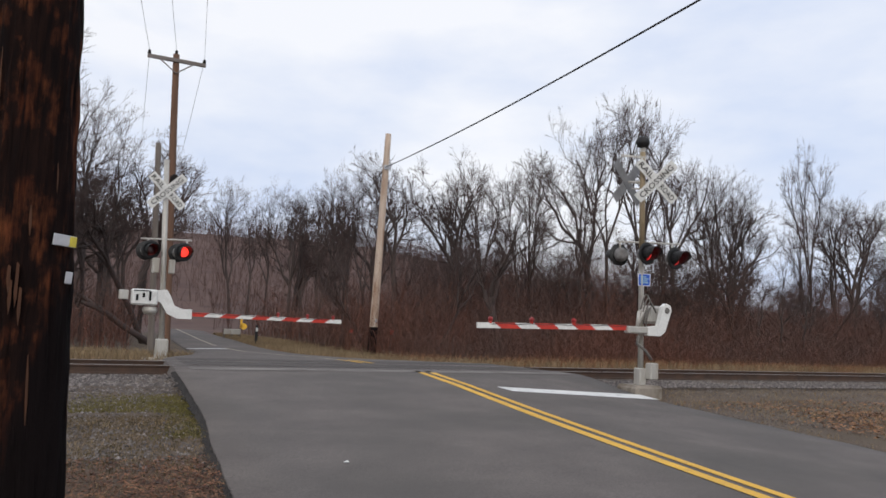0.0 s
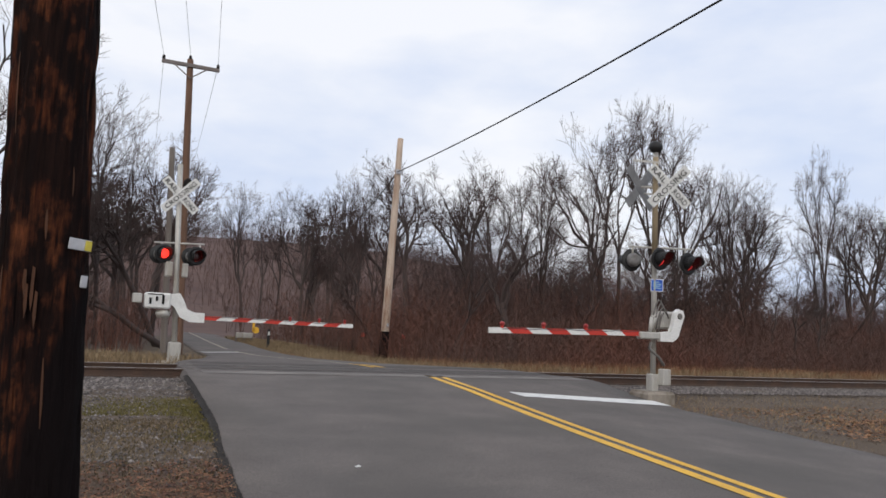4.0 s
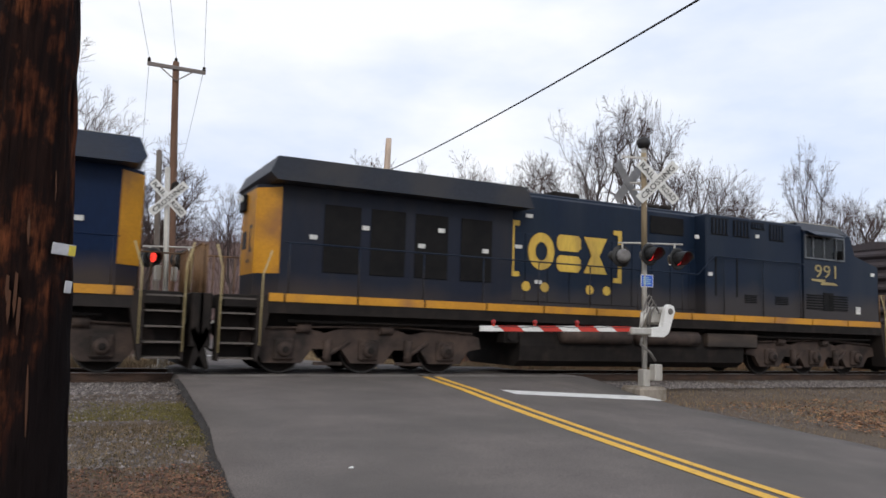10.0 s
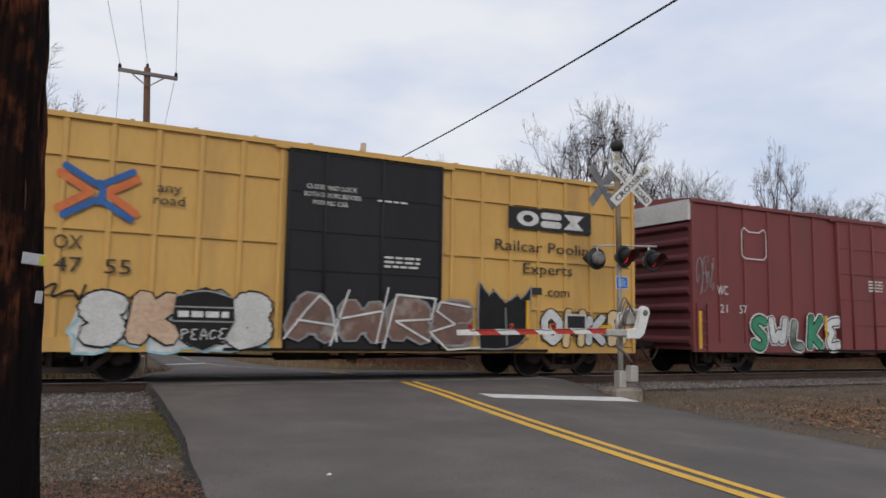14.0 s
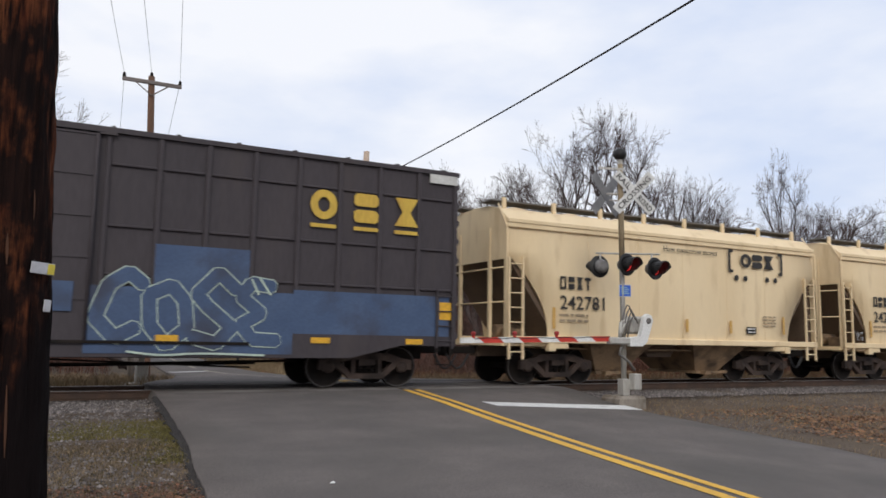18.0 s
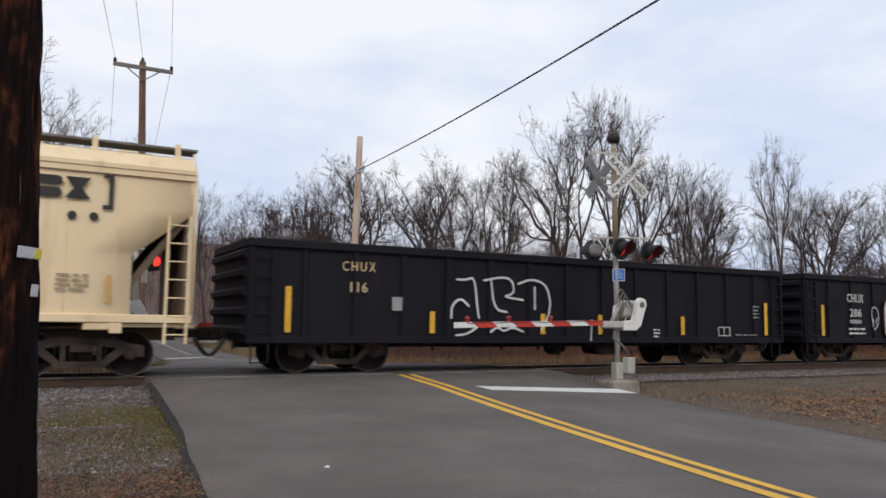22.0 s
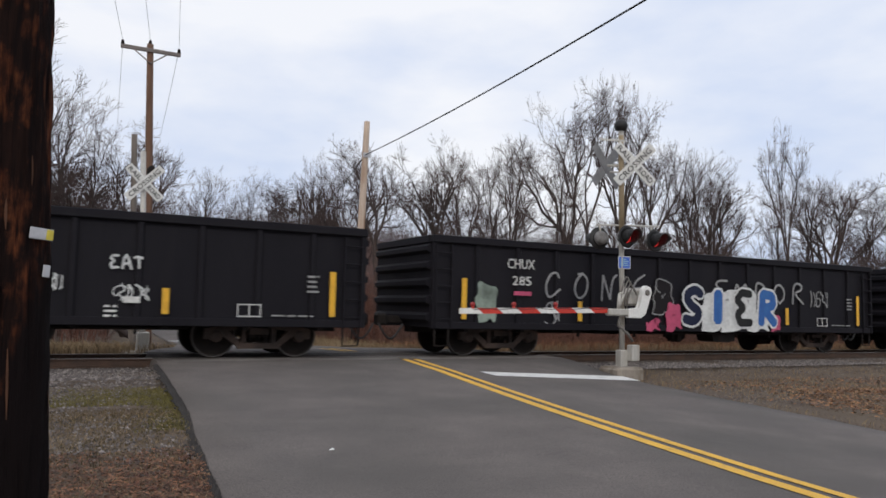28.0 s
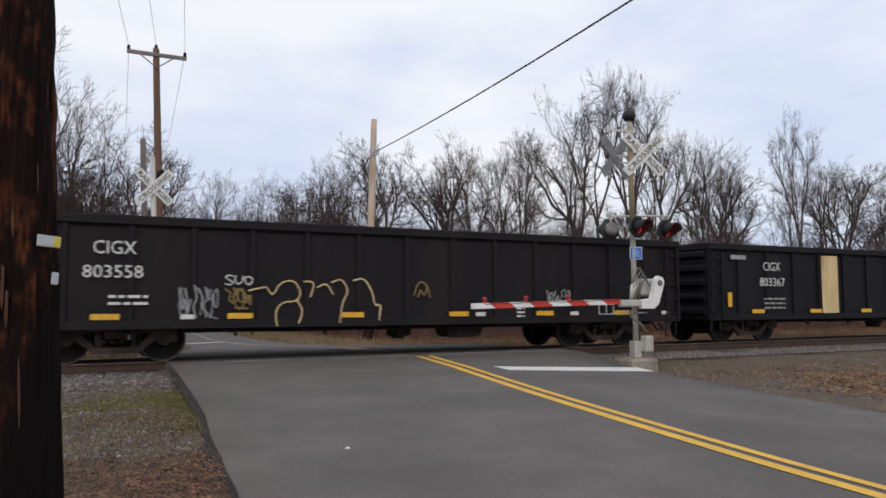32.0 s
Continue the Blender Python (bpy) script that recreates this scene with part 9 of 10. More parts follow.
# far mast
fx0, fy0 = 2.70, 22.0
far_mast = thing("crossing_signal", pose(0, 0, 0), "grey crossing signal mast with red flashing lamps and lowered arm", "crossing signal", "crossing signals")
part("mast", tube(bmx(), (fx0 + 0.03, fy0, -0.15), (fx0 - 0.22, fy0, 5.2), 0.075, 0.07, 14), "alu", far_mast, "weathered aluminium mast")
part("base_casting", box(bmx(), fx0 - 0.14, fx0 + 0.18, fy0 - 0.15, fy0 + 0.15, -0.35, 0.34, 0.03), "alu", far_mast, "grey base casting")
part("foundation", box(bmx(), fx0 - 0.45, fx0 + 0.45, fy0 - 0.4, fy0 + 0.4, -0.5, -0.17, 0.03), "concrete", far_mast)
crossbuck(far_mast, Vector((fx0 - 0.16, fy0 - 0.12, 4.33)), (-0.15, -1))
ca = bmx()
cz = Vector((fx0 - 0.1, fy0, 3.02))
tube(ca, cz - RIGHT * 0.66, cz + RIGHT * 0.72, 0.025, n=8)
for o in (-0.45, 0.6):
    tube(ca, cz + RIGHT * o, cz + RIGHT * o + Vector((0, 0, -0.2)), 0.025, n=8)
part("lamp_crossarm", ca, "alu", far_mast)
face_l = RIGHT * 0.6 + NEARER * 0.8
lamp_head(far_mast, cz + Vector((0, 0, -0.3)) - RIGHT * 0.34 + NEARER * 0.1, face_l, 0)
lamp_head(far_mast, cz + Vector((0, 0, -0.33)) + RIGHT * 0.55 + NEARER * 0.1, face_l, 1)
lamp_head(far_mast, cz + Vector((0, 0, -0.3)) - RIGHT * 0.62 - NEARER * 0.3, -face_l)
lamp_head(far_mast, cz + Vector((0, 0, -0.33)) + RIGHT * 0.27 - NEARER * 0.3, -face_l)
gm = bmx()
box(gm, fx0 - 0.85, fx0 - 0.2, fy0 - 0.35, fy0 + 0.1, 1.22, 1.64, 0.04)
part("gate_motor", gm, "white_paint", far_mast, "white gate motor housing")
gm = bmx()
box(gm, fx0 - 1.15, fx0 - 0.92, fy0 - 0.25, fy0, 1.35, 1.6, 0.02)
part("counterweight", gm, "alu", far_mast)
for k in range(3):
    part("cover_bolt", box(bmx(), fx0 - 0.75 + 0.16 * k, fx0 - 0.69 + 0.16 * k, fy0 - 0.37, fy0 - 0.35, 1.34 + 0.08 * (k % 2), 1.5 + 0.04 * k), "louvre", far_mast)
part("motor_cover", box(bmx(), fx0 - 0.8, fx0 - 0.4, fy0 - 0.36, fy0 - 0.345, 1.58, 1.61), "louvre", far_mast)
gm = bmx()
slab(gm, [(fx0 - 0.3, 1.62), (fx0 + 0.02, 1.66), (fx0 + 0.12, 1.5), (fx0 + 0.24, 1.24), (fx0 + 0.44, 1.16), (fx0 + 0.7, 1.16), (fx0 + 0.7, 0.9), (fx0 + 0.32, 0.9), (fx0 + 0.06, 1.02), (fx0 - 0.12, 1.3), (fx0 - 0.3, 1.4)], fy0 - 0.3, fy0 - 0.16)
part("gate_lever", gm, "white_paint", far_mast, "white curved gate lever")
part("gear_cover", lathe(bmx(), [(0.14, -0.1), (0.2, 0.0), (0.18, 0.1)], "z", 16, (fx0 - 0.35, fy0 - 0.1, 1.08)), "alu", far_mast)
part("side_box", box(bmx(), fx0 - 0.38, fx0 - 0.2, fy0 - 0.12, fy0 + 0.08, 2.1, 2.5, 0.02), "alu", far_mast)
part("side_box", box(bmx(), fx0 + 0.05, fx0 + 0.2, fy0 - 0.12, fy0 + 0.08, 2.1, 2.48, 0.02), "alu", far_mast)
gate_arm(far_mast, fx0 + 0.66, 7.67, fy0 - 0.23, 1.03, 1.0, (0.56, 0.76, 0.94), 10)
gm = bmx()
box(gm, 4.72, 4.78, fy0 - 0.27, fy0 - 0.25, 0.72, 0.96)
lathe(gm, [(0.09, -0.27), (0.09, -0.25)], "y", 10, (4.82, fy0, 0.76))
part("hanging_tag", gm, "reflector", far_mast, "yellow tag hung from the arm")


# ---- poles and wires ----
def sagging(a, b, sag, n=24):
    a, b = Vector(a), Vector(b)
    return [a.lerp(b, k / n) - Vector((0, 0, 4 * sag * (k / n) * (1 - k / n))) for k in range(n + 1)]


def pole_mesh(base, top, r0, r1, n=16, seg=14, rough=0.004, seed=0):
    bm, rings = bmx(), []
    base, top = Vector(base), Vector(top)
    for s in range(seg + 1):
        c, r = base.lerp(top, s / seg), r0 + (r1 - r0) * s / seg
        rings.append([bm.verts.new(c + Vector((math.cos(2 * math.pi * k / n), math.sin(2 * math.pi * k / n), 0)) * (r + rough * noise.noise(Vector((k * 1.9, s * 0.4, seed))))) for k in range(n)])
    for a, b in zip(rings, rings[1:]):
        for k in range(n):
            bm.faces.new((a[k], a[(k + 1) % n], b[(k + 1) % n], b[k])).smooth = True
    bm.faces.new(rings[-1])
    bm.faces.new(list(reversed(rings[0])))
    return bm


far_pole = thing("utility_pole", pose(0, 0, 0), "brown wooden utility pole with one crossarm and insulators", "utility pole", "utility poles")
part("pole", pole_mesh((3.86, 30, -0.6), (3.42, 30, 10.75), 0.17, 0.115), "pole_old", far_pole)
part("crossarm", box(bmx(), 2.4, 4.5, 29.84, 29.94, 10.42, 10.56, 0.01), "arm_grey", far_pole, "grey wooden crossarm")
bm = bmx()
pipe(bm, [(2.85, 29.83, 10.42), (3.44, 29.83, 9.98), (4.03, 29.83, 10.42)], 0.025)
part("arm_brace", bm, "arm_grey", far_pole)
for x, y, z in ((2.46, 29.89, 10.56), (3.42, 30, 10.75), (4.44, 29.89, 10.56)):
    part("insulator", lathe(bmx(), [(0.03, 0), (0.07, 0.03), (0.05, 0.08), (0.06, 0.12), (0.02, 0.17)], "z", 10, (x, y, z)), "steel_black", far_pole)
for (x, y, z), (bx_, bz_) in zip(((2.46, 29.89, 10.7), (3.42, 30, 10.9), (4.44, 29.89, 10.7)), ((-4.9, 11.5), (-4.6, 11.7), (-3.6, 11.5))):
    part("wire", pipe(bmx(), sagging((x, y, z), (bx_, -22, bz_), 1.3), 0.008, 4), "wire", far_pole, "thin overhead wire")
for (x, y, z), e in zip(((2.46, 29.89, 10.7), (4.44, 29.89, 10.7)), ((6.3, 78, 11.6), (8.9, 78, 11.2))):
    part("wire", pipe(bmx(), sagging((x, y, z), e, 0.9), 0.010, 4), "wire", far_pole, "thin overhead wire")
# dark blob on the pole, given a plain guessed shape
bm = bmx()
lathe(bm, [(0.1, 0), (0.17, 0.08), (0.16, 0.35), (0.06, 0.45)], "z", 12, (3.68, 29.75, 5.7))
part("pole_lamp", bm, "steel_black", far_pole, "dark fitting on the pole")

grey_pole = thing("wooden_post", pose(0, 0, 0), "short grey weathered wooden pole", "pole", "utility poles")
part("pole", pole_mesh((2.82, 25.2, -0.5), (2.56, 25.2, 6.3), 0.10, 0.085, seed=3), "pole_grey", grey_pole)

new_pole = thing("utility_pole", pose(0, 0, 0), "fresh orange-brown wooden utility pole with one black cable", "utility pole", "utility poles")
part("pole", pole_mesh((12.6, 31.6, -0.6), (12.86, 31.6, 9.45), 0.19, 0.13, seed=5), "pole_new", new_pole)
part("pole_foot", pole_mesh((12.6, 31.6, -0.6), (12.63, 31.6, 0.8), 0.196, 0.194, seed=5, seg=3), "creosote", new_pole, "dark pole foot")
part("cable", pipe(bmx(), sagging((12.75, 31.45, 7.9), (5.5, -25, 8.2), 0.94, 40), 0.022, 6), "cable", new_pole, "thick black overhead cable")
part("cable", pipe(bmx(), sagging((12.8, 31.7, 7.85), (20.5, 70, 8.5), 1.0, 20), 0.025, 6), "cable", new_pole, "thick black overhead cable")
part("pole_band", box(bmx(), 12.66, 13.0, 31.4, 31.46, 7.8, 8.0), "tag_metal", new_pole)
part("pole_tag", box(bmx(), 12.62, 12.72, 31.4, 31.42, 1.0, 1.15), "tag_metal", new_pole)

near_pole = thing("utility_pole", pose(0, 0, 0), "dark creosoted wooden utility pole with small metal tags", "utility pole", "utility poles")
NPX = lambda z: -0.076 - 0.043 * (z - 1.28)
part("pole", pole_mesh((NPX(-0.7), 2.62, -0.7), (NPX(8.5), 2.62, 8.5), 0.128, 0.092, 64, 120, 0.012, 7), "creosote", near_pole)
rng = random.Random(8)
for k in range(60):
    z = rng.uniform(0.2, 2.6)
    a = rng.uniform(-2.9, -0.15)
    r, ln, w = 0.128 - 0.0039 * (z + 0.7), rng.uniform(0.05, 0.25), rng.uniform(0.001, 0.0035)
    c, s = math.cos(a), math.sin(a)
    bm = bmx()
    pts = []
    for u in (0, 0.35, 0.7, 1):
        ww = w * (1 - abs(2 * u - 1) ** 2) + 0.001
        zz = z + ln * u
        cx, cy, rr = NPX(zz), 2.62, r + 0.001 + 0.003 * math.sin(u * 3.1)
        pts.append((bm.verts.new((cx + rr * c - ww * s, cy + rr * s + ww * c, zz)), bm.verts.new((cx + rr * c + ww * s, cy + rr * s - ww * c, zz))))
    for (p, q), (u, v) in zip(pts, pts[1:]):
        bm.faces.new((p, q, v, u))
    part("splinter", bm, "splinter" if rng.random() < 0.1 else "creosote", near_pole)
rng = random.Random(9)
for x, z, ln in ((-0.108, 1.06, 0.1), (-0.094, 1.08, 0.13), (-0.082, 1.03, 0.11), (-0.115, 1.12, 0.08)):
    bm = bmx()
    slab(bm, [(x - 0.003, z + ln), (x + 0.004, z + ln * 0.95), (x + 0.005, z + 0.03), (x + 0.001, z), (x - 0.004, z + 0.04)], 2.48, 2.49)
    part("splinter", bm, "splinter", near_pole, "raw split of wood")
bm = bmx()
box(bm, -0.022, 0.045, -0.004, 0.0, -0.017, 0.017, 0.0015)
tg = part("pole_tag", bm, "tag_metal", near_pole, "galvanised tag with a yellow end", Matrix.Translation((0.008, 2.515, 1.283)) @ pose(0, 0, 0, 0, 4, 22))
part("tag_end", box(bmx(), 0.025, 0.044, -0.006, -0.004, -0.015, 0.015), "tag_yellow", tg)
bm = bmx()
box(bm, 0.0, 0.022, -0.004, 0.0, -0.018, 0.018, 0.0015)
part("pole_tag", bm, "tag_metal", near_pole, "small galvanised tag", Matrix.Translation((0.028, 2.53, 1.175)) @ pose(0, 0, 0, 0, 4, 30))

# roadside bits beyond the crossing
mp = thing("marker_post", pose(0, 0, 0), "thin dark roadside marker post", "post")
part("post", box(bmx(), 10.05, 10.2, 42.4, 42.48, -0.7, 0.55, 0.01), "black_paint", mp)
part("reflector", box(bmx(), 10.07, 10.18, 42.37, 42.4, 0.2, 0.4), "letter_white", mp)
for x, y in ((13.6, 37), (15.4, 36)):
    rm = thing("marker_post", pose(0, 0, 0), "small post with a round red reflector", "post")
    part("post", box(bmx(), x - 0.03, x + 0.03, y, y + 0.04, -0.7, 0.6), "pole_grey", rm)
    part("reflector", lathe(bmx(), [(0.11, -0.02), (0.11, 0.0)], "y", 14, (x, y, 0.52)), "gate_red", rm, "round red reflector")
gr = thing("guard_rail", pose(0, 0, 0), "short grey steel guard rail beside the road", "guard rail")
part("beam", box(bmx(), 10.25, 11.35, 52.0, 52.1, -0.25, 0.1, 0.03), "alu", gr)
for x in (10.3, 10.8, 11.3):
    part("post", box(bmx(), x - 0.05, x + 0.05, 52.1, 52.2, -0.8, 0.1), "pole_grey", gr)


# ---- trees ----
def tree_mesh(seed, spread=0.7, clear=0.3, forks=3, lean=0.0, levels=5, rise=0.12):
    """A bare tree of height 1: tapered trunk that forks into rising limbs, and a crown of fine twigs."""
    rng = random.Random(seed)
    wood, twig = ([], []), ([], [])

    def limb(store, pts, radii, n):
        vs, fs = store
        prev = None
        for i, (p, r) in enumerate(zip(pts, radii)):
            d = (pts[min(i + 1, len(pts) - 1)] - pts[max(i - 1, 0)]).normalized()
            u = d.orthogonal().normalized()
            v = d.cross(u)
            o = len(vs)
            for k in range(n):
                vs.append(tuple(p + r * (math.cos(2 * math.pi * k / n) * u + math.sin(2 * math.pi * k / n) * v)))
            if prev is not None:
                for k in range(n):
                    fs.append((prev + k, prev + (k + 1) % n, o + (k + 1) % n, o + k))
            prev = o

    def grow(p, d, length, r, level):
        n = (5, 6, 5, 4, 3, 2)[level]
        pts, radii = [p.copy()], [r]
        end = r * (0.78, 0.36, 0.34, 0.4, 0.55, 0.7)[level]
        kink = (0.06, 0.24, 0.28, 0.3, 0.28, 0.25)[level]
        for i in range(n):
            d = (d + Vector((rng.gauss(0, 1), rng.gauss(0, 1), rng.gauss(0, 0.5))) * kink + Vector((0, 0, (0.02, rise, rise * 0.8, 0.07, 0.05, 0.04)[level]))).normalized()
            p = p + d * length / n
            pts.append(p.copy())
            radii.append(r + (end - r) * (i + 1) / n)
        limb(wood if level < 3 else twig, pts, radii, (8, 6, 4, 3, 3, 3)[level])
        if level >= levels:
            return
        kids = (forks, 5, 5, 3, 2)[level] + (rng.random() < 0.5)
        first = rng.uniform(0, 6.28)
        for k in range(kids):
            at = 1.0 if level == 0 and k < forks - 1 else rng.uniform(0.25, 1.0) if level else rng.uniform(0.7, 1.0)
            i = min(n - 1, int(at * n))
            q = pts[i].lerp(pts[i + 1], at * n - i)
            here = (pts[i + 1] - pts[i]).normalized()
            a = first + k * 2.4 + rng.uniform(-0.5, 0.5)
            u = here.orthogonal().normalized()
            side = u * math.cos(a) + here.cross(u) * math.sin(a)
            open_ = spread * (rng.uniform(0.35, 0.75) if level == 0 else rng.uniform(0.6, 1.15))
            nd = (here + side * open_).normalized()
            if nd.z < -0.05:
                nd.z *= -0.3
            ln = (0.62, 0.6, 0.62, 0.62, 0.75)[level] * length * rng.uniform(0.7, 1.15) * (1.15 - 0.45 * at if level else 1.0) * (1.9 if level == 0 else 1.0)
            grow(q, nd, ln, max(radii[i] * (rng.uniform(0.62, 0.8) if level == 0 else rng.uniform(0.46, 0.7)), 0.00055), level + 1)

    grow(Vector((0, 0, -0.02)), Vector((lean, 0, 1)).normalized(), clear, 0.0122, 0)
    top = sorted(v[2] for v in twig[0])[-len(twig[0]) // 400]
    out = []
    for name, (vs, fs), m in (("trunk", wood, "bark"), ("crown", twig, "twig")):
        me = bpy.data.meshes.new(name)
        me.from_pydata([(x / top, y / top, z / top) for x, y, z in vs], [], fs)
        for pl in me.polygons:
            pl.use_smooth = True
        me.materials.append(M[m])
        out.append(me)
    return out


KINDS = [tree_mesh(201, 0.7, 0.34, 3), tree_mesh(202, 0.85, 0.26, 3), tree_mesh(203, 0.65, 0.4, 2, 0.1), tree_mesh(204, 0.9, 0.3, 4),
         tree_mesh(205, 0.75, 0.3, 3, -0.15), tree_mesh(206, 0.8, 0.42, 3), tree_mesh(207, 0.6, 0.36, 3), tree_mesh(208, 0.95, 0.24, 3, 0.2)]


def copy_tree(kind, x, y, h, turn, wide=1.0, lean=0.0):
    ob = new("tree")
    ob.matrix_basis = Matrix.Translation((x, y, land_z(x, y))) @ pose(0, 0, 0, 0, lean, turn) @ Matrix.Diagonal((h * wide, h * wide, h, 1))
    tagged(ob, "bare leafless grey-brown winter tree", "tree", "bare trees beyond the track")
    shared("trunk", KINDS[kind][0], ob)
    shared("crown", KINDS[kind][1], ob)
    return ob


rng = random.Random(77)
# wood's edge west of the road, then east of it
for x, y, h, k, w, lean in ((0.2, 33, 12.6, 1, 0.52, -6), (-3.5, 36, 17, 5, 0.9, 0), (1.3, 40, 12.0, 6, 0.7, 4), (2.3, 44, 12.6, 0, 0.75, 0), (4.6, 48, 12.4, 3, 0.75, 3), (3.4, 42, 9.5, 1, 0.8, -8), (4.2, 36, 8.6, 7, 0.8, 52), (3.9, 39, 9.0, 4, 0.8, 44),
                            (17.0, 84, 15.5, 6, 0.8, 0), (19.3, 86, 15.0, 0, 0.8, 0), (21.8, 88, 16.6, 5, 0.8, 3), (24.5, 86, 15.5, 2, 0.8, 0), (27.0, 85, 16.0, 3, 0.8, -3), (30.0, 84, 17.0, 1, 0.8, 0), (5.0, 62, 11.0, 4, 0.8, 0),
                            (16.8, 60, 12.2, 3, 0.8, 0), (15.6, 50, 12.0, 6, 0.7, -5), (14.4, 41, 11.0, 0, 0.7, 2), (16.3, 42, 11.6, 5, 0.66, -2), (18.4, 43, 11.8, 4, 0.7, 8),
                            (20.4, 40, 11.6, 7, 0.8, 6), (21.9, 41, 12.4, 1, 0.72, 0), (24.0, 42, 12.0, 3, 0.72, 0), (25.6, 40, 11.8, 2, 0.7, 4), (27.0, 41, 12.6, 6, 0.72, -4),
                            (28.6, 38, 14.4, 0, 0.68, 0), (30.2, 39, 14.8, 7, 0.7, -6), (30.9, 38.5, 17.0, 2, 0.6, -4), (32.9, 38, 17.0, 3, 0.55, -2), (35.4, 39, 17.0, 5, 0.6, 3), (38.0, 40, 14.2, 4, 0.6, 8),
                            (40.2, 40, 13.6, 2, 0.7, 6), (41.6, 39, 12.6, 6, 0.75, -3), (43.2, 40, 13.4, 0, 0.75, -3), (44.6, 41, 12.0, 4, 0.8, 5), (45.8, 43, 12.2, 7, 0.8, 0), (47.6, 44, 12.4, 5, 0.75, 0), (47.2, 36.5, 15.6, 3, 0.42, 0), (47.3, 36.6, 11.0, 6, 0.5, -18), (47.4, 36.5, 15.0, 0, 0.6, 36), (53.4, 38, 12.6, 4, 0.7, -4),
                            (55.0, 40, 13.2, 6, 0.8, 4), (58.0, 41, 13.4, 3, 0.85, 0), (61.0, 40, 13.6, 0, 0.9, 0), (65, 42, 14, 5, 1, 0), (70, 41, 14, 2, 1, 0)):
    copy_tree(k, x, y, h, rng.uniform(0, 360), w, lean)
for _ in range(66):
    x = rng.uniform(-14, 96)
    y = rng.uniform(46, 76)
    if along(ROAD_L, y) - 2 < x < along(ROAD_R, y) + 2.5:
        continue
    copy_tree(rng.randrange(8), x, y, rng.uniform(7.5, 11.5), rng.uniform(0, 360), rng.uniform(0.8, 1.2), rng.uniform(-6, 6))
for _ in range(30):
    x = rng.uniform(14, 66)
    y = rng.uniform(29, 40)
    copy_tree(rng.randrange(8), x, y, rng.uniform(3.5, 8.0), rng.uniform(0, 360), rng.uniform(0.8, 1.3), rng.uniform(-18, 18))
for _ in range(9):
    copy_tree(rng.randrange(8), rng.uniform(-14, 1.2), rng.uniform(34, 52), rng.uniform(5, 9.0), rng.uniform(0, 360), rng.uniform(0.9, 1.3), rng.uniform(-8, 8))


# ---- thicket and far woods ----
def stem(lo, hi, wide, lean=0.25, arms=3, arch=0.0):
    def make(rng):
        h, vs, fs = lo + (hi - lo) * rng.random() ** 1.7, [], []
        lx, ly = rng.gauss(0, lean) * h, rng.gauss(0, lean) * h
        bow = arch * rng.random()

        def twig(p, q, w):
            a = rng.uniform(0, 3.14)
            c, s = math.cos(a) * w, math.sin(a) * w
            o = len(vs)
            vs.extend([(p[0] + c, p[1] + s, p[2]), (p[0] - c, p[1] - s, p[2]), (q[0] - c * 0.5, q[1] - s * 0.5, q[2]), (q[0] + c * 0.5, q[1] + s * 0.5, q[2])])
            fs.append((o, o + 1, o + 2, o + 3))

        def spot(u):
            return (lx * u ** 1.6 + 0.03 * h * math.sin(5 * u + lx * 9), ly * u ** 1.6, h * (u * (1 + bow) - bow * u * u * 1.35))

        pts = [(0, 0, -0.15)] + [spot(u) for u in (0.35, 0.7, 1.0)]
        for k, (p, q) in enumerate(zip(pts, pts[1:])):
            twig(p, q, wide * (1 - 0.25 * k))
        for _ in range(arms):
            u = rng.uniform(0.25, 0.95)
            p = spot(u)
            twig(p, (p[0] + rng.gauss(0, 0.2) * h, p[1] + rng.gauss(0, 0.2) * h, max(0.05, p[2] + rng.uniform(-0.08, 0.24) * h)), wide * 0.4)
        return vs, fs
    return make


scatter("thicket", "dense brown tangle of bare brush and vines", "brush", "brush", 12000, 31, on_land(10.5, 72, 25.5, 40, clear=2.6), stem(0.5, 3.0, 0.011, 0.8, 7, 1.0))
scatter("thicket", "dense brown tangle of bare brush and vines", "brush", "brush", 9000, 36, on_land(10.5, 72, 26.5, 42, 4.4, clear=2.6), stem(0.9, 4.2, 0.011, 0.6, 8, 0.8))
scatter("thicket", "dense brown tangle of bare brush and vines", "brush", "brush", 7000, 32, on_land(-16, 10, 29.5, 60, clear=2.2), stem(0.7, 3.6, 0.013, 0.65, 6, 0.8))
scatter("thicket", "dense brown tangle of bare brush and vines", "brush", "brush", 9000, 33, on_land(10, 80, 38, 70, clear=2.6), stem(1.2, 4.6, 0.018, 0.5, 7, 0.6))
scatter("tall_brush", "tall fuzzy brown brush behind the wood's edge", "brush", "farwood", 9000, 43, on_land(26, 112, 44, 66, clear=3), stem(2.5, 7.6, 0.013, 0.3, 11, 0.3))
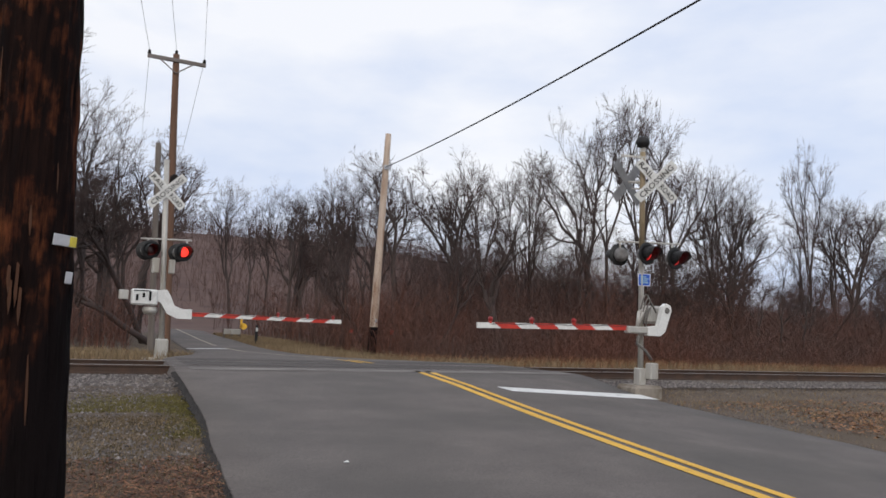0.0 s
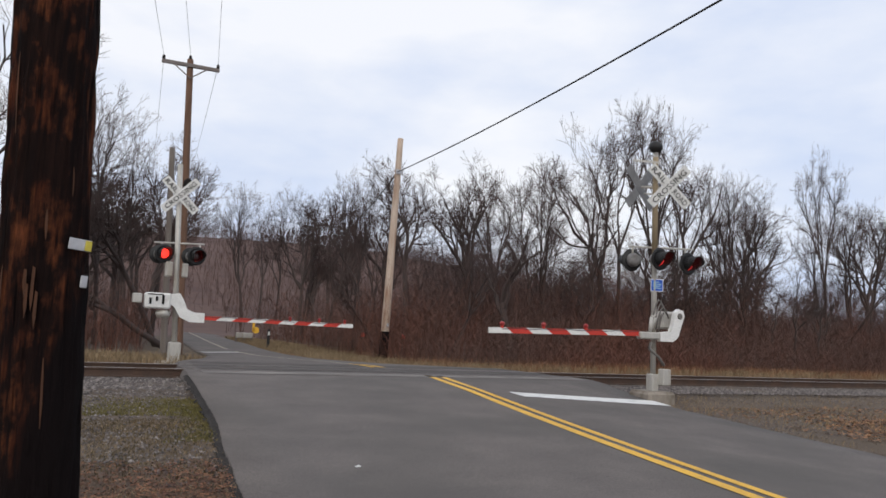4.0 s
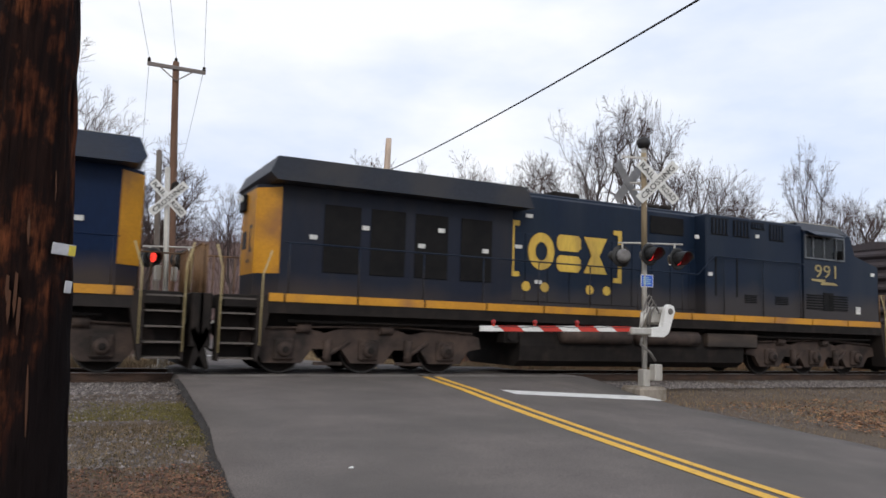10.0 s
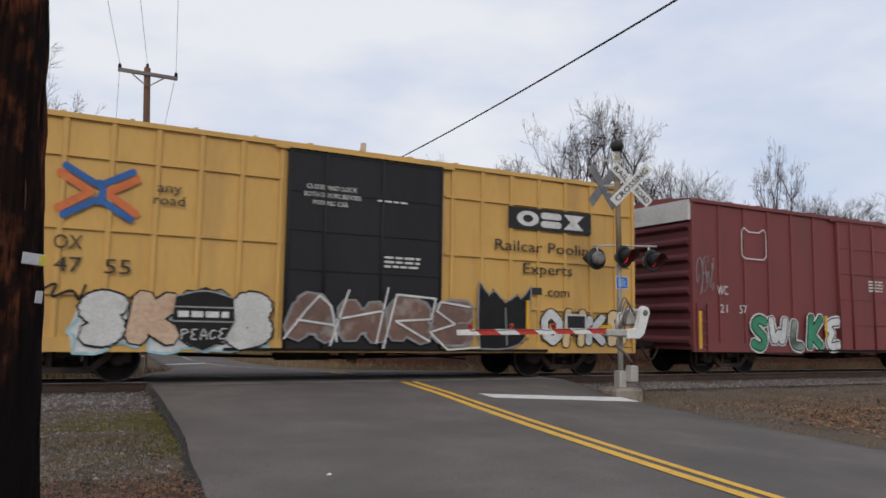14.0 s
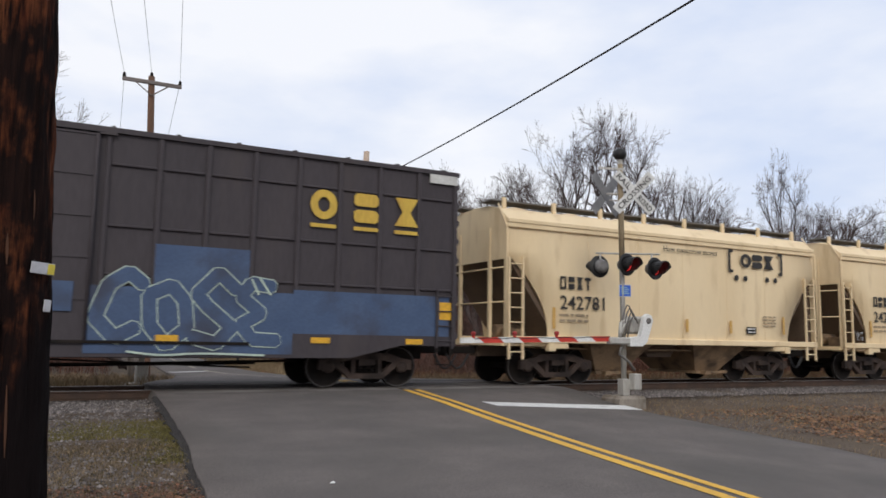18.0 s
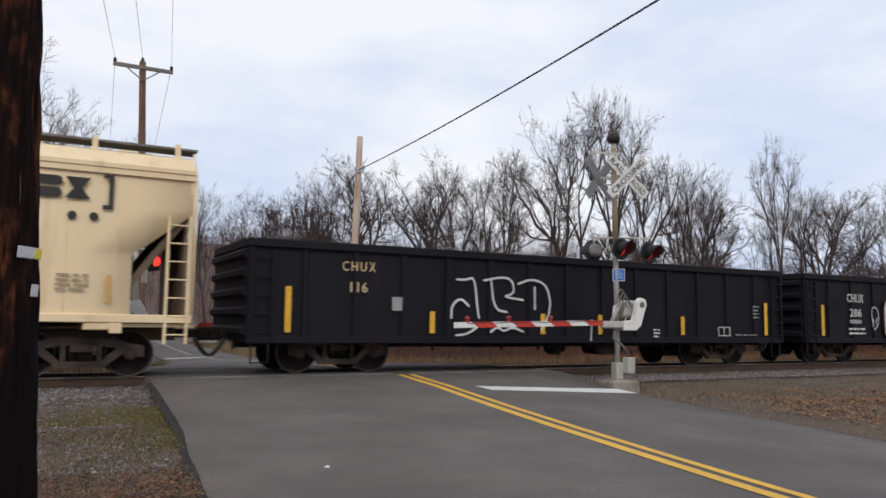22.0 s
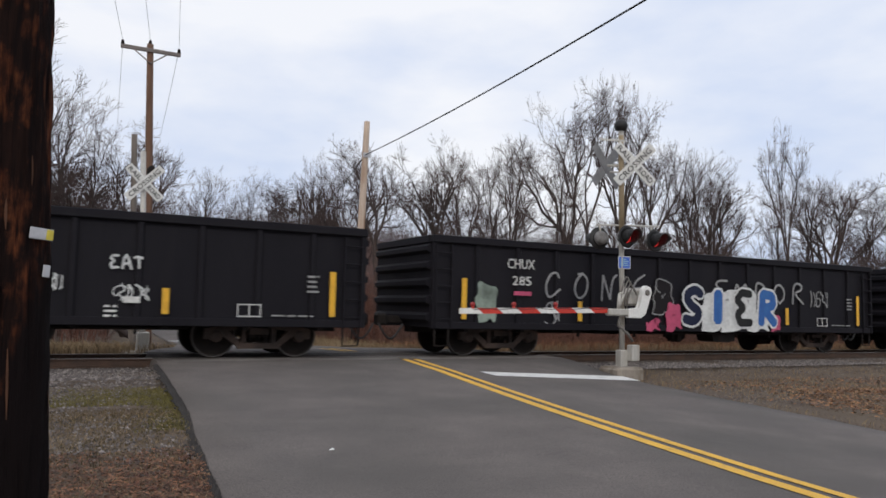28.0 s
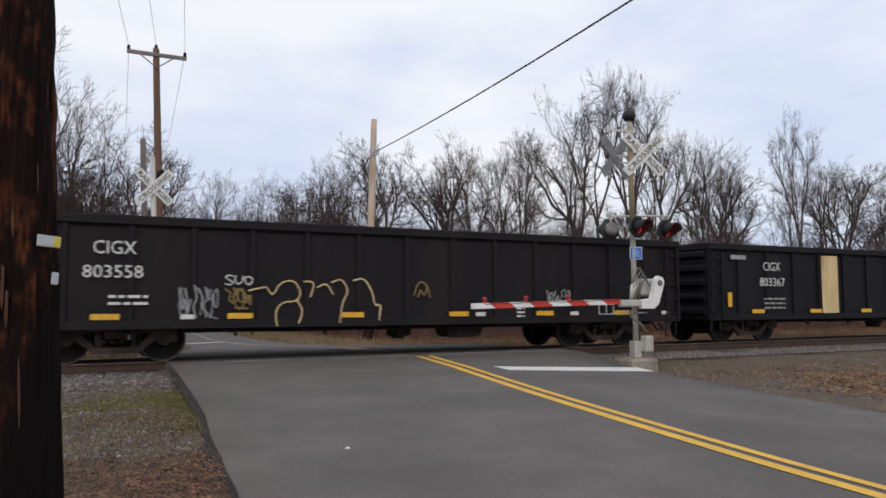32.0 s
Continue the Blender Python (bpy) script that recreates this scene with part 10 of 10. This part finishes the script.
scatter("tall_brush", "tall fuzzy brown brush behind the wood's edge", "brush", "brush", 5000, 44, on_land(13, 80, 30, 44, clear=3), stem(2.0, 6.0, 0.008, 0.45, 11, 0.5))
scatter("tall_brush", "tall fine dark brush among the trees", "brush", "twig", 3600, 46, on_land(19, 42, 37, 47, clear=3), stem(3.0, 9.0, 0.009, 0.3, 13, 0.3))
scatter("low_brush", "low reddish brush at the wood's edge", "brush", "brush", 10000, 34, on_land(12, 66, 23.8, 28), stem(0.3, 1.7, 0.007, 0.6, 5, 0.8))
scatter("far_woods", "hazy brown leafless woods on the hill", "woods", "farwood", 26000, 35, lambda r: (lambda x, y: None if y < 92 and along(ROAD_L, y) - 1 < x < along(ROAD_R, y) + 1 else (x, y, land_z(x, y)))(r.uniform(-60, 280), 68 + 132 * r.random()), stem(2.0, 5.5, 0.045, 0.25, 7))


# ---- what moves ----
def motions():
    for car, s in CARS:
        walk(car, [(t, pose(s + SPEED * (20 - t), TRACK_Y, 0)) for t in (0, 4, 8, 12, 16, 20, 24, 28, 32)])
    for wheel, s, at, r in WHEELS:
        # a wheel turns while its car is near the crossing
        mid = 20 + (s + 8 - 12) / SPEED
        first, last = max(0.0, mid - 2.6), min(32.0, mid + 2.6)
        n = int((last - first) / 0.06)
        rows = [(first + 0.06 * k, pose(at[0], at[1], at[2], 0, -math.degrees(SPEED * 0.06 * k / r), 0)) for k in range(n + 1)]
        if rows[0][0] > 0:
            rows.insert(0, (0, rows[0][1]))
        if rows[-1][0] < 32:
            rows.append((32, rows[-1][1]))
        walk(wheel, rows)
    # the two lamps of the far mast flash in turn: each lens turns its bright or its dull face forward
    for lens, at, half in LENSES:
        rows, angle, beat, t = [(0, pose(*at, 0, 0, 0 if half else 180))], 0 if half else 180, 0.617, 0.07
        while t < 31.8:
            for k in (0, 1, 2, 3):
                rows.append((t + k / 30, pose(*at, 0, 0, angle + 60 * k)))
            angle += 180
            t += beat
        rows.append((32, pose(*at, 0, 0, angle)))
        walk(lens, rows)


motions()
